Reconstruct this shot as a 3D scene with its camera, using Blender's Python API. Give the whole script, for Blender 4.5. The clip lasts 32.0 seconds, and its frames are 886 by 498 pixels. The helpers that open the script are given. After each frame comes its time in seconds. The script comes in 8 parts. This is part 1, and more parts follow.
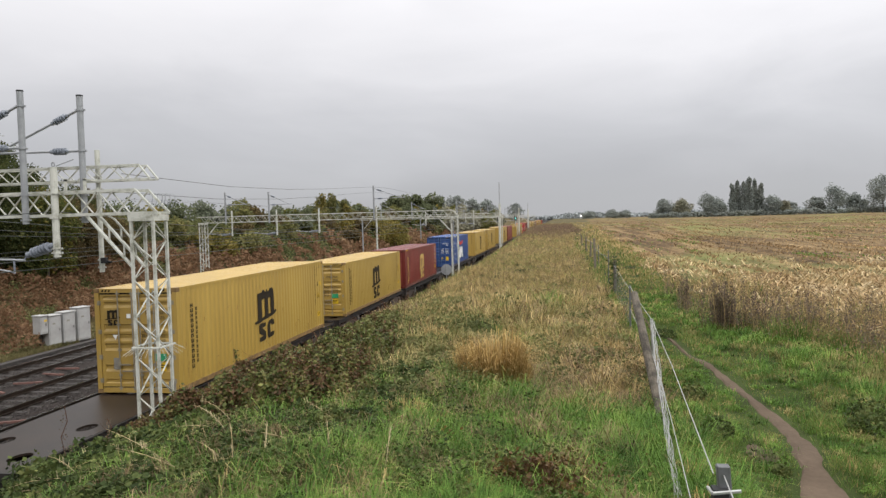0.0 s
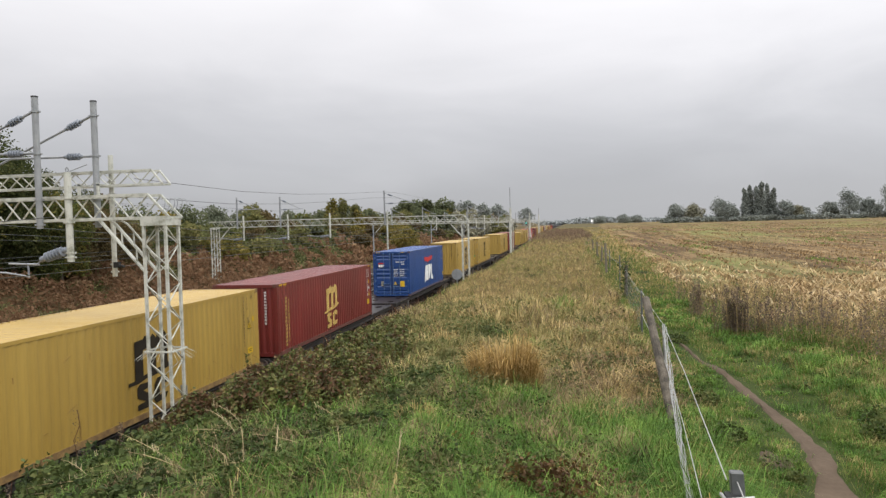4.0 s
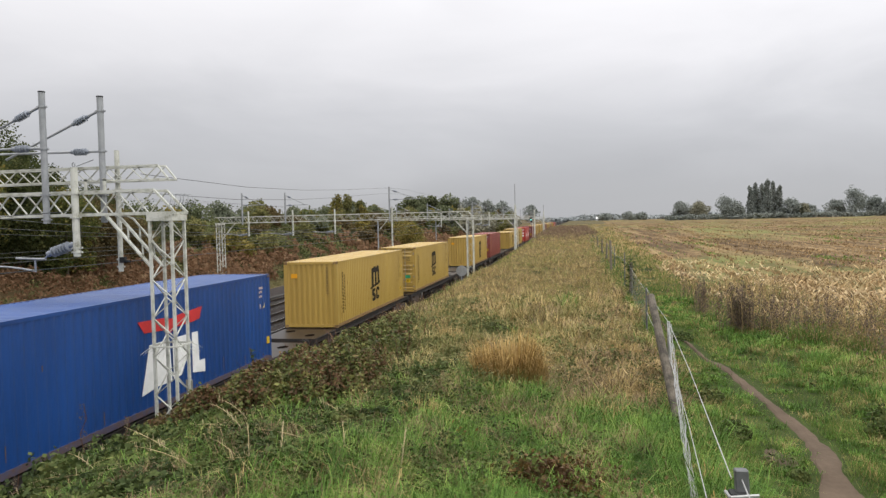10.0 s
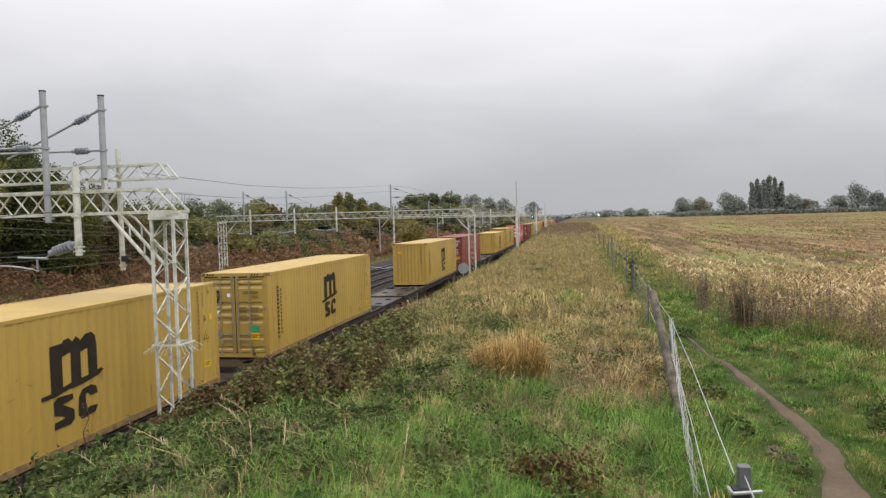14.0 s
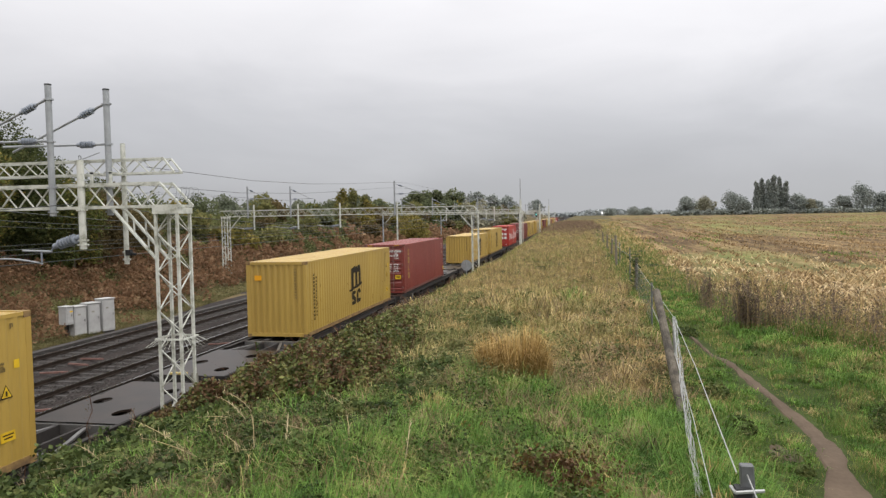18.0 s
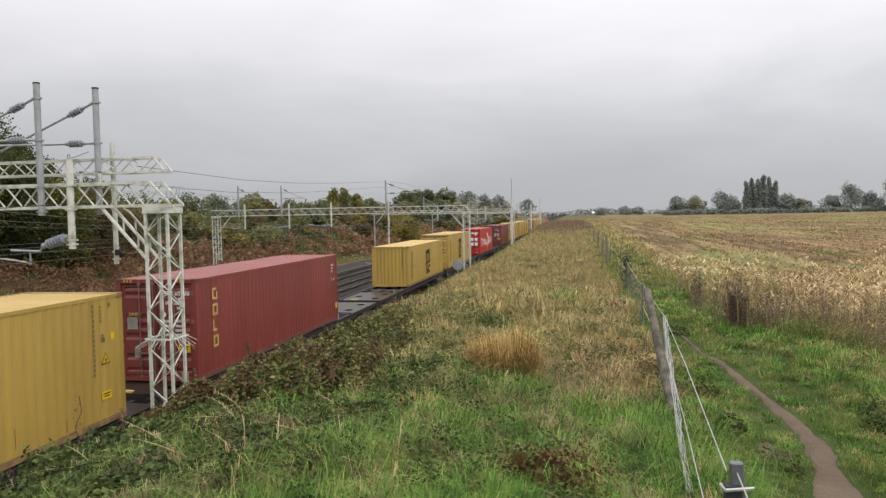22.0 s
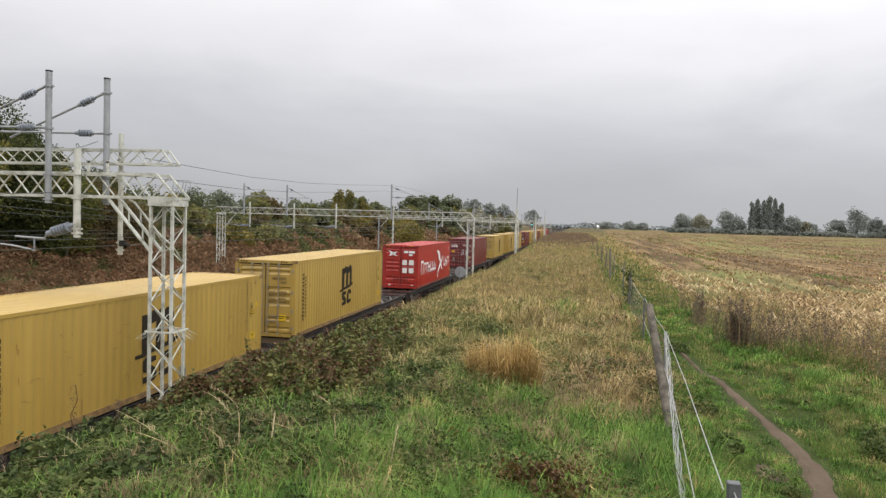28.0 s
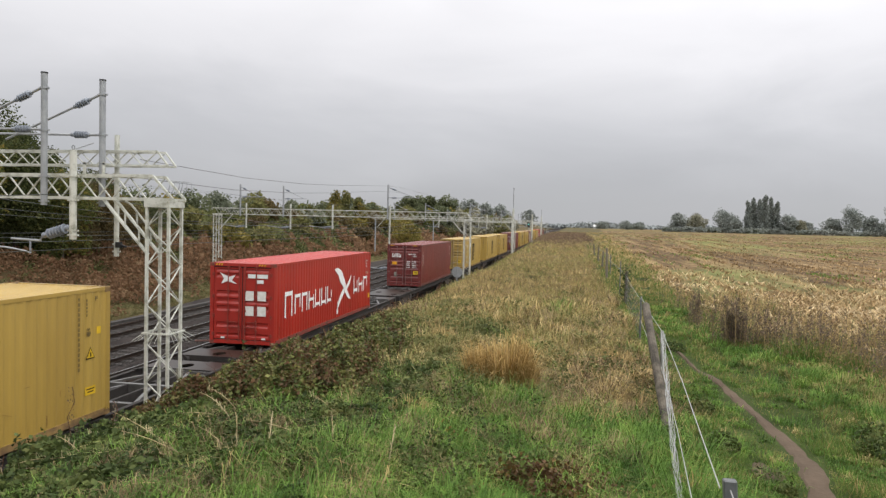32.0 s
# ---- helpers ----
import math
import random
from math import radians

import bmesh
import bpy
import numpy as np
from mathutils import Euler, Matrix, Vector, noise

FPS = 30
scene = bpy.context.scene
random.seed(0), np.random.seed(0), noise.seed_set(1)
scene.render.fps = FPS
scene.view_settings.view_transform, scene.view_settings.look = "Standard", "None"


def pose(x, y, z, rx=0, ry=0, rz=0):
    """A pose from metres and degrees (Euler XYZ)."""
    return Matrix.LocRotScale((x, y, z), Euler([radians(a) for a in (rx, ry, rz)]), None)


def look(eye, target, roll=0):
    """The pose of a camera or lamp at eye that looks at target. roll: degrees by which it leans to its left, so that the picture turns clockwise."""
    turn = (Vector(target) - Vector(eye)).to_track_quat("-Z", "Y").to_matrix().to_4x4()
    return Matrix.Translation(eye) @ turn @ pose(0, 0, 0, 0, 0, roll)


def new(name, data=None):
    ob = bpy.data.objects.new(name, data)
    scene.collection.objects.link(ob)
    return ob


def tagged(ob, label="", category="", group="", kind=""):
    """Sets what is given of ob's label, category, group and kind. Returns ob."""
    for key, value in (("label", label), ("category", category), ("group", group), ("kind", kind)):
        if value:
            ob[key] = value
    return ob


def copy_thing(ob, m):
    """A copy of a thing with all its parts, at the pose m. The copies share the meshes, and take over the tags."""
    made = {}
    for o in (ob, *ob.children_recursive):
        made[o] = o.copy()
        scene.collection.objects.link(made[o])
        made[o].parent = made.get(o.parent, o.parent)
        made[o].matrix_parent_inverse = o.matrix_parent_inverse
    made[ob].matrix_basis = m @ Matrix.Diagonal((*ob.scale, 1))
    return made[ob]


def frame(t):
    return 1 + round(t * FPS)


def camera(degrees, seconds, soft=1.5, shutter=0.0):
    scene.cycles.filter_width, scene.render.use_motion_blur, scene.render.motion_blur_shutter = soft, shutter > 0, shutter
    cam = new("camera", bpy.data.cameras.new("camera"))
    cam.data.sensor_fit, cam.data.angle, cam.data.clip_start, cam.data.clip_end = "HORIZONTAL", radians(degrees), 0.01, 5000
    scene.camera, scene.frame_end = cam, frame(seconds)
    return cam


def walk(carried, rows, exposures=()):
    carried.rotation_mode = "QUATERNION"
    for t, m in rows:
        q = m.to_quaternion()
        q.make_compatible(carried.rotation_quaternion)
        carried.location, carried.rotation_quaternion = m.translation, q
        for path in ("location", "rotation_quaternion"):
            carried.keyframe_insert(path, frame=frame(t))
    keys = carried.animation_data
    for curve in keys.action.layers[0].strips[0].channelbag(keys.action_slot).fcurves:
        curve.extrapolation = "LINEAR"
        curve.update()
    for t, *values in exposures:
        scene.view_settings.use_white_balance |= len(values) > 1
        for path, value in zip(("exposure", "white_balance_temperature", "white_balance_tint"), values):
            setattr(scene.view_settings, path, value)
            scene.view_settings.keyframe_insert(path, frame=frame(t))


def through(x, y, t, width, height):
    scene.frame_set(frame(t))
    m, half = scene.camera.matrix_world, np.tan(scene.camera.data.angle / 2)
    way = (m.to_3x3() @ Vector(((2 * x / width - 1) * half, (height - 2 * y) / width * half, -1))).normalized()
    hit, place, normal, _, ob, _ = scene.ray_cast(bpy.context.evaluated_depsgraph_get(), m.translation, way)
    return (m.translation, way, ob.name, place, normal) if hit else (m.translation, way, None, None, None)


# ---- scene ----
# handheld camera on the footbridge stair: seconds, x, y, z, yaw, pitch, roll (degrees)
cam = camera(63.09, 32.0, soft=1.4)
PATH = [
    (0.0, 0.015, -0.004, 5.562, -9.24, -2.31, -1.55),
    (0.5, 0.011, 0.002, 5.558, -9.11, -2.08, -1.38),
    (1.0, 0.010, 0.012, 5.556, -9.31, -1.96, -1.40),
    (1.5, 0.003, 0.012, 5.558, -9.60, -1.86, -0.55),
    (2.0, 0.010, -0.000, 5.562, -9.90, -1.90, -1.04),
    (2.5, 0.006, 0.005, 5.559, -10.02, -1.87, -0.95),
    (3.0, 0.008, 0.001, 5.559, -10.09, -1.85, -1.37),
    (3.5, 0.012, -0.000, 5.558, -10.09, -1.85, -1.57),
    (5.5, 0.012, 0.002, 5.557, -9.98, -2.07, -1.36),
    (6.0, 0.010, -0.001, 5.558, -9.98, -2.06, -1.43),
    (6.5, 0.013, -0.004, 5.557, -9.98, -2.08, -1.59),
    (7.0, 0.014, 0.002, 5.556, -9.94, -2.07, -1.52),
    (7.5, 0.009, 0.006, 5.553, -9.89, -2.08, -1.32),
    (8.0, 0.005, 0.005, 5.554, -9.99, -2.04, -1.20),
    (8.5, 0.004, -0.010, 5.564, -10.14, -2.08, -0.96),
    (9.0, 0.004, -0.012, 5.559, -10.28, -2.12, -1.21),
    (9.5, 0.009, -0.012, 5.563, -10.39, -2.18, -1.73),
    (10.0, 0.004, -0.013, 5.561, -10.44, -2.18, -1.30),
    (10.5, 0.003, -0.001, 5.557, -10.53, -2.21, -1.30),
    (11.0, 0.008, 0.000, 5.561, -10.61, -2.26, -1.45),
    (11.5, 0.004, -0.004, 5.560, -10.63, -2.22, -1.04),
    (12.0, 0.007, -0.008, 5.561, -10.65, -2.21, -1.29),
    (12.5, 0.011, -0.012, 5.563, -10.66, -2.20, -1.52),
    (13.0, 0.005, -0.008, 5.558, -10.59, -2.25, -1.38),
    (13.5, 0.010, -0.012, 5.559, -10.60, -2.32, -1.71),
    (14.0, 0.006, -0.006, 5.557, -10.58, -2.37, -1.57),
    (14.5, 0.006, -0.014, 5.560, -10.54, -2.44, -1.46),
    (16.5, 0.004, -0.014, 5.560, -10.67, -2.57, -1.53),
    (17.0, 0.004, -0.017, 5.559, -10.77, -2.53, -1.67),
    (17.5, 0.005, -0.010, 5.554, -10.83, -2.55, -1.66),
    (18.0, -0.002, -0.005, 5.553, -10.84, -2.61, -1.07),
    (18.5, -0.006, 0.003, 5.550, -11.03, -2.63, -0.86),
    (19.0, -0.012, 0.005, 5.546, -11.30, -2.69, -0.55),
    (19.5, 0.001, -0.007, 5.548, -11.37, -2.89, -0.84),
    (20.0, -0.012, 0.017, 5.527, -10.94, -3.14, 0.28),
    (20.5, -0.004, 0.005, 5.539, -10.75, -3.49, -0.70),
    (21.0, -0.002, -0.000, 5.540, -10.56, -3.46, -1.30),
    (21.5, 0.009, -0.011, 5.550, -10.40, -3.11, -1.69),
    (22.0, -0.000, -0.004, 5.550, -10.16, -2.66, -1.08),
    (22.5, -0.005, 0.005, 5.552, -10.37, -2.07, -0.43),
    (23.0, -0.005, 0.004, 5.550, -10.70, -1.56, 0.25),
    (23.5, -0.010, 0.008, 5.540, -10.81, -1.61, 0.59),
    (24.0, -0.013, 0.010, 5.539, -10.83, -1.84, 0.61),
    (24.5, -0.014, 0.010, 5.537, -10.86, -1.99, 0.76),
    (25.0, -0.011, 0.012, 5.537, -10.81, -2.12, 0.97),
    (25.5, -0.010, 0.008, 5.539, -10.73, -2.28, 0.84),
    (27.5, -0.017, 0.016, 5.531, -10.36, -2.13, 1.24),
    (28.0, -0.016, 0.018, 5.531, -10.41, -2.13, 1.58),
    (28.5, -0.012, 0.007, 5.537, -10.33, -2.09, 1.34),
    (29.0, -0.009, 0.007, 5.536, -10.30, -1.92, 1.25),
    (29.5, -0.013, 0.003, 5.538, -10.29, -1.76, 1.31),
    (30.0, -0.011, 0.016, 5.534, -10.30, -1.68, 1.24),
    (30.5, -0.014, 0.012, 5.534, -10.31, -1.71, 1.11),
    (31.0, -0.015, 0.006, 5.532, -10.34, -1.90, 1.28),
    (31.5, -0.013, 0.001, 5.534, -10.27, -2.02, 1.37),
    (32.0, -0.013, 0.004, 5.533, -10.15, -2.11, 1.34),
]


def aim(x, y, z, yaw, pitch, roll):
    a, b = radians(yaw), radians(pitch)
    way = Vector((math.sin(a) * math.cos(b), math.cos(a) * math.cos(b), math.sin(b)))
    eye = Vector((x, y, z))
    return look(eye, eye + way * 10, roll)


walk(cam, [(row[0], aim(*row[1:])) for row in PATH])

# ---- light: an even grey overcast ----
def build_world():
    world = bpy.data.worlds.new("overcast_sky")
    scene.world = world
    world.use_nodes = True
    nt = world.node_tree
    nt.nodes.clear()
    N = nt.nodes.new
    out, bg = N("ShaderNodeOutputWorld"), N("ShaderNodeBackground")
    sky = N("ShaderNodeTexSky")
    sky.sky_type, sky.sun_disc = "NISHITA", False
    sky.sun_elevation, sky.sun_rotation = radians(57), radians(118)
    dim = N("ShaderNodeVectorMath")
    dim.operation = "SCALE"
    dim.inputs["Scale"].default_value = 0.1
    nt.links.new(sky.outputs[0], dim.inputs[0])
    co, sep = N("ShaderNodeTexCoord"), N("ShaderNodeSeparateXYZ")
    nt.links.new(co.outputs["Generated"], sep.inputs[0])
    # cloud base: dull at the horizon, bright overhead
    ramp = N("ShaderNodeValToRGB")
    els = ramp.color_ramp.elements
    stops = [(0.0, (0.445, 0.452, 0.472)), (0.04, (0.468, 0.472, 0.497)), (0.12, (0.60, 0.602, 0.63)), (0.22, (0.85, 0.842, 0.87)),
             (0.34, (1.05, 1.035, 1.062)), (0.5, (1.7, 1.7, 1.7)), (1.0, (2.5, 2.5, 2.5))]
    while len(els) < len(stops):
        els.new(0.5)
    for e, (p, c) in zip(els, stops):
        e.position, e.color = p, (*c, 1)
    # stretched cloud billows, flattened towards the horizon
    flat = N("ShaderNodeVectorMath")
    flat.operation = "MULTIPLY"
    flat.inputs[1].default_value = (1.0, 1.0, 3.2)
    nt.links.new(co.outputs["Generated"], flat.inputs[0])
    cloud = N("ShaderNodeTexNoise")
    cloud.inputs["Scale"].default_value, cloud.inputs["Detail"].default_value, cloud.inputs["Roughness"].default_value = 2.6, 6, 0.52
    cloud.inputs["Distortion"].default_value = 0.4
    nt.links.new(flat.outputs[0], cloud.inputs["Vector"])
    wob = N("ShaderNodeMath")
    wob.operation = "MULTIPLY_ADD"
    wob.inputs[1].default_value, wob.inputs[2].default_value = 0.16, -0.08
    nt.links.new(cloud.outputs[0], wob.inputs[0])
    add = N("ShaderNodeMath")
    nt.links.new(sep.outputs[2], add.inputs[0])
    nt.links.new(wob.outputs[0], add.inputs[1])
    nt.links.new(add.outputs[0], ramp.inputs[0])
    mix = N("ShaderNodeMixRGB")
    mix.inputs[0].default_value = 0.95
    nt.links.new(dim.outputs[0], mix.inputs[1])
    nt.links.new(ramp.outputs[0], mix.inputs[2])
    nt.links.new(mix.outputs[0], bg.inputs[0])
    side = N("ShaderNodeMath")
    side.operation = "MULTIPLY_ADD"
    side.inputs[1].default_value, side.inputs[2].default_value = 0.15, 1.06
    nt.links.new(sep.outputs[0], side.inputs[0])
    nt.links.new(side.outputs[0], bg.inputs[1])
    nt.links.new(bg.outputs[0], out.inputs[0])
    sun = new("sun", bpy.data.lights.new("sun", "SUN"))
    sun.data.energy, sun.data.angle, sun.data.color = 1.5, radians(50), (1, 0.98, 0.95)
    sun.matrix_world = look((0, 0, 60), (-34, 18, 0))


build_world()

# ---- materials ----
def nodes_of(name):
    m = bpy.data.materials.new(name)
    m.use_nodes = True
    nt = m.node_tree
    return m, nt, nt.nodes["Principled BSDF"]


def surface(name, base, dark=None, rough=0.6, metal=0.0, scale=3.0, fine=40.0, bump=0.15, spread=0.5, object_random=0.0, island=0.0, spec=0.4, stretch=(1, 1, 1), blotch=0.5):
    """Paint, metal, earth or leaf with wear at two scales."""
    m, nt, bs = nodes_of(name)
    N, L = nt.nodes.new, nt.links.new
    dark = dark or tuple(c * 0.6 for c in base)
    co = N("ShaderNodeTexCoord")
    mp = N("ShaderNodeMapping")
    mp.inputs["Scale"].default_value = stretch
    L(co.outputs["Object"], mp.inputs[0])
    a, b = N("ShaderNodeTexNoise"), N("ShaderNodeTexNoise")
    a.inputs["Scale"].default_value, a.inputs["Detail"].default_value = scale, 5
    b.inputs["Scale"].default_value, b.inputs["Detail"].default_value = fine, 4
    L(mp.outputs[0], a.inputs["Vector"])
    L(mp.outputs[0], b.inputs["Vector"])
    r = N("ShaderNodeValToRGB")
    r.color_ramp.elements[0].position, r.color_ramp.elements[1].position = blotch - spread / 2, blotch + spread / 2
    r.color_ramp.elements[0].color, r.color_ramp.elements[1].color = (*dark, 1), (*base, 1)
    s = N("ShaderNodeMath")
    s.operation = "MULTIPLY_ADD"
    s.inputs[1].default_value = 0.35
    L(b.outputs[0], s.inputs[0])
    t = N("ShaderNodeMath")
    t.operation = "MULTIPLY_ADD"
    t.inputs[1].default_value, t.inputs[2].default_value = 1.0, -0.175
    L(a.outputs[0], t.inputs[0])
    L(t.outputs[0], s.inputs[2])
    L(s.outputs[0], r.inputs[0])
    col = r.outputs[0]
    if object_random or island:
        hv = N("ShaderNodeHueSaturation")
        src = N("ShaderNodeObjectInfo").outputs["Random"] if object_random else N("ShaderNodeNewGeometry").outputs["Random Per Island"]
        amount = object_random or island
        v = N("ShaderNodeMapRange")
        v.inputs["To Min"].default_value, v.inputs["To Max"].default_value = 1 - amount, 1 + amount
        L(src, v.inputs[0])
        L(v.outputs[0], hv.inputs["Value"])
        L(col, hv.inputs["Color"])
        col = hv.outputs[0]
    L(col, bs.inputs["Base Color"])
    bs.inputs["Roughness"].default_value, bs.inputs["Metallic"].default_value = rough, metal
    bs.inputs["Specular IOR Level"].default_value = spec
    if bump:
        bp = N("ShaderNodeBump")
        bp.inputs["Strength"].default_value, bp.inputs["Distance"].default_value = bump, 0.02
        L(b.outputs[0], bp.inputs["Height"])
        L(bp.outputs[0], bs.inputs["Normal"])
    return m


def plants(name, colours, island=True, rough=0.75, patch=0.35, through=0.42, vary=0.36, gloss=0.15, own=0.55, drift=1.1):
    """Leaves and blades: each island takes one of the colours, drifting in patches over the ground."""
    m, nt, bs = nodes_of(name)
    N, L = nt.nodes.new, nt.links.new
    geo = N("ShaderNodeNewGeometry")
    co = N("ShaderNodeTexCoord")
    big = N("ShaderNodeTexNoise")
    big.inputs["Scale"].default_value, big.inputs["Detail"].default_value = patch, 3
    L(co.outputs["Object"], big.inputs["Vector"])
    s = N("ShaderNodeMath")
    s.operation = "MULTIPLY_ADD"
    s.inputs[1].default_value = own
    L(geo.outputs["Random Per Island"], s.inputs[0])
    t = N("ShaderNodeMath")
    t.operation = "MULTIPLY_ADD"
    t.inputs[1].default_value, t.inputs[2].default_value = drift, 0.505 - own / 2 - drift / 2
    L(big.outputs[0], t.inputs[0])
    L(t.outputs[0], s.inputs[2])
    r = N("ShaderNodeValToRGB")
    els = r.color_ramp.elements
    while len(els) < len(colours):
        els.new(0.5)
    for k, (e, c) in enumerate(zip(els, colours)):
        e.position, e.color = k / (len(colours) - 1), (*c, 1)
    L(s.outputs[0], r.inputs[0])
    # every leaf a little lighter or darker than the next
    w, hv = N("ShaderNodeTexWhiteNoise"), N("ShaderNodeHueSaturation")
    w.noise_dimensions = "1D"
    L(geo.outputs["Random Per Island"], w.inputs["W"])
    v = N("ShaderNodeMapRange")
    v.inputs["To Min"].default_value, v.inputs["To Max"].default_value = 1 - vary, 1 + vary
    L(w.outputs["Value"], v.inputs[0])
    L(v.outputs[0], hv.inputs["Value"])
    L(r.outputs[0], hv.inputs["Color"])
    L(hv.outputs[0], bs.inputs["Base Color"])
    bs.inputs["Roughness"].default_value = rough
    bs.inputs["Specular IOR Level"].default_value = gloss
    # thin leaves let light through
    thin, mix = N("ShaderNodeBsdfTranslucent"), N("ShaderNodeMixShader")
    L(hv.outputs[0], thin.inputs["Color"])
    mix.inputs[0].default_value = through
    L(bs.outputs[0], mix.inputs[1])
    L(thin.outputs[0], mix.inputs[2])
    L(mix.outputs[0], nt.nodes["Material Output"].inputs["Surface"])
    return m


def field_ground():
    """Stubble seen from afar: tan, pale and brown streaks along the rows, with green patches."""
    m, nt, bs = nodes_of("stubble_field_ground")
    N, L = nt.nodes.new, nt.links.new
    co = N("ShaderNodeTexCoord")

    def layer(scale, stretch, detail):
        mp, t = N("ShaderNodeMapping"), N("ShaderNodeTexNoise")
        mp.inputs["Scale"].default_value = stretch
        mp.inputs["Rotation"].default_value = (0, 0, radians(-2.5))
        t.inputs["Scale"].default_value, t.inputs["Detail"].default_value, t.inputs["Roughness"].default_value = scale, detail, 0.62
        L(co.outputs["Object"], mp.inputs[0])
        L(mp.outputs[0], t.inputs["Vector"])
        return t.outputs[0]
    rows = layer(0.9, (1, 0.05, 1), 5)
    clods = layer(2.2, (1, 0.6, 1), 6)
    patches = layer(0.05, (1, 0.5, 1), 4)
    mix = N("ShaderNodeMath")
    mix.operation = "MULTIPLY_ADD"
    mix.inputs[1].default_value = 0.5
    L(rows, mix.inputs[0])
    half = N("ShaderNodeMath")
    half.operation = "MULTIPLY"
    half.inputs[1].default_value = 0.5
    L(clods, half.inputs[0])
    L(half.outputs[0], mix.inputs[2])
    r = N("ShaderNodeValToRGB")
    els = r.color_ramp.elements
    cols = ((0.41, (0.048, 0.032, 0.02)), (0.48, (0.1, 0.066, 0.036)), (0.55, (0.195, 0.134, 0.068)), (0.65, (0.34, 0.25, 0.135)))
    while len(els) < len(cols):
        els.new(0.5)
    for e, (p, c) in zip(els, cols):
        e.position, e.color = p, (*c, 1)
    L(mix.outputs[0], r.inputs[0])
    g = N("ShaderNodeMapRange")
    g.inputs["From Min"].default_value, g.inputs["From Max"].default_value, g.inputs["To Max"].default_value = 0.5, 0.64, 0.6
    L(patches, g.inputs[0])
    c = N("ShaderNodeMixRGB")
    c.inputs[2].default_value = (0.16, 0.19, 0.06, 1)
    L(g.outputs[0], c.inputs[0])
    L(r.outputs[0], c.inputs[1])
    L(c.outputs[0], bs.inputs["Base Color"])
    bs.inputs["Roughness"].default_value, bs.inputs["Specular IOR Level"].default_value = 0.95, 0.05
    bp = N("ShaderNodeBump")
    bp.inputs["Strength"].default_value, bp.inputs["Distance"].default_value = 0.9, 0.08
    L(clods, bp.inputs["Height"])
    L(bp.outputs[0], bs.inputs["Normal"])
    return m


MAT = {}
MAT["yellow"] = surface("container_yellow_paint", (0.4, 0.264, 0.06), (0.312, 0.2, 0.045), 0.36, scale=1.0, fine=14, bump=0.03, object_random=0.06, stretch=(1, 1, 0.14), spec=0.65)
MAT["maroon"] = surface("container_maroon_paint", (0.165, 0.026, 0.023), (0.1, 0.017, 0.015), 0.36, scale=0.8, fine=14, bump=0.03, object_random=0.12, stretch=(1, 1, 0.35), spec=0.55)
MAT["faded_maroon"] = surface("container_faded_maroon_paint", (0.205, 0.04, 0.032), (0.135, 0.025, 0.02), 0.42, scale=0.9, fine=14, bump=0.03, object_random=0.1, stretch=(1, 1, 0.12), spec=0.55)
MAT["blue"] = surface("container_blue_paint", (0.011, 0.056, 0.215), (0.007, 0.037, 0.145), 0.36, scale=0.8, fine=14, bump=0.03, stretch=(1, 1, 0.35), spec=0.6)
MAT["red"] = surface("container_red_paint", (0.36, 0.022, 0.013), (0.27, 0.017, 0.011), 0.38, scale=0.8, fine=14, bump=0.03, stretch=(1, 1, 0.35), spec=0.55)
MAT["black_paint"] = surface("black_lettering", (0.016, 0.012, 0.008), (0.028, 0.022, 0.014), 0.8, bump=0, spec=0.15)
MAT["white_paint"] = surface("white_lettering", (0.78, 0.78, 0.76), (0.6, 0.6, 0.58), 0.6, bump=0)
MAT["worn_white"] = surface("worn_white_lettering", (0.6, 0.52, 0.5), (0.42, 0.3, 0.28), 0.7, scale=7, bump=0)
MAT["yellow_paint"] = surface("yellow_lettering", (0.52, 0.35, 0.1), (0.4, 0.26, 0.075), 0.6, scale=2.5, bump=0)
MAT["red_paint"] = surface("red_marking", (0.55, 0.03, 0.03), None, 0.6, bump=0)
MAT["sticker_yellow"] = surface("warning_sticker_yellow", (0.75, 0.48, 0.02), None, 0.5, bump=0)
MAT["sticker_green"] = surface("green_sticker", (0.03, 0.32, 0.14), None, 0.5, bump=0)
MAT["sticker_faded"] = surface("faded_sticker", (0.5, 0.4, 0.24), (0.38, 0.28, 0.16), 0.6, scale=9, bump=0)
MAT["grey_plate"] = surface("data_plate_grey", (0.28, 0.26, 0.22), None, 0.5, bump=0)
MAT["steel"] = surface("galvanised_bar", (0.33, 0.33, 0.33), (0.2, 0.19, 0.18), 0.5, 0.6, bump=0.05)
MAT["deck"] = surface("wet_wagon_deck", (0.03, 0.02, 0.015), (0.012, 0.009, 0.007), 0.38, 0.0, scale=1.4, fine=20, bump=0.05, spec=0.24)
MAT["wagon"] = surface("grimy_wagon_steel", (0.034, 0.028, 0.025), (0.014, 0.012, 0.011), 0.8, 0.1, scale=3, bump=0.1)
MAT["gantry"] = surface("gantry_cream_grey_paint", (0.50, 0.50, 0.45), (0.22, 0.22, 0.17), 0.6, scale=4.5, fine=30, bump=0.05, spread=0.3, blotch=0.4)
MAT["gantry_grey"] = surface("gantry_galvanised_grey", (0.34, 0.35, 0.36), (0.24, 0.25, 0.26), 0.5, 0.3, scale=5, bump=0.05)
MAT["insulator"] = surface("insulator_grey", (0.24, 0.26, 0.30), (0.15, 0.165, 0.19), 0.35, bump=0.0)
MAT["wire"] = surface("overhead_wire", (0.06, 0.065, 0.06), None, 0.5, 0.4, bump=0)
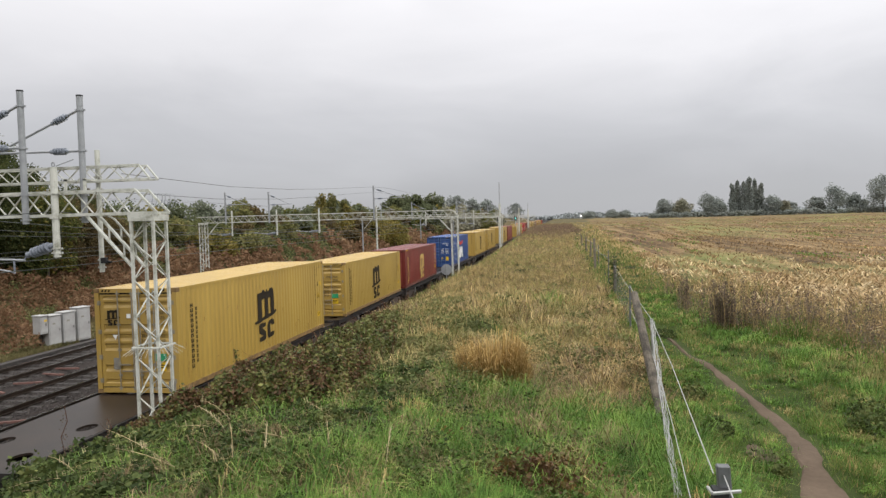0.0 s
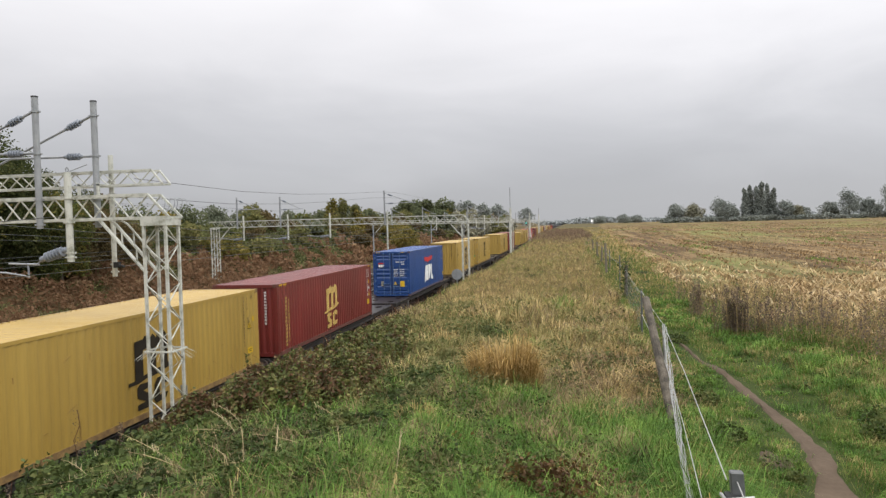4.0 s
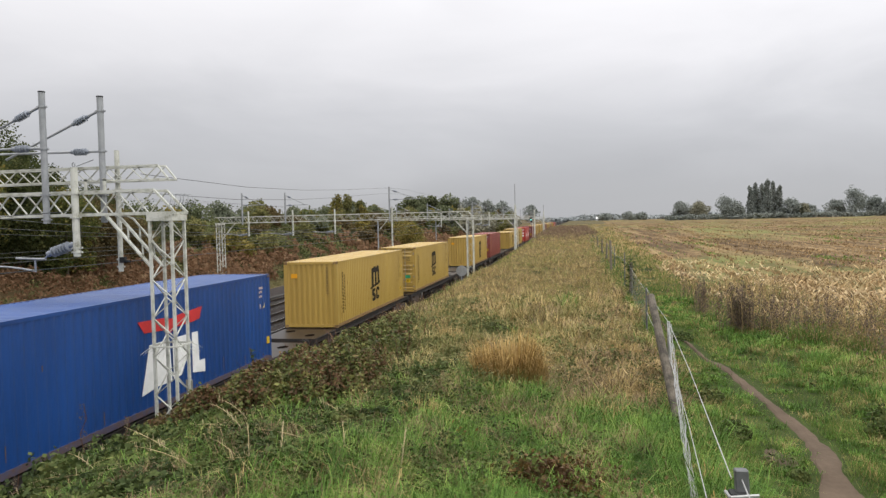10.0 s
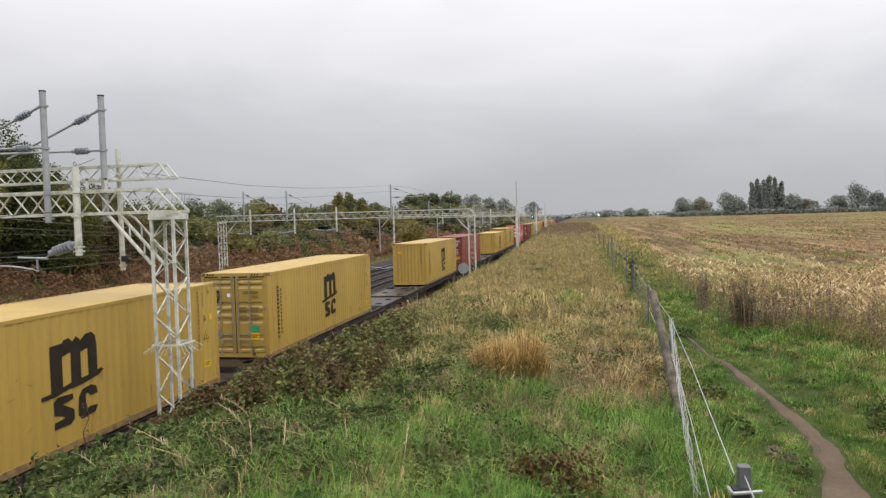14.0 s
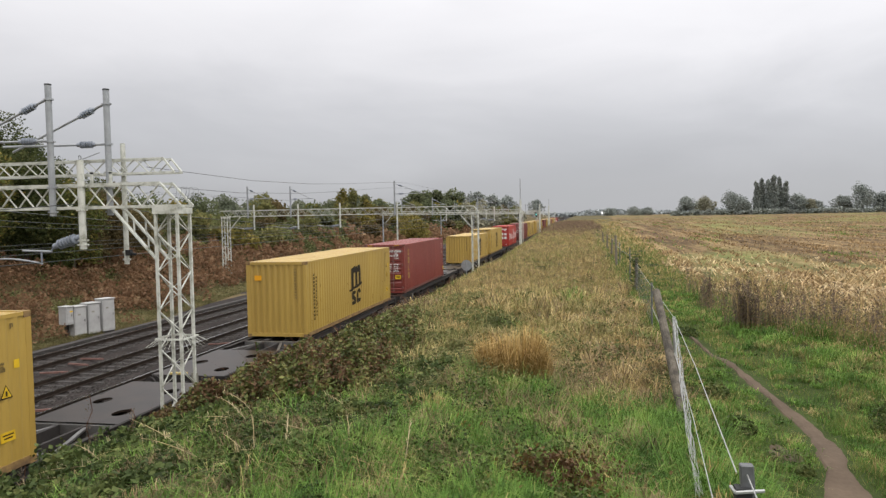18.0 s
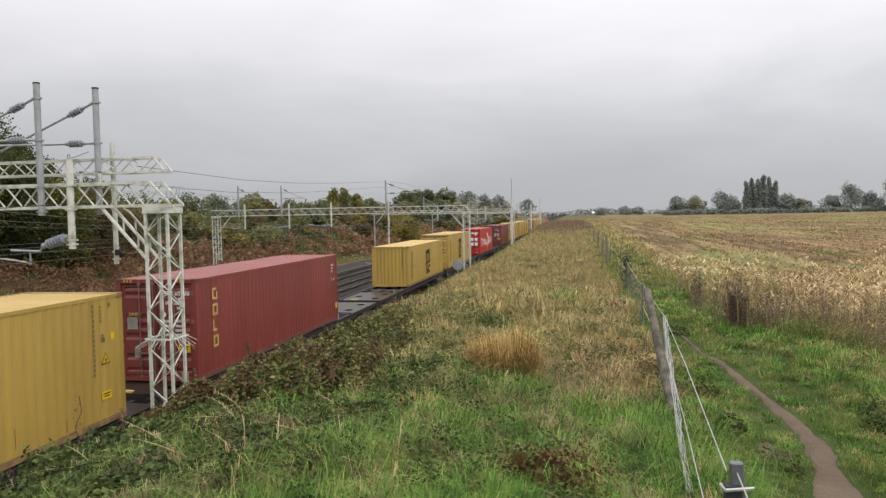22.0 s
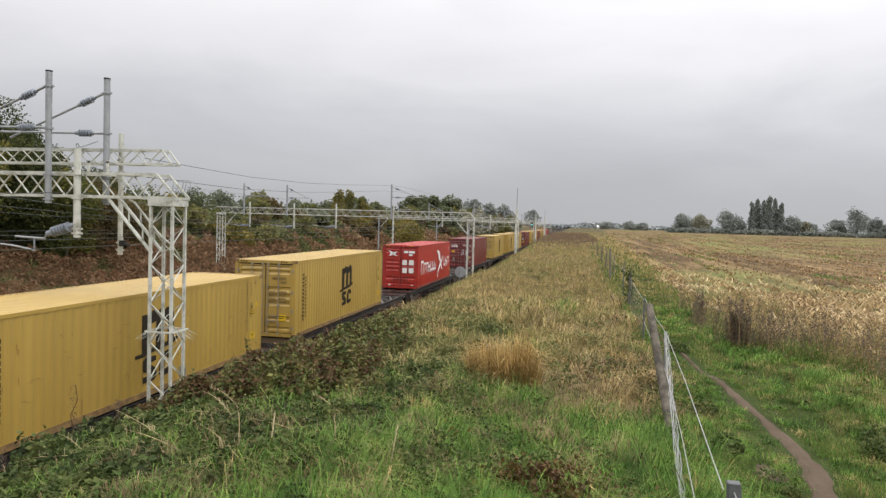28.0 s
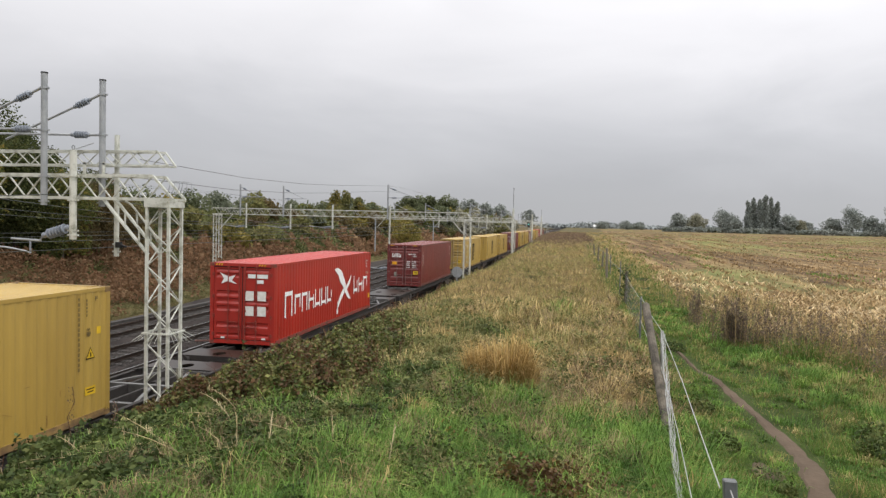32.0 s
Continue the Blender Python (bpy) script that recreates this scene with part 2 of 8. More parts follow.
MAT["rail"] = surface("worn_rail", (0.06, 0.045, 0.036), (0.03, 0.022, 0.018), 0.5, 0.5, bump=0.1)
MAT["rail_top"] = surface("polished_rail_head", (0.62, 0.62, 0.63), (0.45, 0.45, 0.45), 0.16, 0.95, bump=0)
MAT["sleeper"] = surface("concrete_sleeper", (0.05, 0.044, 0.04), (0.024, 0.02, 0.018), 0.85, scale=4, bump=0.2)
MAT["ballast"] = surface("ballast", (0.048, 0.04, 0.037), (0.018, 0.015, 0.014), 0.85, scale=1.2, fine=9, bump=0.8, spread=0.55, spec=0.06)
MAT["ballast_stain"] = surface("rust_stained_ballast", (0.022, 0.015, 0.012), (0.010, 0.008, 0.007), 0.7, scale=2.0, fine=12, bump=0.6, spec=0.15)
MAT["cabinet"] = surface("cabinet_grey_paint", (0.40, 0.395, 0.385), (0.29, 0.285, 0.275), 0.55, scale=2, bump=0.03)
MAT["soil"] = surface("rough_grass_ground", (0.038, 0.042, 0.016), (0.016, 0.017, 0.008), 0.95, scale=0.8, fine=11, bump=0.8, spec=0.06)
MAT["turf"] = surface("short_turf", (0.05, 0.068, 0.02), (0.024, 0.032, 0.011), 0.95, scale=1.6, fine=16, bump=0.8, spec=0.06)
MAT["field"] = field_ground()
MAT["path"] = surface("trodden_earth", (0.112, 0.083, 0.06), (0.06, 0.044, 0.032), 0.9, scale=1.4, fine=18, bump=0.4, spec=0.06)
MAT["wood"] = surface("weathered_post", (0.20, 0.17, 0.13), (0.10, 0.085, 0.06), 0.85, scale=6, fine=30, bump=0.4, stretch=(1, 1, 0.2))
MAT["lichen_wood"] = surface("lichened_timber", (0.125, 0.105, 0.078), (0.035, 0.028, 0.02), 0.9, scale=9, fine=45, bump=0.6, spread=0.35, blotch=0.55, stretch=(1, 0.5, 1))
MAT["fence_wire"] = surface("galvanised_wire", (0.42, 0.42, 0.41), (0.3, 0.3, 0.29), 0.45, 0.5, bump=0)
MAT["bark"] = surface("bark", (0.09, 0.07, 0.05), (0.04, 0.032, 0.024), 0.9, scale=5, fine=25, bump=0.5)
MAT["ballast_stone"] = surface("ballast_stone", (0.066, 0.056, 0.051), (0.022, 0.019, 0.017), 0.85, scale=0.5, fine=5, bump=0, island=0.4)
MAT["rubber"] = surface("black_rubber_seal", (0.02, 0.02, 0.02), None, 0.7, bump=0)
MAT["grime"] = surface("brown_grime", (0.27, 0.17, 0.055), (0.2, 0.12, 0.042), 0.8, scale=8, bump=0)
MAT["rust"] = surface("rust", (0.22, 0.115, 0.04), (0.15, 0.075, 0.028), 0.8, bump=0)
MAT["sticker_orange"] = surface("orange_sticker", (0.80, 0.36, 0.01), None, 0.5, bump=0)
MAT["label_white"] = surface("paper_label", (0.72, 0.7, 0.66), (0.55, 0.52, 0.48), 0.7, scale=8, bump=0)
MAT["bogie_brown"] = surface("brake_dust_brown", (0.075, 0.055, 0.042), (0.035, 0.026, 0.02), 0.8, bump=0.1)
MAT["wheel"] = surface("wheel_steel", (0.11, 0.095, 0.085), (0.06, 0.05, 0.045), 0.5, 0.6, bump=0.05)
MAT["sill"] = surface("worn_grey_sill", (0.16, 0.155, 0.15), (0.07, 0.065, 0.06), 0.45, 0.3, scale=2, bump=0.05)
MAT["hivis"] = surface("yellow_step_paint", (0.52, 0.38, 0.09), (0.34, 0.25, 0.07), 0.5, bump=0)
for key, c, b in (("yellow", (0.30, 0.19, 0.065), (0.33, 0.29, 0.22)), ("maroon", (0.12, 0.022, 0.022), (0.22, 0.13, 0.12)), ("faded_maroon", (0.13, 0.03, 0.028), (0.25, 0.14, 0.125)), ("blue", (0.05, 0.06, 0.12), (0.10, 0.17, 0.30)), ("red", (0.25, 0.03, 0.025), (0.30, 0.06, 0.045))):
    MAT["casting_" + key] = surface("worn_casting_" + key, c, (0.09, 0.05, 0.03), 0.7, scale=6, bump=0.1)
    MAT["bar_" + key] = surface("lock_bar_" + key, b, tuple(v * 0.6 for v in b), 0.5, 0.3, scale=4, bump=0.03)
MAT["rust_timber"] = surface("red_brown_timber", (0.15, 0.075, 0.06), (0.10, 0.05, 0.04), 0.85, scale=5, bump=0.1)
for key, c in (("red", (1.0, 0.06, 0.03)), ("green", (0.25, 0.85, 0.8))):
    m, nt, bs = nodes_of("signal_lamp_" + key)
    bs.inputs["Emission Color"].default_value, bs.inputs["Emission Strength"].default_value = (*c, 1), 1.2
    bs.inputs["Base Color"].default_value = (*c, 1)
    MAT["lamp_" + key] = m
MAT["bank"] = surface("bracken_bank_ground", (0.13, 0.095, 0.05), (0.05, 0.045, 0.02), 0.95, scale=0.4, fine=6, bump=0.8, spec=0.06)
MAT["green_grass"] = plants("green_grass", [(0.04, 0.075, 0.017), (0.07, 0.138, 0.027), (0.115, 0.207, 0.038), (0.172, 0.27, 0.054), (0.275, 0.31, 0.085)], patch=2.3, through=0.22, vary=0.26, own=0.34, drift=2.2)
MAT["dry_grass"] = plants("dry_grass", [(0.18, 0.132, 0.054), (0.275, 0.2, 0.084), (0.385, 0.28, 0.12), (0.5, 0.375, 0.172), (0.61, 0.485, 0.265)], patch=2.3, through=0.24, vary=0.26, own=0.32, drift=2.2)
MAT["faded_grass"] = plants("faded_grass", [(0.105, 0.108, 0.037), (0.168, 0.162, 0.055), (0.235, 0.212, 0.078), (0.31, 0.258, 0.104), (0.405, 0.325, 0.155)], patch=2.3, through=0.24, vary=0.26, own=0.32, drift=2.2)
MAT["brown_grass"] = plants("brown_dead_grass", [(0.09, 0.068, 0.04), (0.14, 0.10, 0.056), (0.20, 0.142, 0.078), (0.275, 0.20, 0.112), (0.36, 0.27, 0.155)], patch=2.3, through=0.16, vary=0.26, own=0.28, drift=2.2)
MAT["tuft_grass"] = plants("golden_tuft_grass", [(0.2, 0.12, 0.04), (0.335, 0.218, 0.076), (0.465, 0.325, 0.13), (0.58, 0.445, 0.225)], patch=3.0, through=0.2, vary=0.34)
MAT["bramble"] = plants("bramble_leaf", [(0.095, 0.055, 0.026), (0.06, 0.047, 0.021), (0.044, 0.055, 0.017), (0.072, 0.088, 0.025), (0.112, 0.123, 0.036), (0.16, 0.156, 0.05), (0.175, 0.126, 0.05), (0.105, 0.061, 0.03)], patch=3.2, through=0.16, rough=0.6, gloss=0.16, vary=0.22, own=0.32, drift=1.8)
MAT["bramble_red"] = plants("dying_bramble_leaf", [(0.042, 0.026, 0.014), (0.078, 0.045, 0.022), (0.12, 0.066, 0.032), (0.072, 0.066, 0.026), (0.16, 0.098, 0.044)], patch=3.2, through=0.14, rough=0.6, gloss=0.16, vary=0.22, own=0.32, drift=1.7)
MAT["faded_ink"] = surface("faded_code_ink", (0.10, 0.072, 0.03), (0.16, 0.115, 0.045), 0.6, scale=6, bump=0)
MAT["bramble_stem"] = plants("bramble_stem", [(0.07, 0.035, 0.025), (0.12, 0.06, 0.04), (0.16, 0.1, 0.06)], patch=1.0)
MAT["verge_grass"] = plants("verge_grass", [(0.042, 0.075, 0.015), (0.07, 0.12, 0.024), (0.105, 0.165, 0.035), (0.155, 0.2, 0.052), (0.235, 0.235, 0.088)], patch=2.1, through=0.28, vary=0.2, own=0.28, drift=1.9)
MAT["weed"] = plants("seeding_weed", [(0.11, 0.11, 0.04), (0.20, 0.145, 0.07), (0.31, 0.225, 0.105), (0.42, 0.315, 0.15), (0.52, 0.41, 0.22)], patch=0.6, through=0.45)
MAT["weed_dark"] = plants("dark_weed", [(0.085, 0.078, 0.042), (0.13, 0.098, 0.074), (0.18, 0.135, 0.105), (0.15, 0.135, 0.07)], patch=0.8)
MAT["straw"] = plants("stubble_straw", [(0.09, 0.06, 0.033), (0.155, 0.10, 0.052), (0.27, 0.178, 0.088), (0.40, 0.278, 0.142), (0.60, 0.455, 0.27)], patch=0.12, through=0.25)
MAT["maize_leaf"] = plants("pale_maize_leaf", [(0.22, 0.15, 0.07), (0.35, 0.25, 0.125), (0.50, 0.39, 0.22), (0.66, 0.56, 0.38)], patch=0.5, through=0.3)
MAT["nettle"] = plants("nettle_leaf", [(0.018, 0.028, 0.01), (0.034, 0.05, 0.015), (0.058, 0.078, 0.022), (0.09, 0.106, 0.032), (0.175, 0.165, 0.06)], patch=2.2, through=0.15, vary=0.28, gloss=0.16, own=0.4, drift=1.7)
MAT["dead_leaf"] = plants("dead_leaf", [(0.05, 0.075, 0.02), (0.09, 0.12, 0.028), (0.09, 0.06, 0.022), (0.13, 0.08, 0.028), (0.19, 0.13, 0.04), (0.30, 0.26, 0.06)], patch=1.5, through=0.28)
MAT["field_weed"] = plants("field_weed", [(0.10, 0.16, 0.03), (0.14, 0.21, 0.05), (0.22, 0.25, 0.08)], patch=0.1)
MAT["bracken"] = plants("bracken", [(0.04, 0.052, 0.016), (0.088, 0.068, 0.0272), (0.136, 0.084, 0.036), (0.16, 0.088, 0.04), (0.216, 0.152, 0.072)], patch=0.13)
MAT["bracken_red"] = plants("red_bracken", [(0.085, 0.064, 0.034), (0.14, 0.085, 0.048), (0.19, 0.108, 0.06), (0.235, 0.142, 0.08), (0.275, 0.195, 0.11)], patch=0.9, vary=0.16, own=0.3, drift=1.9)
MAT["slope_grass"] = plants("pale_slope_grass", [(0.10, 0.098, 0.045), (0.145, 0.135, 0.06), (0.19, 0.165, 0.078), (0.25, 0.205, 0.105)], patch=0.8, own=0.25, drift=1.6, vary=0.16)
MAT["dock"] = plants("faded_dock", [(0.11, 0.08, 0.05), (0.15, 0.105, 0.07), (0.20, 0.135, 0.095), (0.24, 0.18, 0.12)], patch=0.3)
MAT["pale_stalk"] = plants("pale_stalk", [(0.34, 0.26, 0.14), (0.46, 0.37, 0.22), (0.56, 0.47, 0.32)], patch=1.0)
MAT["scrub"] = plants("bank_scrub", [(0.06, 0.07, 0.026), (0.105, 0.115, 0.042), (0.155, 0.158, 0.06), (0.215, 0.185, 0.085)], patch=0.8, vary=0.18, own=0.25, drift=1.6, through=0.25)
LEAF = {
    "dark": plants("leaf_dark_green", [(0.026, 0.034, 0.014), (0.045, 0.058, 0.02), (0.072, 0.082, 0.028), (0.12, 0.115, 0.04)], patch=0.3),
    "olive": plants("leaf_olive", [(0.085, 0.09, 0.034), (0.135, 0.135, 0.05), (0.19, 0.18, 0.068), (0.25, 0.21, 0.08)], patch=0.3),
    "turning": plants("leaf_turning", [(0.035, 0.05, 0.017), (0.065, 0.085, 0.025), (0.11, 0.12, 0.034), (0.19, 0.155, 0.04), (0.28, 0.19, 0.05)], patch=0.25),
    "yellow": plants("leaf_yellow", [(0.075, 0.08, 0.025), (0.145, 0.135, 0.036), (0.225, 0.178, 0.05), (0.32, 0.24, 0.068)], patch=0.3),
    "brown": plants("leaf_brown", [(0.06, 0.055, 0.025), (0.10, 0.08, 0.035), (0.14, 0.10, 0.045), (0.17, 0.135, 0.06)], patch=0.3),
    # the next five palettes have distance haze mixed into the leaf colour
    "mid": plants("leaf_mid_haze", [(0.07, 0.085, 0.045), (0.10, 0.115, 0.06), (0.13, 0.145, 0.075), (0.165, 0.165, 0.085)], patch=0.2),
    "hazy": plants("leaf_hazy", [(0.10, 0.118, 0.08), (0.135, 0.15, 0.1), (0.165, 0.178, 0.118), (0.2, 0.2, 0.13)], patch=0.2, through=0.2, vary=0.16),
    "far": plants("leaf_haze_pale", [(0.17, 0.19, 0.175), (0.20, 0.22, 0.20), (0.23, 0.245, 0.22), (0.255, 0.265, 0.235)], patch=0.08, through=0.12, vary=0.14),
    "far_yellow": plants("leaf_haze_pale_yellow", [(0.19, 0.19, 0.14), (0.24, 0.23, 0.16), (0.29, 0.265, 0.18)], patch=0.08, through=0.12, vary=0.14),
    "horizon": plants("leaf_horizon_haze", [(0.25, 0.27, 0.275), (0.28, 0.30, 0.30), (0.31, 0.325, 0.325)], patch=0.05, through=0.12, vary=0.1),
}
MAT["steel_post"] = surface("galvanised_post", (0.16, 0.165, 0.17), (0.09, 0.09, 0.09), 0.5, 0.4, scale=6, bump=0.1)
MAT["crest"] = surface("rough_grass_far", (0.115, 0.092, 0.048), (0.062, 0.055, 0.026), 0.95, scale=0.3, fine=3, bump=0.8, spec=0.06)

# ---- helpers for building ----
def mesh_from(name, verts, faces, mats, idx=None):
    me = bpy.data.meshes.new(name)
    me.from_pydata(verts, [], faces)
    for m in mats:
        me.materials.append(m)
    if idx is not None:
        me.polygons.foreach_set("material_index", idx)
    me.update()
    return me


def quads(name, V, mats, idx=None, tris=False):
    """One mesh of many loose quads or triangles from an array (n, k, 3)."""
    n, k = V.shape[:2]
    me = bpy.data.meshes.new(name)
    me.vertices.add(n * k)
    me.vertices.foreach_set("co", V.reshape(-1).astype(np.float32))
    if k == 5:
        # bent blades: a quad and a tip triangle that share an edge
        loops = (np.arange(n)[:, None] * 5 + np.array([0, 1, 2, 4, 4, 2, 3])[None]).reshape(-1)
        me.loops.add(n * 7)
        me.loops.foreach_set("vertex_index", loops.astype(np.int32))
        me.polygons.add(n * 2)
        me.polygons.foreach_set("loop_start", (np.arange(n)[:, None] * 7 + np.array([0, 4])[None]).reshape(-1).astype(np.int32))
        for m in mats:
            me.materials.append(m)
        me.update(calc_edges=True)
        return me
    me.loops.add(n * k)
    me.loops.foreach_set("vertex_index", np.arange(n * k, dtype=np.int32))
    me.polygons.add(n)
    me.polygons.foreach_set("loop_start", np.arange(0, n * k, k, dtype=np.int32))
    if idx is not None:
        me.polygons.foreach_set("material_index", idx.astype(np.int32))
    for m in mats:
        me.materials.append(m)
    me.update(calc_edges=True)
    return me


def box(bm, x0, x1, y0, y1, z0, z1):
    m = pose((x0 + x1) / 2, (y0 + y1) / 2, (z0 + z1) / 2) @ Matrix.Diagonal((x1 - x0, y1 - y0, z1 - z0, 1))
    return bmesh.ops.create_cube(bm, size=1, matrix=m)["verts"]


def rod(bm, a, b, r, n=8, r2=None):
    a, b = Vector(a), Vector(b)
    d = b - a
    m = Matrix.Translation((a + b) / 2) @ d.to_track_quat("Z", "Y").to_matrix().to_4x4()
    bmesh.ops.create_cone(bm, cap_ends=True, segments=n, radius1=r, radius2=r if r2 is None else r2, depth=d.length, matrix=m)


def bar(bm, a, b, w, h=None):
    """A square bar from a to b."""
    a, b = Vector(a), Vector(b)
    d = b - a
    m = Matrix.Translation((a + b) / 2) @ d.to_track_quat("Z", "Y").to_matrix().to_4x4() @ Matrix.Diagonal((w, h or w, d.length, 1))
    bmesh.ops.create_cube(bm, size=1, matrix=m)


def part(name, bm, material, parent, label="", m=None, bevel=0.0):
    if bevel:
        bmesh.ops.bevel(bm, geom=bm.edges[:], offset=bevel, segments=1, affect="EDGES", clamp_overlap=True)
    me = bpy.data.meshes.new(name)
    bm.to_mesh(me)
    bm.free()
    me.materials.append(material)
    ob = new(name, me)
    ob.parent = parent
    if m is not None:
        ob.matrix_basis = m
    if label:
        ob["label"] = label
    return ob


def part_me(name, me, parent, label="", m=None):
    ob = new(name, me)
    ob.parent = parent
    if m is not None:
        ob.matrix_basis = m
    if label:
        ob["label"] = label
    return ob


def lerp(a, b, t):
    return a + (b - a) * t


def smooth(e0, e1, x):
    t = np.clip((x - e0) / (e1 - e0), 0, 1)
    return t * t * (3 - 2 * t)


def bumps(x, y):
    return 0.07 * np.sin(1.3 * x + 0.7 * y + 1.1 * np.sin(0.43 * y)) * np.sin(0.9 * y - 0.5 * x) + 0.05 * np.sin(2.9 * x + 0.4) * np.sin(2.3 * y + 1.0)


def ground_z(x, y):
    """Height of the land above the rails."""
    x, y = np.asarray(x, float), np.asarray(y, float)
    crest = -3.2 - np.clip(y - 20, 0, 200) * 0.018
    toe = -9.3
    f = np.clip((crest - x) / (crest - toe), 0, 1)
    z = 2.75 - 2.75 * f ** np.interp(y, [8, 11.5, 13, 18, 25, 30, 45, 54, 62, 75, 110, 150], [2.3, 2.0, 2.0, 1.9, 1.9, 1.8, 1.8, 1.3, 1.2, 1.6, 1.8, 2.4]) - 0.35 * smooth(0.9, 1.2, (crest - x) / (crest - toe))
    z = z + bumps(x, y) * np.where(x > -9, np.where(x < 4, 1.0, 0.5), 0.15)
    foot = -25.5 - 3.5 * smooth(35, 70, y)
    up = smooth(0, 1, (foot - x) / 17.0)
    z = np.where(x < foot, -0.35 + 5.6 * up + bumps(x * 0.4, y * 0.4) * 4 * up, z)
    return z


def in_field(x, y):
    """The stubble field beyond the weedy headland."""
    edge = np.where(y > 24, 3.7 + 0.03 * (y - 24), 3.7 + 0.0 * y)
    front = 17.5 - 0.35 * (x - 5)
    return (x > edge) & ((y > 19.5) | (y > front + 2.0))


def build_ground():
    xs = np.unique(np.concatenate([-np.geomspace(70, 3000, 14)[::-1], np.arange(-70, -26, 2.0), np.arange(-26, -9, 1.0), np.arange(-9, 8, 0.3), np.arange(8, 40, 1.5), np.geomspace(40, 3000, 18)]))
    ys = np.unique(np.concatenate([-np.geomspace(12, 600, 8)[::-1], np.arange(-10, 40, 0.4), np.arange(40, 120, 1.5), np.geomspace(120, 4000, 26)]))
    X, Y = np.meshgrid(xs, ys)
    Z = ground_z(X, Y)
    V = np.stack([X, Y, Z], -1).reshape(-1, 3)
    nx, ny = len(xs), len(ys)
    I = np.arange(nx * ny).reshape(ny, nx)
    F = np.stack([I[:-1, :-1], I[:-1, 1:], I[1:, 1:], I[1:, :-1]], -1).reshape(-1, 4)
    cx = V[F].mean(1)
    idx = np.zeros(len(F), int)
    idx[in_field(cx[:, 0], cx[:, 1])] = 1
    idx[(idx == 0) & (cx[:, 0] > 1.3 + 0.35 * np.sin(1.7 * cx[:, 1]) * np.sin(0.6 * cx[:, 1])) & (cx[:, 1] < 34)] = 5
    idx[(idx == 0) & (cx[:, 0] > -8.0) & (cx[:, 1] < 5.0)] = 5
    idx[(idx == 0) & (cx[:, 1] > 60)] = 4
    foot = -25.2 - 3.5 * smooth(35, 70, cx[:, 1])
    idx[cx[:, 0] < foot] = 3
    idx[(cx[:, 0] < -9.3) & (cx[:, 0] >= foot)] = 2
    me = mesh_from("ground", V.tolist(), F.tolist(), [MAT["soil"], MAT["field"], MAT["ballast"], MAT["bank"], MAT["crest"], MAT["turf"]], idx)
    me.polygons.foreach_set("use_smooth", [True] * len(F))
    tagged(new("ground", me), "rough grass bank, stubble field and ballasted trackbed", "ground", kind="structure")


build_ground()

# ---- railway: tracks, wagons, containers ----
TRACKS = (-11.48, -14.9, -18.05, -21.65)
DECK = 1.0
SPEED = 5.75
KEEP = []
ROLL = []
CACHE = {}
L40, W8 = 12.192, 1.219


def thing(name, label, category, group="", at=None):
    ob = new(name)
    tagged(ob, label, category, group)
    if at is not None:
        ob.matrix_basis = at
    return ob


def cached(key, make, material):
    if key not in CACHE:
        bm = bmesh.new()
        make(bm)
        bmesh.ops.recalc_face_normals(bm, faces=bm.faces[:])
        me = bpy.data.meshes.new(key[0])
        bm.to_mesh(me)
        bm.free()
        me.materials.append(material)
        CACHE[key] = me
    return CACHE[key]


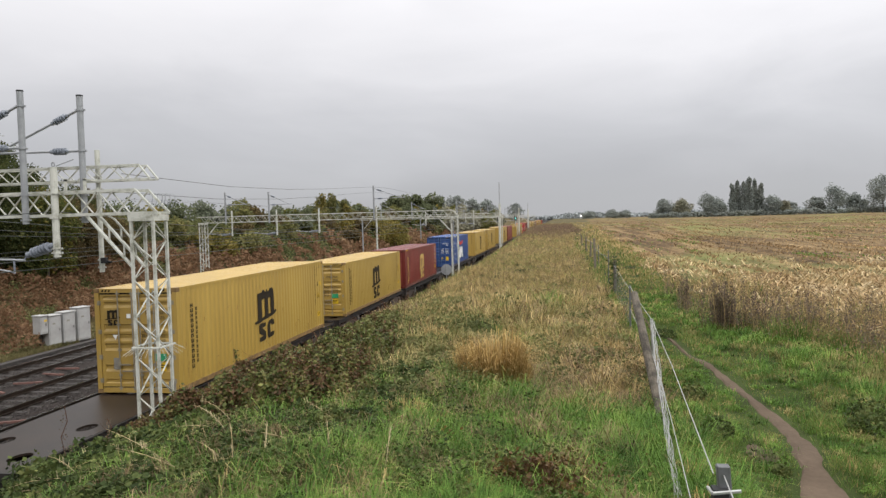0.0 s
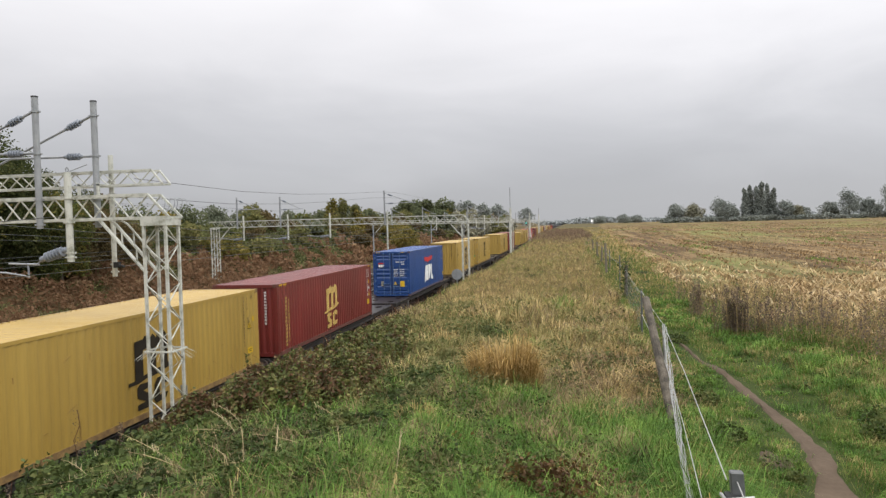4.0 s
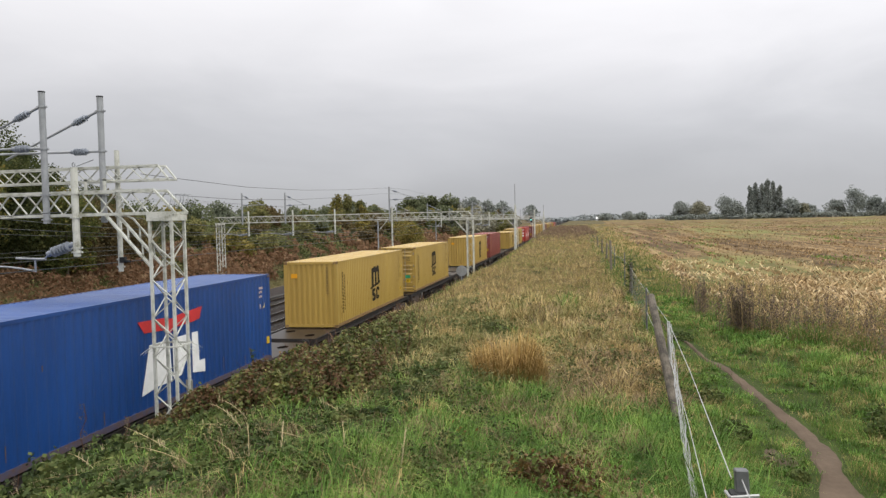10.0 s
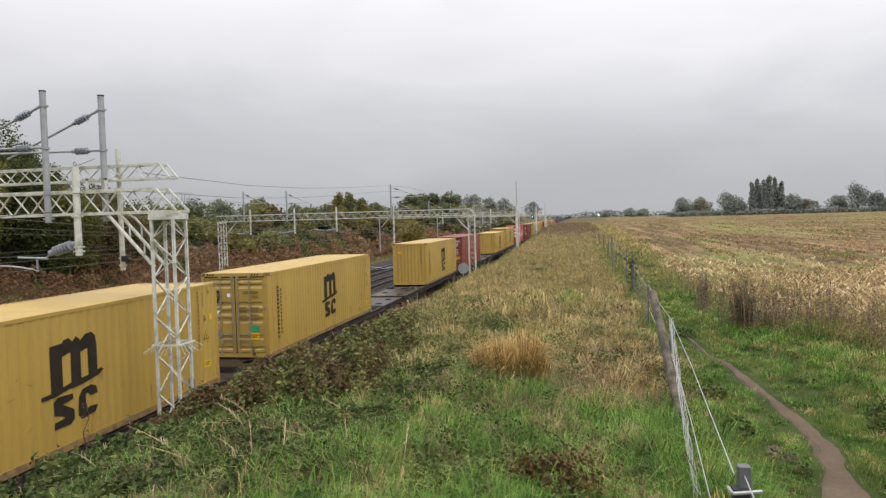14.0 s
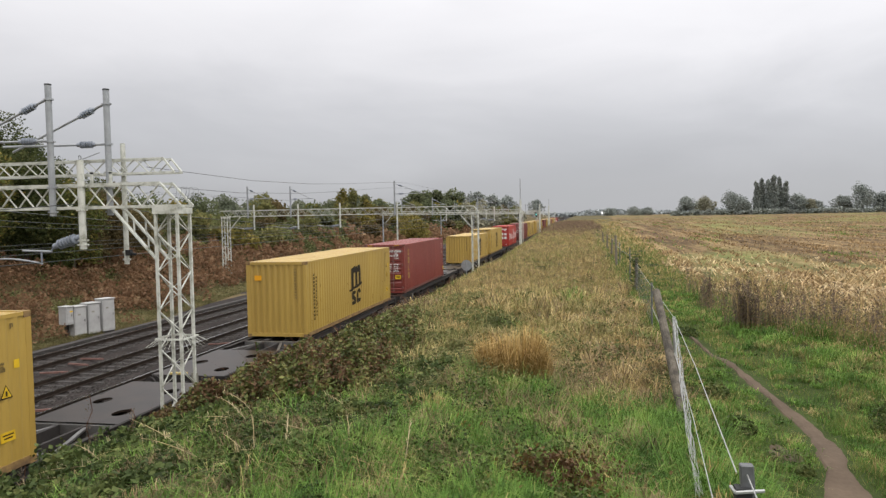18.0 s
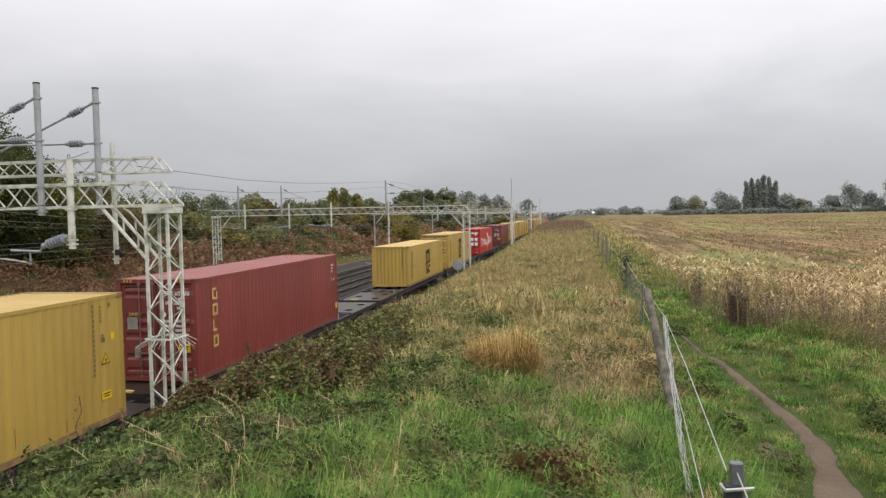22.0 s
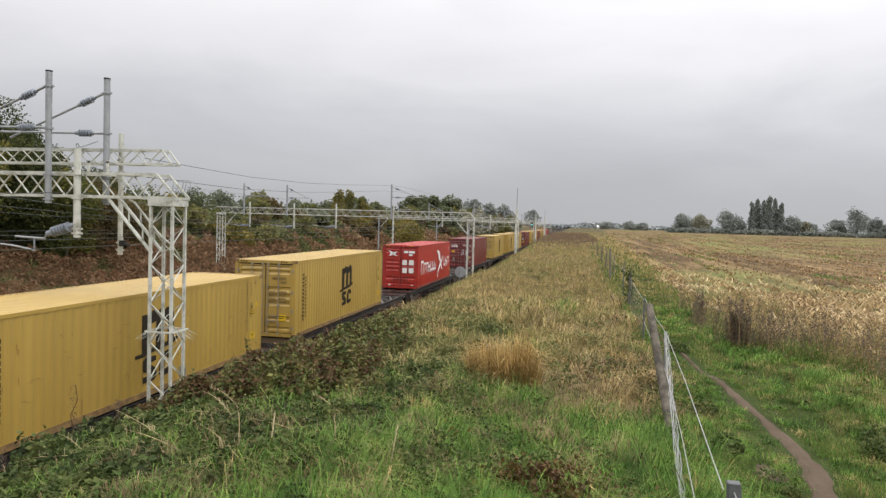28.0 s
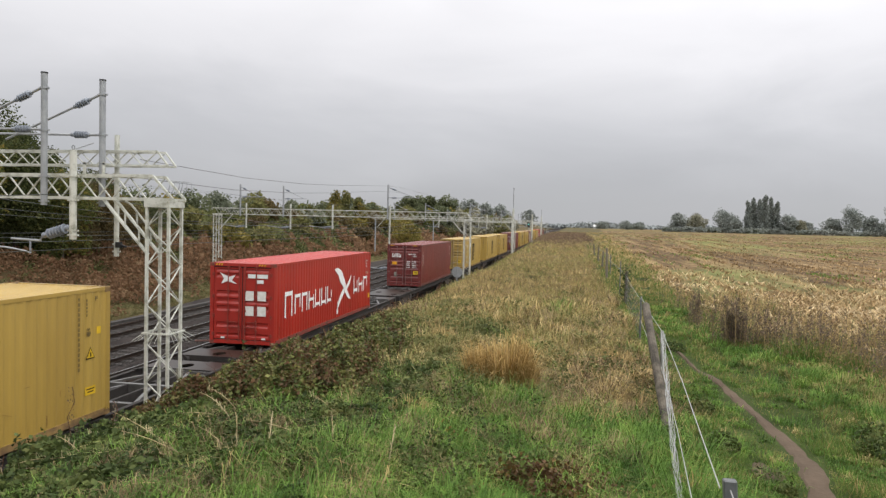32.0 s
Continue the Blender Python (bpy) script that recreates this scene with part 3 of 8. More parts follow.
def build_tracks():
    for tx in TRACKS:
        track = thing("railway_track", "worn steel rails on sleepers in brown ballast", "track", "four parallel tracks")
        for side in (-0.7525, 0.7525):
            bm = bmesh.new()
            x = tx + side
            box(bm, x - 0.035, x + 0.035, -60, 900, -0.045, -0.004)
            box(bm, x - 0.01, x + 0.01, -60, 900, -0.14, -0.045)
            box(bm, x - 0.07, x + 0.07, -60, 900, -0.16, -0.14)
            rail = part("rail", bm, MAT["rail"], track)
            bm = bmesh.new()
            box(bm, x - 0.027, x + 0.027, -60, 900, -0.003, 0.0)
            part("rail_head", bm, MAT["rail_top"], rail, "polished running surface")
        ys = np.arange(4, 190, 0.65)
        c = np.array([[-1.25, -0.13, -0.3], [1.25, -0.13, -0.3], [1.25, 0.13, -0.3], [-1.25, 0.13, -0.3], [-1.25, -0.1, -0.165], [1.25, -0.1, -0.165], [1.25, 0.1, -0.165], [-1.25, 0.1, -0.165]])
        f = np.array([[4, 5, 6, 7], [0, 1, 5, 4], [1, 2, 6, 5], [2, 3, 7, 6], [3, 0, 4, 7]])
        V = (c[f][None] + np.stack([np.full_like(ys, tx), ys, 0 * ys], -1)[:, None, None]).reshape(-1, 4, 3)
        tagged(part_me("sleeper_run", quads("sleeper_run", V, [MAT["sleeper"]]), track, "stained concrete sleepers"), kind="stuff")
        # ballast shoulder under each track
        bm = bmesh.new()
        prof = [(-1.9, -0.42), (-1.45, -0.2), (1.45, -0.2), (1.9, -0.42)]
        for (xa, za), (xb, zb) in zip(prof, prof[1:]):
            vs = [bm.verts.new(p) for p in ((tx + xa, -60, za), (tx + xb, -60, zb), (tx + xb, 900, zb), (tx + xa, 900, za))]
            bm.faces.new(vs)
        part("ballast_bed", bm, MAT["ballast"], track, "grey-brown ballast bed")
        for side in (-0.7525, 0.7525):
            bm = bmesh.new()
            ys = np.arange(-20, 200, 0.8)
            rows = []
            for k, y in enumerate(ys):
                a, b = 0.24 + 0.05 * math.sin(1.7 * k + tx) + 0.03 * math.sin(4.1 * k), 0.24 + 0.05 * math.sin(2.3 * k + side) + 0.03 * math.sin(5.3 * k)
                rows.append([bm.verts.new((tx + side - a, y, -0.192)), bm.verts.new((tx + side + b, y, -0.192))])
            for p, q in zip(rows, rows[1:]):
                bm.faces.new((p[0], p[1], q[1], q[0]))
            part("stained_strip", bm, MAT["ballast_stain"], track, "ballast stained dark with rust and oil beside the rail")
    # loose ballast stones, nearest stretch
    n = 38000
    rng = np.random.default_rng(5)
    x, y = rng.uniform(-24.5, -13, n), 12 + 60 * rng.random(n) ** 1.5
    z = -0.34 + 0.15 * (np.min(np.abs(x[:, None] - np.array(TRACKS)[None]), 1) < 1.5) + rng.uniform(0, 0.03, n)
    off = np.min(np.abs(np.abs(x[:, None] - np.array(TRACKS)[None]) - 0.7525), 1)
    keep = off > rng.uniform(0.16, 0.36, n)
    x, y, z = x[keep], y[keep], z[keep]
    n = len(x)
    s = rng.uniform(0.025, 0.06, n)
    a = rng.uniform(0, 6.28, n)
    tri = []
    for k in range(3):
        b = a + k * 2.09
        tri.append(np.stack([x + s * np.cos(b), y + s * np.sin(b), z], -1))
    top = np.stack([x, y, z + s * 1.1], -1)
    V = np.concatenate([np.stack([tri[0], tri[1], top], 1), np.stack([tri[1], tri[2], top], 1), np.stack([tri[2], tri[0], top], 1)])
    tagged(new("ballast_stones", quads("ballast_stones", V, [MAT["ballast_stone"]])), "loose grey-brown ballast stones between the rails", "ballast", kind="stuff")


def rides(ob, u, x=-11.48, z=0.0):
    """Remember a thing that rides on the train, u metres along at the start."""
    KEEP.append((ob, x, u, z))


# ---- shipping containers ----
def wave_panel(bm, span, height, period, depth, z0):
    """Vertical trapezoid corrugation in the x-z plane from x = 0 to span, proud side at y = 0."""
    n = max(1, round(span / period))
    p = span / n
    xs, ys = [0.0], [0.0]
    for k in range(n):
        for fx, fy in ((0.26, 0), (0.5, depth), (0.76, depth), (1.0, 0)):
            xs.append((k + fx) * p)
            ys.append(fy)
    lo = [bm.verts.new((x, y, z0)) for x, y in zip(xs, ys)]
    hi = [bm.verts.new((x, y, z0 + height)) for x, y in zip(xs, ys)]
    for k in range(len(xs) - 1):
        bm.faces.new((lo[k], lo[k + 1], hi[k + 1], hi[k]))


def flat_shape(bm, polys, deep=0.004):
    """Polygons in the y-z plane, given thickness along x."""
    for n, poly in enumerate(polys):
        a = [bm.verts.new((0, y, z)) for y, z in poly]
        b = [bm.verts.new((deep + 0.0008 * (n % 6), y, z)) for y, z in poly]
        bm.faces.new(b)
        for k in range(len(a)):
            j = (k + 1) % len(a)
            bm.faces.new((a[k], a[j], b[j], b[k]))
    bmesh.ops.recalc_face_normals(bm, faces=bm.faces[:])


def rect(y0, y1, z0, z1):
    return [(y0, z0), (y1, z0), (y1, z1), (y0, z1)]


def mark(name, polys, material, ob, x=1.2165, label=""):
    bm = bmesh.new()
    flat_shape(bm, polys)
    return tagged(part(name, bm, material, ob, label, pose(x, 0, 0)), kind="stuff" if (len(polys) > 10 and "emblem" not in name) or name == "rust_streak" else "")


def end_mark(name, polys, material, ob, y=-0.004, label=""):
    """Polygons given as (x, z) on the near end."""
    bm = bmesh.new()
    flat_shape(bm, [[(px, pz) for px, pz in p] for p in polys])
    return tagged(part(name, bm, material, ob, label, Matrix.Translation((0, y, 0)) @ pose(0, 0, 0, 0, 0, -90)), kind="stuff" if (len(polys) > 10 and "emblem" not in name) or name == "rust_streak" else "")


def glyphs(y0, y1, z0, z1, n, rng, gap=0.25, stroke=0.32):
    """A row of n plain bar clusters standing for writing."""
    out, w = [], (y1 - y0) / n
    for k in range(n):
        a = y0 + k * w
        b = a + w * (1 - gap)
        t = (b - a) * stroke
        out.append(rect(a, a + t, z0, z1))
        m = z0 + (z1 - z0) * rng.choice((0.1, 0.45, 0.82))
        out.append(rect(a + t, b - t * 0.8, m, m + (z1 - z0) * 0.16))
        out.append(rect(b - t * 0.8, b, z0 + (z1 - z0) * rng.choice((0, 0, 0.3)), z1 - (z1 - z0) * rng.choice((0, 0, 0.25))))
    return out


def column(y0, y1, z0, z1, n, rng, gap=0.3):
    """A column of n small blocks, read downwards."""
    out, h = [], (z1 - z0) / n
    for k in range(n):
        a = z1 - (k + 1) * h
        b = a + h * (1 - gap)
        t = (y1 - y0) * 0.3
        out.append(rect(y0, y0 + t, a, b))
        out.append(rect(y1 - t, y1, a, b))
        m = a + (b - a) * rng.choice((0.0, 0.4, 0.75))
        out.append(rect(y0 + t, y1 - t, m, m + (b - a) * 0.25))
    return out


def emblem(y, z, s):
    """The shipping line's mark as plain slabs: a comb over two notched blocks."""
    P = []

    def add(pts):
        P.append([(y + a * s, z + b * s) for a, b in pts])
    add([(0.0, 0.72), (0.34, 0.76), (0.34, 1.72), (0.0, 1.70)])
    add([(0.34, 1.45), (0.62, 1.5), (0.66, 1.72), (0.55, 1.8), (0.42, 1.78), (0.34, 1.7)])
    add([(0.60, 0.78), (0.90, 0.82), (0.90, 1.72), (0.78, 1.8), (0.62, 1.66)])
    add([(0.90, 1.45), (1.16, 1.5), (1.42, 1.55), (1.40, 1.72), (1.28, 1.82), (1.08, 1.8), (0.90, 1.68)])
    add([(1.14, 0.84), (1.43, 0.88), (1.43, 1.55), (1.14, 1.52)])
    add([(-0.28, 0.66), (0.10, 0.66), (0.45, 0.73), (0.75, 0.74), (1.1, 0.78), (1.45, 0.84), (1.64, 0.93), (1.56, 0.98), (1.1, 0.9), (0.6, 0.86), (0.05, 0.76), (-0.28, 0.74)])
    # two notched blocks
    add([(0.06, 0.30), (0.24, 0.24), (0.5, 0.36), (0.30, 0.46), (0.62, 0.5), (0.62, 0.62), (0.18, 0.64), (0.06, 0.56)])
    add([(0.06, 0.0), (0.52, 0.0), (0.64, 0.08), (0.64, 0.28), (0.5, 0.36), (0.24, 0.24), (0.40, 0.17), (0.06, 0.14)])
    add([(0.86, 0.02), (1.30, 0.06), (1.40, 0.2), (1.16, 0.22), (1.02, 0.18), (1.0, 0.5), (0.8, 0.5), (0.76, 0.12)])
    add([(0.80, 0.5), (1.0, 0.5), (1.08, 0.54), (1.16, 0.46), (1.40, 0.46), (1.36, 0.62), (1.2, 0.68), (0.92, 0.64)])
    return P


def container(colour, h, label, near_doors=True):
    ob = thing("shipping_container", label, "container", "containers on the freight train")
    mat = MAT[colour]

    def piece(name, make, key=(), m=None, material=None, parent=None, label=""):
        material = material or mat
        return part_me(name, cached((name, material.name, h) + tuple(key), make, material), parent or ob, label, m)

    for sx in (-1, 1):
        for ey in (0, 1):
            x0, x1 = sorted((sx * W8, sx * (W8 - 0.13)))
            y0, y1 = (0.0, 0.14) if not ey else (L40 - 0.14, L40)
            piece("corner_post", lambda bm: box(bm, x0, x1, y0, y1, 0.118, h - 0.118), (sx, ey))
            for tz in (0, 1):
                z0 = 0 if not tz else h - 0.118
                cx0, cx1 = sorted((sx * (W8 + 0.002), sx * (W8 - 0.16)))
                cy0, cy1 = (-0.002, 0.176) if not ey else (L40 - 0.176, L40 + 0.002)
                piece("corner_casting", lambda bm: box(bm, cx0, cx1, cy0, cy1, z0, z0 + 0.118), (sx, ey, tz), material=MAT["casting_" + colour])
        x0, x1 = sorted((sx * W8, sx * (W8 - 0.06)))
        piece("bottom_rail", lambda bm: box(bm, x0, x1, 0.18, L40 - 0.18, 0.02, 0.16), (sx,), material=MAT["casting_" + colour])
        piece("top_rail", lambda bm: box(bm, x0, x1, 0.18, L40 - 0.18, h - 0.08, h - 0.004), (sx,))
        m = pose(sx * (W8 - 0.008), 0.14 if sx > 0 else L40 - 0.14, 0, 0, 0, 90 if sx > 0 else -90)
        piece("side_panel", lambda bm: wave_panel(bm, L40 - 0.28, h - 0.24, 0.278, 0.014, 0.16), (1,), m)

    def roof(bm):
        n = 58
        dy = (L40 - 0.2) / n
        rows = []
        for k in range(n):
            for f, z in ((0.0, 0), (0.3, 0), (0.45, -0.018), (0.85, -0.018)):
                y = 0.1 + (k + f) * dy
                rows.append([bm.verts.new((-W8 + 0.06, y, h - 0.01 + z)), bm.verts.new((W8 - 0.06, y, h - 0.01 + z))])
        for a, b in zip(rows, rows[1:]):
            bm.faces.new((a[0], a[1], b[1], b[0]))
    piece("roof_panel", roof)

    def floor(bm):
        box(bm, -W8 + 0.08, W8 - 0.08, 0.15, L40 - 0.15, 0.04, 0.14)
    piece("floor_frame", floor, material=MAT["wagon"])

    turned = Matrix.Translation((0, L40, 0)) @ pose(0, 0, 0, 0, 0, 180)
    for at_doors in (True, False):
        near = at_doors == near_doors
        m = None if near else turned
        key = (at_doors,)
        piece("end_sill", lambda bm: box(bm, -W8 + 0.16, W8 - 0.16, 0.0, 0.12, 0.02, 0.15), key, m)
        piece("end_header", lambda bm: box(bm, -W8 + 0.16, W8 - 0.16, 0.0, 0.12, h - 0.12, h - 0.006), key, m)
        if not at_doors:
            mm = pose(-W8 + 0.13, 0.01, 0)
            piece("end_panel", lambda bm: wave_panel(bm, 2 * W8 - 0.26, h - 0.27, 0.24, 0.045, 0.15), key, mm if near else turned @ mm)
            continue
        for side in (-1, 1):
            def leaf(bm):
                # one pressed sheet: proud frame, stepped horizontal panels
                x0, x1 = (-1.075, -0.02) if side < 0 else (0.02, 1.075)
                z0, z1 = 0.18, h - 0.165
                cols = [(x0, 0.075), (x0, 0.03), (x0 + 0.085, 0.03), (x0 + 0.105, None), (x1 - 0.105, None), (x1 - 0.085, 0.03), (x1, 0.03), (x1, 0.075)]
                prof = [(0.0, 0.03), (0.035, 0.03), (0.05, 0.066)]
                for u, v in ((0.07, 0.17), (0.225, 0.395), (0.455, 0.50), (0.56, 0.605), (0.665, 0.86), (0.905, 0.945)):
                    prof += [(u, 0.066), (u + 0.014, 0.034), (v - 0.006, 0.034), (v + 0.022, 0.066)]
                prof += [(0.972, 0.066), (0.982, 0.03), (1.0, 0.03)]
                grid = [[bm.verts.new((x, d if d is not None else dep, z0 + (z1 - z0) * f)) for x, d in cols] for f, dep in prof]
                for r0, r1 in zip(grid, grid[1:]):
                    for k in range(len(cols) - 1):
                        bm.faces.new((r0[k], r0[k + 1], r1[k + 1], r1[k]))
            door = piece("door", leaf, (side,), m)
            for bx in (0.11, 0.53):
                x = side * bx

                def lock(bm):
                    rod(bm, (x, 0.005, 0.08), (x, 0.005, h - 0.05), 0.018, 6)
                    for z in (0.14, 0.5, 1.2, 1.9, h - 0.14):
                        box(bm, x - 0.045, x + 0.045, -0.005, 0.05, z - 0.03, z + 0.03)
                piece("locking_bar", lock, (side, bx), material=MAT["bar_" + colour], parent=door)

                def grip(bm):
                    z = 0.8 if bx > 0.5 else 0.62
                    box(bm, *sorted((x, x + 0.34 * (-1 if bx > 0.5 else 1) * side)), -0.035, -0.012, z - 0.016, z + 0.016)
                    box(bm, x - 0.035, x + 0.035, -0.03, 0.02, z - 0.05, z + 0.05)
                piece("handle", grip, (side, bx), material=MAT["bar_" + colour], parent=door)
            for hz in (0.35, 1.0, 1.7, h - 0.4):
                piece("hinge", lambda bm: box(bm, *sorted((side * 1.05, side * 1.14)), -0.004, 0.05, hz - 0.06, hz + 0.06), (side, hz), material=MAT["bar_" + colour], parent=door)
        def gasket(bm):
            box(bm, -0.019, 0.019, 0.05, 0.07, 0.16, h - 0.13)
            for s in (-1, 1):
                box(bm, *sorted((s * 1.076, s * 1.09)), 0.05, 0.075, 0.16, h - 0.13)
            box(bm, -1.075, 1.075, 0.05, 0.07, h - 0.164, h - 0.121)
            box(bm, -1.075, 1.075, 0.05, 0.07, 0.151, 0.179)
        piece("door_seal", gasket, key, m, MAT["rubber"])
    return ob


RNG = random.Random(7)


def common_marks(ob, h, near_doors, ink, plate=True, sticker=True, numbers=True):
    """Data plates, stickers and code bars on the visible faces."""
    if near_doors:
        if numbers:
            code = MAT["faded_ink"] if ink is MAT["black_paint"] else ink
            end_mark("code_bar", glyphs(0.28, 0.86, h - 0.72, h - 0.62, 8, RNG) + glyphs(0.62, 0.86, h - 0.86, h - 0.77, 4, RNG), code, ob, 0.018)
            for k in range(4):
                z = h - 1.22 - k * 0.13
                end_mark("weight_line", glyphs(0.16, 0.42, z, z + 0.075, 4, RNG) + glyphs(0.52, 0.86, z, z + 0.075, 6, RNG), code, ob, 0.018)
        if plate:
            end_mark("data_plate", [rect(-0.72, -0.54, 0.66, 0.98)], MAT["grey_plate"], ob, 0.014, "dull metal data plate")
        if sticker:
            a, z = (0.5, 0.62) if ink is not MAT["white_paint"] else (0.64, 0.84)
            end_mark("warning_sticker", [rect(a, a + 0.34, z, z + 0.24)], MAT["sticker_yellow"], ob, 0.016, "yellow warning sticker")
            end_mark("sticker_line", [rect(a + 0.04, a + 0.3, z + 0.15, z + 0.18), rect(a + 0.08, a + 0.27, z + 0.08, z + 0.11)], MAT["black_paint"], ob, 0.0125)
        for a, b in ((-1.0, -0.7), (0.62, 0.95)):
            st = [[(a + k * 0.1, h - 0.09), (a + k * 0.1 + 0.045, h - 0.09), (a + k * 0.1 + 0.075, h - 0.03), (a + k * 0.1 + 0.03, h - 0.03)] for k in range(3)]
            end_mark("hazard_stripe", st, MAT["sticker_yellow"] if ink is MAT["white_paint"] else MAT["black_paint"], ob, -0.0045)
    else:
        end_mark("code_bar", column(0.74, 0.81, h - 1.42, h - 0.22, 11, RNG), MAT["faded_ink"] if ink is MAT["black_paint"] else ink, ob, 0.0005)
    # far end of the flank: codes, warning triangle, stickers
    e = L40
    if ink is MAT["black_paint"]:
        code = MAT["faded_ink"]
        mark("code_bar", column(e - 1.07, e - 1.02, h - 1.75, h - 0.14, 15, RNG) + column(e - 0.81, e - 0.775, h - 0.6, h - 0.2, 5, RNG) + glyphs(e - 0.52, e - 0.42, h - 0.28, h - 0.18, 1, RNG), code, ob)
        mark("code_patch", glyphs(e - 0.79, e - 0.66, h - 1.04, h - 0.93, 2, RNG) + glyphs(e - 0.79, e - 0.68, h - 0.91, h - 0.86, 2, RNG), code, ob)
        mark("height_label", [rect(e - 0.46, e - 0.33, h - 1.02, h - 0.86)], MAT["sticker_yellow"], ob, label="small yellow label")
        mark("triangle_border", [[(e - 0.82, 1.36), (e - 0.52, 1.36), (e - 0.67, 1.62)]], MAT["black_paint"], ob, 1.2155)
        mark("warning_triangle", [[(e - 0.785, 1.385), (e - 0.555, 1.385), (e - 0.67, 1.585)]], MAT["sticker_yellow"], ob, 1.2195, "yellow warning triangle")
        mark("triangle_sign", [rect(e - 0.69, e - 0.65, 1.41, 1.5)], MAT["black_paint"], ob, 1.2225)
        mark("height_sticker", [rect(e - 0.84, e - 0.5, 0.58, 0.76)], MAT["sticker_yellow"], ob, label="yellow sticker")
        mark("sticker_line", [rect(e - 0.8, e - 0.54, 0.69, 0.715), rect(e - 0.77, e - 0.57, 0.63, 0.655)], MAT["black_paint"], ob, 1.2195)
    elif h < 2.7:
        mark("code_bar", column(e - 0.78, e - 0.73, h - 0.62, h - 0.2, 8, RNG, 0.15) + column(e - 0.77, e - 0.735, h - 1.35, h - 0.7, 14, RNG, 0.15) + [rect(e - 0.77, e - 0.72, h - 1.55, h - 1.43)], ink, ob)
        mark("code_column", column(e - 0.53, e - 0.48, h - 0.63, h - 0.2, 7, RNG), ink, ob)
        mark("height_label", [rect(e - 0.55, e - 0.42, h - 0.93, h - 0.76)], MAT["sticker_yellow"], ob, label="small yellow label")
        mark("round_label", [[(e - 0.48 + 0.07 * math.cos(a), h - 1.15 + 0.09 * math.sin(a)) for a in np.arange(0, 6.28, 0.63)]], ink, ob)
        mark("warning_triangle", [[(e - 0.56, h - 1.55), (e - 0.38, h - 1.55), (e - 0.5, h - 1.36)]], MAT["sticker_yellow"], ob, label="yellow warning triangle")
        mark("height_sticker", [rect(e - 0.84, e - 0.5, h - 1.97, h - 1.72)], MAT["sticker_yellow"], ob, label="yellow sticker")
        mark("sticker_line", [rect(e - 0.8, e - 0.54, h - 1.82, h - 1.8), rect(e - 0.77, e - 0.57, h - 1.9, h - 1.88)], MAT["black_paint"], ob, 1.2195)
    else:
        worn = MAT["worn_white"]
        mark("code_bar", glyphs(e - 0.84, e - 0.52, h - 0.46, h - 0.38, 5, RNG) + glyphs(e - 0.84, e - 0.6, h - 0.6, h - 0.52, 3, RNG), worn, ob)
        mark("code_line", glyphs(e - 0.84, e - 0.62, h - 0.74, h - 0.66, 3, RNG) + glyphs(e - 0.82, e - 0.72, h - 1.1, h - 0.94, 1, RNG), worn, ob)
        mark("arrow_mark", [[(e - 0.58, h - 1.1), (e - 0.44, h - 0.93), (e - 0.44, h - 1.1)]], MAT["sticker_faded"], ob)
        mark("height_sticker", [rect(e - 0.36, e - 0.14, 0.56, 0.8)], MAT["sticker_yellow"] if h > 2.7 else MAT["sticker_faded"], ob, label="yellow sticker")
    mark("rust_streak", [[(y, z), (y + 0.016, z), (y + 0.012, z - l), (y + 0.006, z - l)] for y, z, l in ((0.5, 0.62, 0.3), (3.3, 0.5, 0.3), (8.8, 0.7, 0.4), (10.2, 0.45, 0.25), (1.5, 1.9, 0.12))], MAT["rust"], ob, 1.2135)


def scuffs(ob, seed, n):
    """Thin rust runs and scratches scattered over the flank, most of them low down."""
    rng = random.Random(seed)
    P, Q = [], []
    for k in range(n):
        y, z, l, w = rng.uniform(0.4, L40 - 0.4), rng.triangular(0.3, 2.3, 0.8), rng.uniform(0.05, 0.22), rng.uniform(0.006, 0.016)
        P.append([(y, z), (y + w, z + 0.02), (y + w * 0.7, z - l * 0.6), (y + w * 0.4, z - l)])
        y, z, l, t = rng.uniform(0.6, L40 - 0.6), rng.triangular(0.3, 2.3, 1.0), rng.uniform(0.1, 0.35), rng.uniform(-0.5, 0.5)
        Q.append([(y, z), (y + l * 0.5, z + t * l * 0.5 + 0.012), (y + l, z + t * l), (y + l * 0.5, z + t * l * 0.5 - 0.004)])
    mark("rust_streak", P, MAT["rust"], ob, 1.2135)
    mark("rust_streak", Q, MAT["grime"], ob, 1.2135)


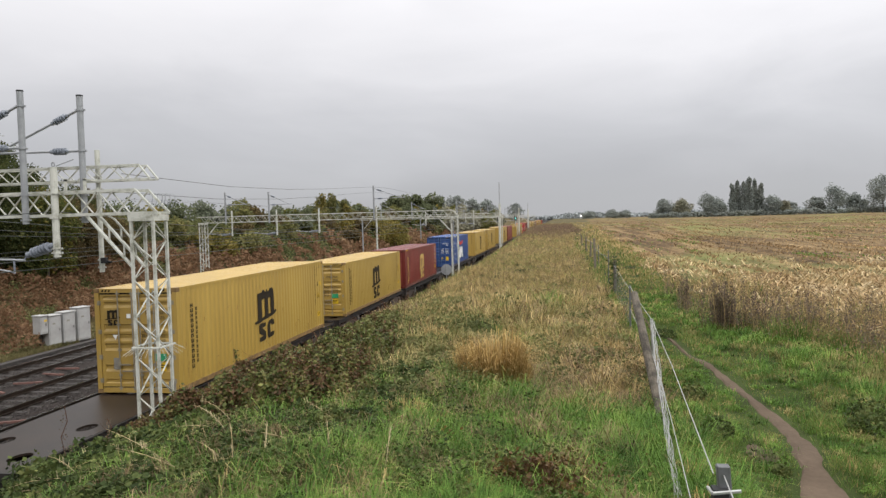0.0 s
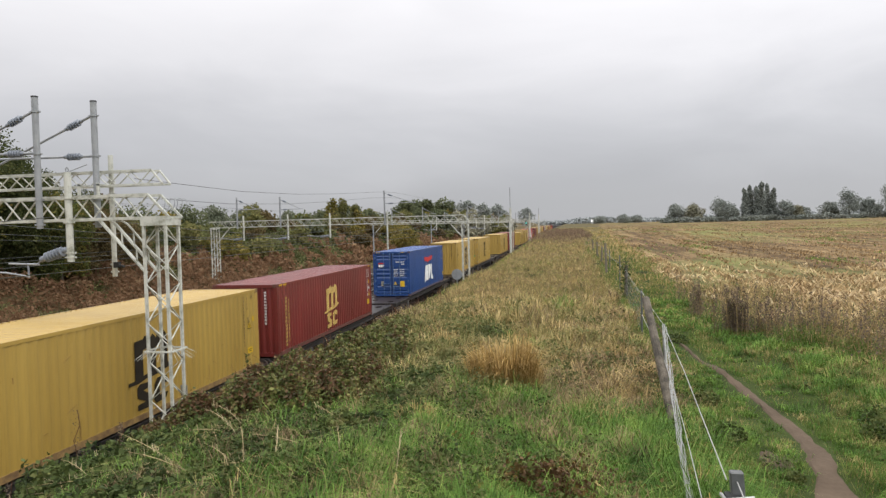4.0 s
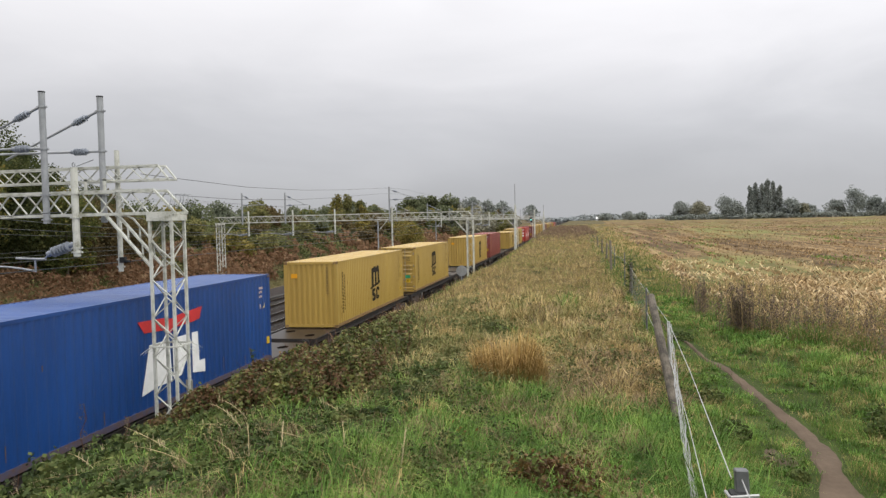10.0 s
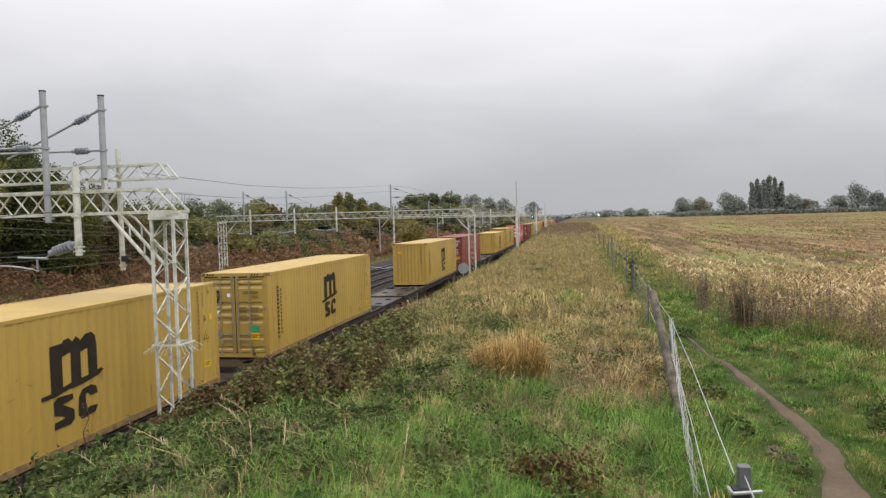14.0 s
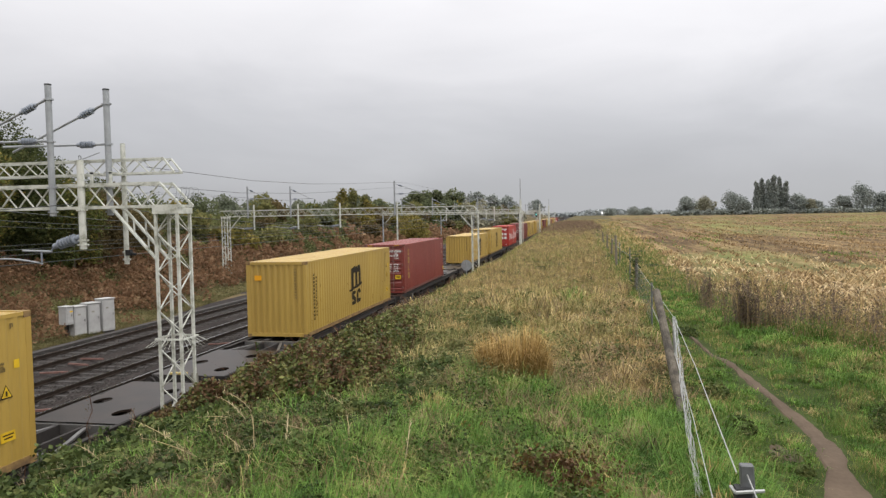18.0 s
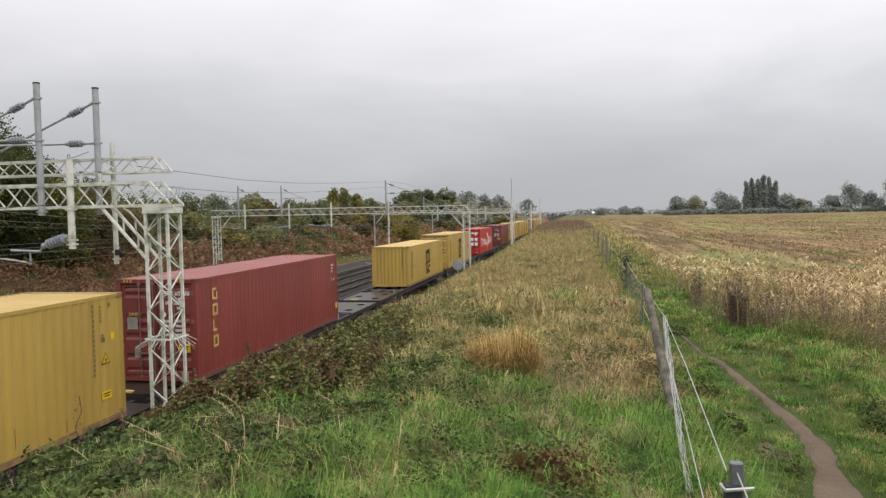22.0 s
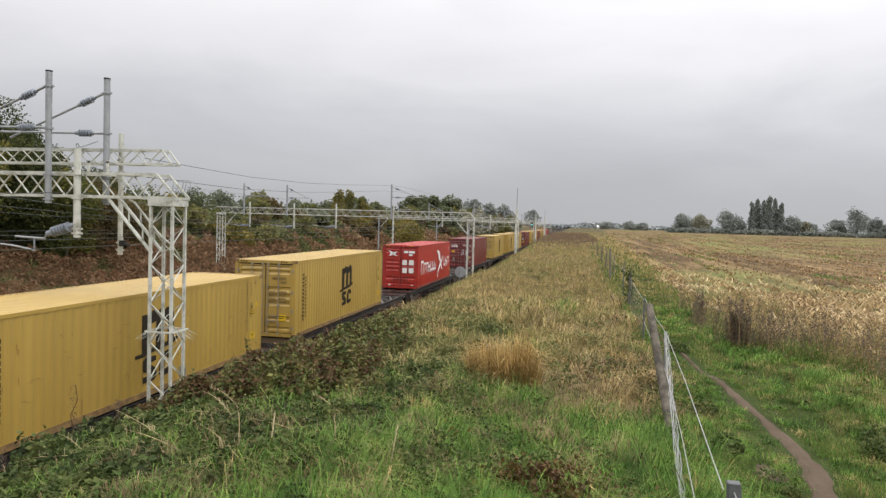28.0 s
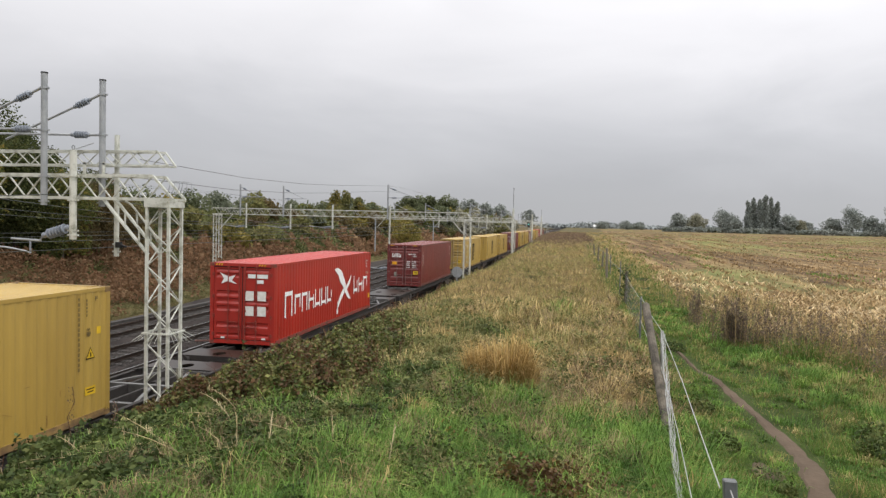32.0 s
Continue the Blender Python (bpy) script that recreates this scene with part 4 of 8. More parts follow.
def yellow_container(h=2.896, near_doors=True, green=False, ey=5.45, ez=None):
    ends = "near doors with lock bars" if near_doors else "corrugated blank end"
    ob = container("yellow", h, "mustard-yellow corrugated shipping container, black emblem, %s" % ends, near_doors)
    ink = MAT["black_paint"]
    lo = 0.0 if h > 2.7 else -0.1
    mark("emblem", emblem(ey, 0.55 + lo if ez is None else ez, 0.98), ink, ob, label="black slab emblem")
    mark("name_bar", column(0.72, 0.86, 0.56 + lo, 2.42 + lo, 13, RNG) + column(1.0, 1.08, 0.68 + lo, 2.3 + lo, 12, RNG), ink, ob)
    common_marks(ob, h, near_doors, ink)
    if near_doors:
        scuffs(ob, 5, 7)
        end_mark("door_emblem", emblem(-0.86, h - 1.02, 0.24), ink, ob, 0.014)
        end_mark("round_sticker", [rect(-0.28, -0.16, h - 0.82, h - 0.7)], MAT["white_paint"], ob, 0.014)
        end_mark("white_triangle", [[(-0.72, 1.62), (-0.56, 1.62), (-0.64, 1.48)]], MAT["white_paint"], ob, 0.014)
        if green:
            end_mark("green_sticker", [rect(0.5, 0.86, 0.9, 1.1)], MAT["sticker_green"], ob, 0.014, "green label")
    else:
        scuffs(ob, 8, 9 if h > 2.7 else 24)
        if h > 2.7:
            end_mark("label_sticker", [rect(-0.88, -0.6, h - 0.72, h - 0.52)], MAT["sticker_orange"], ob, 0.0005, "orange label")
    return ob


def maroon_emblem_container():
    h = 2.591
    ob = container("maroon", h, "dark red corrugated shipping container with yellow emblem, blank end", False)
    mark("emblem", emblem(5.2, 0.27, 0.98), MAT["yellow_paint"], ob, label="yellow slab emblem")
    mark("name_bar", column(0.72, 0.86, 0.27, 2.12, 13, RNG) + column(1.0, 1.08, 0.42, 2.02, 12, RNG), MAT["yellow_paint"], ob)
    common_marks(ob, h, False, MAT["white_paint"])
    st = [[(a + k * 0.1, h - 0.09), (a + k * 0.1 + 0.045, h - 0.09), (a + k * 0.1 + 0.075, h - 0.03), (a + k * 0.1 + 0.03, h - 0.03)] for a in (0.2, 0.6, L40 - 0.55) for k in range(3)]
    mark("hazard_stripe", st, MAT["sticker_yellow"], ob, 1.2195)
    return ob


def blue_container():
    h = 2.896
    ob = container("blue", h, "bright blue shipping container, white block logo, doors with lock bars", True)
    w = [[(4.72, 0.5), (5.4, 0.6), (6.05, 0.58), (5.98, 1.68), (5.1, 1.68)],
         [(6.12, 0.62), (6.5, 0.66), (6.72, 0.95), (6.95, 1.15), (7.0, 1.5), (6.85, 1.68), (6.12, 1.68)],
         [(7.06, 0.6), (7.72, 0.5), (7.72, 0.86), (7.42, 0.86), (7.38, 1.68), (7.08, 1.68)]]
    mark("logo_block", w, MAT["white_paint"], ob, label="three white slanted blocks")
    mark("logo_wing", [[(4.65, 2.3), (4.9, 2.0), (5.7, 1.95), (6.0, 1.82), (6.3, 1.95), (7.2, 1.98), (7.5, 2.02), (7.66, 2.34), (6.5, 2.26), (6.1, 2.2), (5.7, 2.26)]], MAT["red_paint"], ob, label="red wing shape")
    common_marks(ob, h, True, MAT["white_paint"], sticker=False)
    end_mark("warning_sticker", [rect(0.56, 0.84, 0.62, 0.98)], MAT["sticker_yellow"], ob, 0.016, "yellow warning sticker")
    end_mark("warning_triangle", [[(0.12, 0.74), (0.34, 0.74), (0.23, 0.98)]], MAT["sticker_yellow"], ob, 0.016, "yellow warning triangle")
    end_mark("door_logo", [rect(-0.86, -0.74, h - 1.0, h - 0.84), rect(-0.72, -0.6, h - 1.0, h - 0.84), rect(-0.58, -0.5, h - 1.0, h - 0.84)], MAT["white_paint"], ob, 0.014)
    end_mark("door_wing", [rect(-0.88, -0.48, h - 0.8, h - 0.72)], MAT["red_paint"], ob, 0.014)
    return ob


def plain_maroon_container(rings=True):
    h = 2.896
    ob = container("faded_maroon" if rings else "maroon", h, "dark red corrugated shipping container with white code lines on doors", True)
    if rings:
        for k in range(4):
            z1 = 2.55 - k * 0.46
            z0 = z1 - 0.34
            a, b, t = 0.9, 1.2, 0.07
            P = [rect(a, a + t, z0, z1), rect(b - t, b, z0, z1 - (0.12 if k == 0 else 0)), rect(a + t, b - t, z0, z0 + t)]
            if k != 2:
                P.append(rect(a + t, b - t, z1 - t, z1))
            else:
                P.pop(1)
            mark("name_slab", P, MAT["yellow_paint"], ob, label="yellow slab marking")
        end_mark("door_slab", glyphs(-0.86, -0.5, h - 1.04, h - 0.94, 4, RNG), MAT["yellow_paint"], ob, 0.014)
        end_mark("blue_label", [rect(-0.3, -0.18, h - 0.56, h - 0.38)], MAT["blue"], ob, 0.014)
        end_mark("code_bar", glyphs(0.2, 1.02, h - 0.46, h - 0.34, 9, RNG) + glyphs(0.62, 0.86, h - 0.64, h - 0.53, 3, RNG), MAT["white_paint"], ob, 0.018)
        end_mark("pale_plate", [rect(-0.92, -0.6, h - 1.42, h - 1.08)], MAT["grey_plate"], ob, 0.014, "dull metal data plate")
        end_mark("round_label", [[(0.2 + 0.08 * math.cos(a), z + 0.08 * math.sin(a)) for a in np.arange(0, 6.28, 0.63)] for z in (h - 1.0, h - 1.42)], MAT["white_paint"], ob, 0.018)
        end_mark("white_triangle", [[(-0.3, 1.3), (-0.08, 1.3), (-0.19, 1.08)]], MAT["white_paint"], ob, 0.014)
    else:
        end_mark("door_slab", glyphs(-0.86, -0.2, h - 0.9, h - 0.6, 3, RNG), MAT["white_paint"], ob, 0.014)
        end_mark("orange_label", [rect(-0.86, -0.5, 1.5, 1.7)], MAT["sticker_orange"], ob, 0.014)
        mark("name_bar", column(0.5, 0.6, 1.4, 2.4, 6, RNG), MAT["white_paint"], ob)
    common_marks(ob, h, True, MAT["white_paint"])
    return ob


def red_container():
    h = 2.896
    ob = container("red", h, "bright red shipping container, white lettering blocks, door with white labels", True)
    P = glyphs(0.95, 1.75, 0.88, 1.84, 1, RNG, 0.1, 0.15)
    P += glyphs(1.9, 6.3, 0.92, 1.66, 6, RNG, 0.22, 0.15)
    mark("name_block", P, MAT["white_paint"], ob, label="white lettering blocks")
    P = glyphs(9.35, 10.0, 1.0, 1.84, 1, RNG, 0.1, 0.15) + glyphs(10.15, 11.75, 1.0, 1.72, 2, RNG, 0.2, 0.15)
    mark("name_block", P, MAT["white_paint"], ob, label="white lettering blocks")
    bird = [[(6.5, 2.32), (6.95, 2.38), (7.5, 2.2), (7.95, 1.75), (8.4, 1.2), (8.9, 0.8), (8.5, 0.86), (8.05, 1.16), (7.7, 1.5), (7.3, 1.7), (7.1, 2.0)],
            [(8.95, 1.95), (8.75, 1.55), (8.3, 1.3), (8.1, 1.42), (8.5, 1.62)], [(7.75, 1.38), (7.95, 1.2), (7.4, 0.85), (6.95, 0.5), (7.0, 0.82), (7.35, 1.12)]]
    mark("bird_shape", bird, MAT["white_paint"], ob, label="white winged shape")
    mark("white_dot", [[(6.95 + 0.12 * math.cos(a), 0.42 + 0.12 * math.sin(a)) for a in np.arange(0, 6.28, 0.63)]], MAT["white_paint"], ob)
    common_marks(ob, h, True, MAT["white_paint"], plate=False, sticker=False, numbers=False)
    end_mark("door_bird", [[(-0.85, h - 0.35), (-0.5, h - 0.5), (-0.25, h - 0.42), (-0.4, h - 0.62), (-0.2, h - 0.75), (-0.55, h - 0.65), (-0.8, h - 0.75), (-0.7, h - 0.55)]], MAT["white_paint"], ob, 0.014, "white winged shape")
    end_mark("code_bar", [rect(0.22, 0.5, h - 0.52, h - 0.38), rect(0.56, 0.96, h - 0.52, h - 0.38), rect(0.56, 0.8, h - 0.7, h - 0.58)], MAT["white_paint"], ob, 0.014)
    for a in (0.12, 0.58):
        for z in (h - 1.32, h - 1.86):
            end_mark("white_label", [rect(a, a + 0.32, z, z + 0.34)], MAT["label_white"], ob, 0.014, "white paper label")
    for a in (-0.8, 0.75):
        end_mark("white_oval", [rect(a, a + 0.14, 0.2, 0.26)], MAT["white_paint"], ob, 0.014)
    return ob


# ---- container wagons ----
def holed_plate(bm, x0, x1, y0, y1, z, holes):
    """A flat plate with oval holes, one per cell along y; holes: (x, y, rx, ry)."""
    holes = sorted(holes, key=lambda q: q[1])
    cuts = [y0] + [(a[1] + b[1]) / 2 for a, b in zip(holes, holes[1:])] + [y1]
    n = 20
    for (hx, hy, rx, ry), a, b in zip(holes, cuts, cuts[1:]):
        inner, outer, low = [], [], []
        for k in range(n):
            t = 2 * math.pi * k / n + 0.001
            c, s = math.cos(t), math.sin(t)
            inner.append(bm.verts.new((hx + rx * c, hy + ry * s, z)))
            low.append(bm.verts.new((hx + rx * c, hy + ry * s, z - 0.05)))
            f = min((x1 - hx) / c if c > 1e-6 else ((x0 - hx) / c if c < -1e-6 else 1e9), (b - hy) / s if s > 1e-6 else ((a - hy) / s if s < -1e-6 else 1e9))
            outer.append(bm.verts.new((hx + f * c, hy + f * s, z)))
        for k in range(n):
            j = (k + 1) % n
            bm.faces.new((inner[k], outer[k], outer[j], inner[j]))
            bm.faces.new((inner[j], low[j], low[k], inner[k]))
        corners = [(x0, a), (x1, a), (x1, b), (x0, b)]
        for cx, cy in corners:
            best = min(range(n), key=lambda k: abs(math.atan2(cy - hy, cx - hx) - math.atan2((outer[k].co.y + outer[(k + 1) % n].co.y) / 2 - hy, (outer[k].co.x + outer[(k + 1) % n].co.x) / 2 - hx)))
            p, q = outer[best], outer[(best + 1) % n]
            if abs(p.co.x - q.co.x) > 1e-4 and abs(p.co.y - q.co.y) > 1e-4:
                bm.faces.new((p, bm.verts.new((cx, cy, z)), q))
    bmesh.ops.recalc_face_normals(bm, faces=bm.faces[:])


def wagon(length, marker=False, plate=4.0):
    """A low flat container wagon, origin on the rails at its near end."""
    ob = thing("container_wagon", "low black skeletal container wagon with wet steel end decks", "wagon", "wagons of the freight train")
    Z = DECK
    a, b = 0.45, length - 0.45

    def put(name, make, material="wagon", parent=None, label="", key=()):
        return part_me(name, cached((name, material, round(length, 2), plate) + tuple(key), make, MAT[material]), parent or ob, label)

    for e in (0, 1):
        y0, y1 = (a, a + plate) if not e else (b - plate, b)
        holes = [(0.62, y0 + 0.9, 0.2, 0.3), (-0.62, y0 + 1.9, 0.2, 0.3), (0.62, y0 + 3.0, 0.2, 0.3)] if plate > 3 else [(0.0, y0 + 0.5, 0.2, 0.3)]
        put("end_deck", lambda bm: holed_plate(bm, -1.15, 1.15, y0, y1, Z - 0.01, holes), "deck", label="wet steel deck plate with oval holes", key=(e,))
        put("headstock", lambda bm: box(bm, -1.2, 1.2, *((a, a + 0.14) if not e else (b - 0.14, b)), Z - 0.4, Z - 0.015), key=(e,))
        sgn = -1 if not e else 1
        ye = a if not e else b
        for s in (-0.86, 0.86):
            def buffer(bm):
                rod(bm, (s, ye, Z - 0.15), (s, ye + sgn * 0.3, Z - 0.15), 0.09, 10)
                rod(bm, (s, ye + sgn * 0.3, Z - 0.15), (s, ye + sgn * 0.36, Z - 0.15), 0.2, 14)
            put("buffer", buffer, key=(e, s))
        put("coupling", lambda bm: (box(bm, -0.06, 0.06, *sorted((ye, ye + sgn * 0.44)), Z - 0.3, Z - 0.18), rod(bm, (0.1, ye + sgn * 0.05, Z - 0.25), (0.25, ye + sgn * 0.4, Z - 0.5), 0.03, 6)), key=(e,))
        # bogie
        yc = y0 + 1.9 if not e else y1 - 1.9
        bog = put("bogie", lambda bm: (box(bm, -0.85, 0.85, yc - 0.2, yc + 0.2, 0.36, 0.66), box(bm, -0.25, 0.25, yc - 0.3, yc + 0.3, 0.62, 0.8)), key=(e,))
        for s in (-1, 1):
            def frame_side(bm):
                x0, x1 = sorted((s * 0.98, s * 1.1))
                pts = [(-1.35, 0.5), (-1.35, 0.66), (-0.6, 0.66), (-0.3, 0.82), (0.3, 0.82), (0.6, 0.66), (1.35, 0.66), (1.35, 0.5), (0.8, 0.48), (0.4, 0.32), (-0.4, 0.32), (-0.8, 0.48)]
                u = [bm.verts.new((x0, yc + p, q)) for p, q in pts]
                v = [bm.verts.new((x1, yc + p, q)) for p, q in pts]
                bm.faces.new(u), bm.faces.new(v)
                for k in range(len(pts)):
                    j = (k + 1) % len(pts)
                    bm.faces.new((u[k], u[j], v[j], v[k]))
                for w in (-1.0, 1.0):
                    box(bm, *sorted((s * 0.96, s * 1.18)), yc + w - 0.16, yc + w + 0.16, 0.3, 0.58)
            put("side_frame", frame_side, "bogie_brown", bog, key=(e, s))
        for w in (-1.0, 1.0):
            def axle(bm):
                rod(bm, (-0.95, 0, 0), (0.95, 0, 0), 0.08, 10)
                for s in (-0.76, 0.76):
                    rod(bm, (s - 0.06, 0, 0), (s + 0.06, 0, 0), 0.42, 24)
                    rod(bm, (s - 0.075, 0, 0), (s + 0.075, 0, 0), 0.16, 12)
            ROLL.append((put("wheelset", axle, "wheel", bog, "grey-brown steel wheelset"), yc + w))
    m0, m1 = a + plate, b - plate
    for s in (-1, 1):
        put("side_sill", lambda bm: (box(bm, *sorted((s * 1.2, s * 1.08)), a, b, Z - 0.05, Z - 0.018), box(bm, *sorted((s * 1.15, s * 1.13)), a, b, Z - 0.22, Z - 0.05), box(bm, *sorted((s * 1.2, s * 1.08)), m0, m1, Z - 0.25, Z - 0.22)), "wagon", key=(s,))
        put("spine", lambda bm: box(bm, *sorted((s * 0.38, s * 0.3)), m0 - 0.2, m1 + 0.2, Z - 0.55, Z - 0.06), key=(s,))
    n = max(3, round((m1 - m0) / 1.9))
    for k in range(n + 1):
        y = m0 + (m1 - m0) * k / n
        put("cross_member", lambda bm: box(bm, -1.1, 1.1, y - 0.07, y + 0.07, Z - 0.28, Z - 0.05), "sill", key=(k,))
        if k < n:
            y2 = m0 + (m1 - m0) * (k + 1) / n
            put("brace", lambda bm: (bar(bm, (-1.05, y, Z - 0.1), (-0.36, y2, Z - 0.1), 0.09, 0.05), bar(bm, (1.05, y, Z - 0.1), (0.36, y2, Z - 0.1), 0.09, 0.05)), "sill", key=(k,))
    put("brake_gear", lambda bm: (rod(bm, (0.75, m0 + 1.4, 0.55), (0.75, m0 + 2.6, 0.55), 0.17, 12), box(bm, 0.5, 0.95, m0 + 3.0, m0 + 3.5, 0.45, 0.75), rod(bm, (0.95, m0, 0.5), (0.95, m1, 0.5), 0.02, 6)))
    for s in (-1, 1):
        put("hand_wheel", lambda bm: rod(bm, *((s * 1.12, m0 - 0.6, 0.62), (s * 1.16, m0 - 0.6, 0.62)), 0.2, 16), "sill", key=(s,))
    if marker:
        put("footplate", lambda bm: box(bm, -0.6, -0.1, a + 0.04, a + 0.2, Z - 0.005, Z + 0.04), "hivis", label="yellow end step")
    for y in (m0 + 0.4, (m0 + m1) / 2, m1 - 0.4):
        for s in (-1, 1):
            put("twist_lock", lambda bm: box(bm, *sorted((s * 1.05, s * 1.16)), y - 0.08, y + 0.08, Z - 0.018, Z + 0.015), key=(s, round(y, 2)))
    return ob


def build_train():
    cuts = (-30.2,  -9.4,  11.5,  32.0, 46.84, 64.39, 84.69, 101.84, 122.79, 143.59, 164.39, 185.29, 205.69, 226.59, 247.39, 268.19, 285.89, 306.69, 327.49, 348.29, 369.09, 389.89, 410.69, 431.49, 452.29)
    for a, b in zip(cuts, cuts[1:]):
        rides(wagon(b - a, round(a, 1) in (122.8, 143.6, 164.4), 1.2 if round(a, 1) in (185.3, 205.7) else (6.2 if round(a, 1) == 11.5 else 4.0)), a)
    Z = DECK + 0.027
    rides(yellow_container(green=True, ey=5.28, ez=0.5), 18.03, z=Z)
    rides(yellow_container(2.591, green=True, ey=5.3, ez=0.27), 33.5, z=Z)
    rides(maroon_emblem_container(), 47.3, z=Z)
    rides(blue_container(), 68.69, z=Z)
    rides(yellow_container(near_doors=False), 87.89, z=Z)
    rides(yellow_container(green=True, ez=0.62), 103.59, z=Z)
    blank = yellow_container(near_doors=False)
    rides(blank, 129.74, z=Z)
    rides(plain_maroon_container(), 145.27, z=Z)
    rides(yellow_container(2.591, False, ez=0.37), 171.74, z=Z)
    doors = yellow_container(ez=0.62)
    rides(doors, 186.89, z=Z)
    red = red_container()
    rides(red, 208.24, z=Z)
    dark = plain_maroon_container(False)
    rides(dark, 233.29, z=Z)
    for ob, u in ((doors, 253.2), (blank, 271.4), (doors, 287.2), (dark, 310.5), (blank, 328.2), (doors, 343.6), (dark, 358.2), (blank, 372.5), (doors, 391.0), (red, 414.0), (dark, 434.0)):
        rides(copy_thing(ob, Matrix.Identity(4)), u + 0.39, z=Z)


build_tracks()
build_train()

# ---- overhead line structures ----
def truss(ob, x0, x1, ys, z0, z1, step, chord=0.06, lace=0.035, slope=0.5, each=True):
    """A lattice boom along x, from x0 to the outer end x1, with zigzag lacing on its faces."""
    mat = MAT["gantry"]
    for y in ys:
        for z, xe in ((z0, x1), (z1, x1 - slope)):
            bm = bmesh.new()
            box(bm, x0, xe, y - chord / 2, y + chord / 2, z - chord / 2, z + chord / 2)
            part("chord", bm, mat, ob)
        bm = bmesh.new()
        bar(bm, (x1, y, z0), (x1 - slope, y, z1), chord * 0.8)
        part("end_bar", bm, mat, ob)
        n = int((x1 - slope - x0) / step)
        joined = None if each else bmesh.new()
        for k in range(n):
            xa, xb = x1 - slope - k * step, x1 - slope - (k + 1) * step
            za, zb = (z1, z0) if k % 2 == 0 else (z0, z1)
            bm = joined or bmesh.new()
            bar(bm, (xa, y, za), (xb, y, zb), lace, lace * 0.5)
            if each:
                part("lacing_bar", bm, mat, ob)
        if not each:
            tagged(part("lacing", joined, mat, ob), kind="stuff")
    if len(ys) == 2:
        n = int((x1 - slope - x0) / (2 * step))
        for z in (z0, z1):
            joined = None if each else bmesh.new()
            for k in range(n):
                xa, xb = x1 - slope - 2 * k * step, x1 - slope - (2 * k + 2) * step
                ya, yb = ys if k % 2 == 0 else ys[::-1]
                bm = joined or bmesh.new()
                bar(bm, (xa, ya, z), (xb, yb, z), lace, lace * 0.5)
                if each:
                    part("cross_lacing", bm, mat, ob)
            if not each:
                tagged(part("cross_lacing", joined, mat, ob), kind="stuff")


def lattice_leg(ob, x0, x1, y0, y1, z0, z1, panels, post=0.06, lace=0.03, each=True):
    mat = MAT["gantry"]
    leg = part("leg", *(lambda bm: (box(bm, x0 - 0.05, x1 + 0.05, y0 - 0.05, y1 + 0.05, z1, z1 + 0.14), bm)[1:])(bmesh.new()), mat, ob, "lattice leg with cap plate")
    for x in (x0, x1):
        for y in (y0, y1):
            bm = bmesh.new()
            box(bm, x - post / 2, x + post / 2, y - post / 2, y + post / 2, z0, z1)
            part("leg_post", bm, mat, leg)
    faces = [((x0, y0), (x1, y0)), ((x1, y0), (x1, y1)), ((x1, y1), (x0, y1)), ((x0, y1), (x0, y0))]
    h = (z1 - z0) / panels
    for f, ((xa, ya), (xb, yb)) in enumerate(faces):
        joined = None if each else bmesh.new()
        for k in range(panels):
            za, zb = z0 + k * h, z0 + (k + 1) * h
            a, b = ((xa, ya), (xb, yb)) if (k + f) % 2 == 0 else ((xb, yb), (xa, ya))
            bm = joined or bmesh.new()
            bar(bm, (*a, za), (*b, zb), lace, lace * 0.5)
            if each:
                part("lacing_bar", bm, mat, leg)
        if not each:
            tagged(part("lacing", joined, mat, leg), kind="stuff")
    return leg


def lathe(bm, a, b, profile, n=14):
    """One closed skin round the line a-b; the profile holds (share of the way, radius)."""
    a, b = Vector(a), Vector(b)
    m = (b - a).to_track_quat("Z", "Y").to_matrix()
    rings = []
    for f, r in profile:
        c = a.lerp(b, f)
        rings.append([bm.verts.new(c + m @ Vector((r * math.cos(6.2832 * k / n), r * math.sin(6.2832 * k / n), 0))) for k in range(n)])
    for p, q in zip(rings, rings[1:]):
        for k in range(n):
            bm.faces.new((p[k], p[(k + 1) % n], q[(k + 1) % n], q[k]))
    bm.faces.new(rings[0][::-1])
    bm.faces.new(rings[-1])


def bent(bm, pts, r, n=6):
    """One tube bent through the points."""
    pts = [Vector(p) for p in pts]
    rings = []
    for k, p in enumerate(pts):
        d = pts[min(k + 1, len(pts) - 1)] - pts[max(k - 1, 0)]
        m = d.to_track_quat("Z", "Y").to_matrix()
        rings.append([bm.verts.new(p + m @ Vector((r * math.cos(6.2832 * j / n), r * math.sin(6.2832 * j / n), 0))) for j in range(n)])
    for p, q in zip(rings, rings[1:]):
        for k in range(n):
            bm.faces.new((p[k], p[(k + 1) % n], q[(k + 1) % n], q[k]))
    bm.faces.new(rings[0][::-1])
    bm.faces.new(rings[-1])


def insulator(ob, a, b, r=0.075, sheds=5):
    """A shedded insulator with rounded end fittings from a to b."""
    prof = [(-0.07, r * 0.3), (-0.03, r * 0.62), (0.03, r * 0.68), (0.09, r * 0.5)]
    step = 0.6 / (sheds - 1)
    for k in range(sheds):
        f = 0.2 + step * k
        prof += [(f - step * 0.42, r * 0.5), (f - step * 0.3, r * 1.12), (f - step * 0.1, r * 1.16), (f + step * 0.3, r * 0.9), (f + step * 0.34, r * 0.5)]
    prof += [(0.91, r * 0.5), (0.97, r * 0.68), (1.03, r * 0.62), (1.07, r * 0.3)]
    bm = bmesh.new()
    lathe(bm, a, b, prof)
    return part("insulator", bm, MAT["insulator"], ob, "grey ribbed insulator")


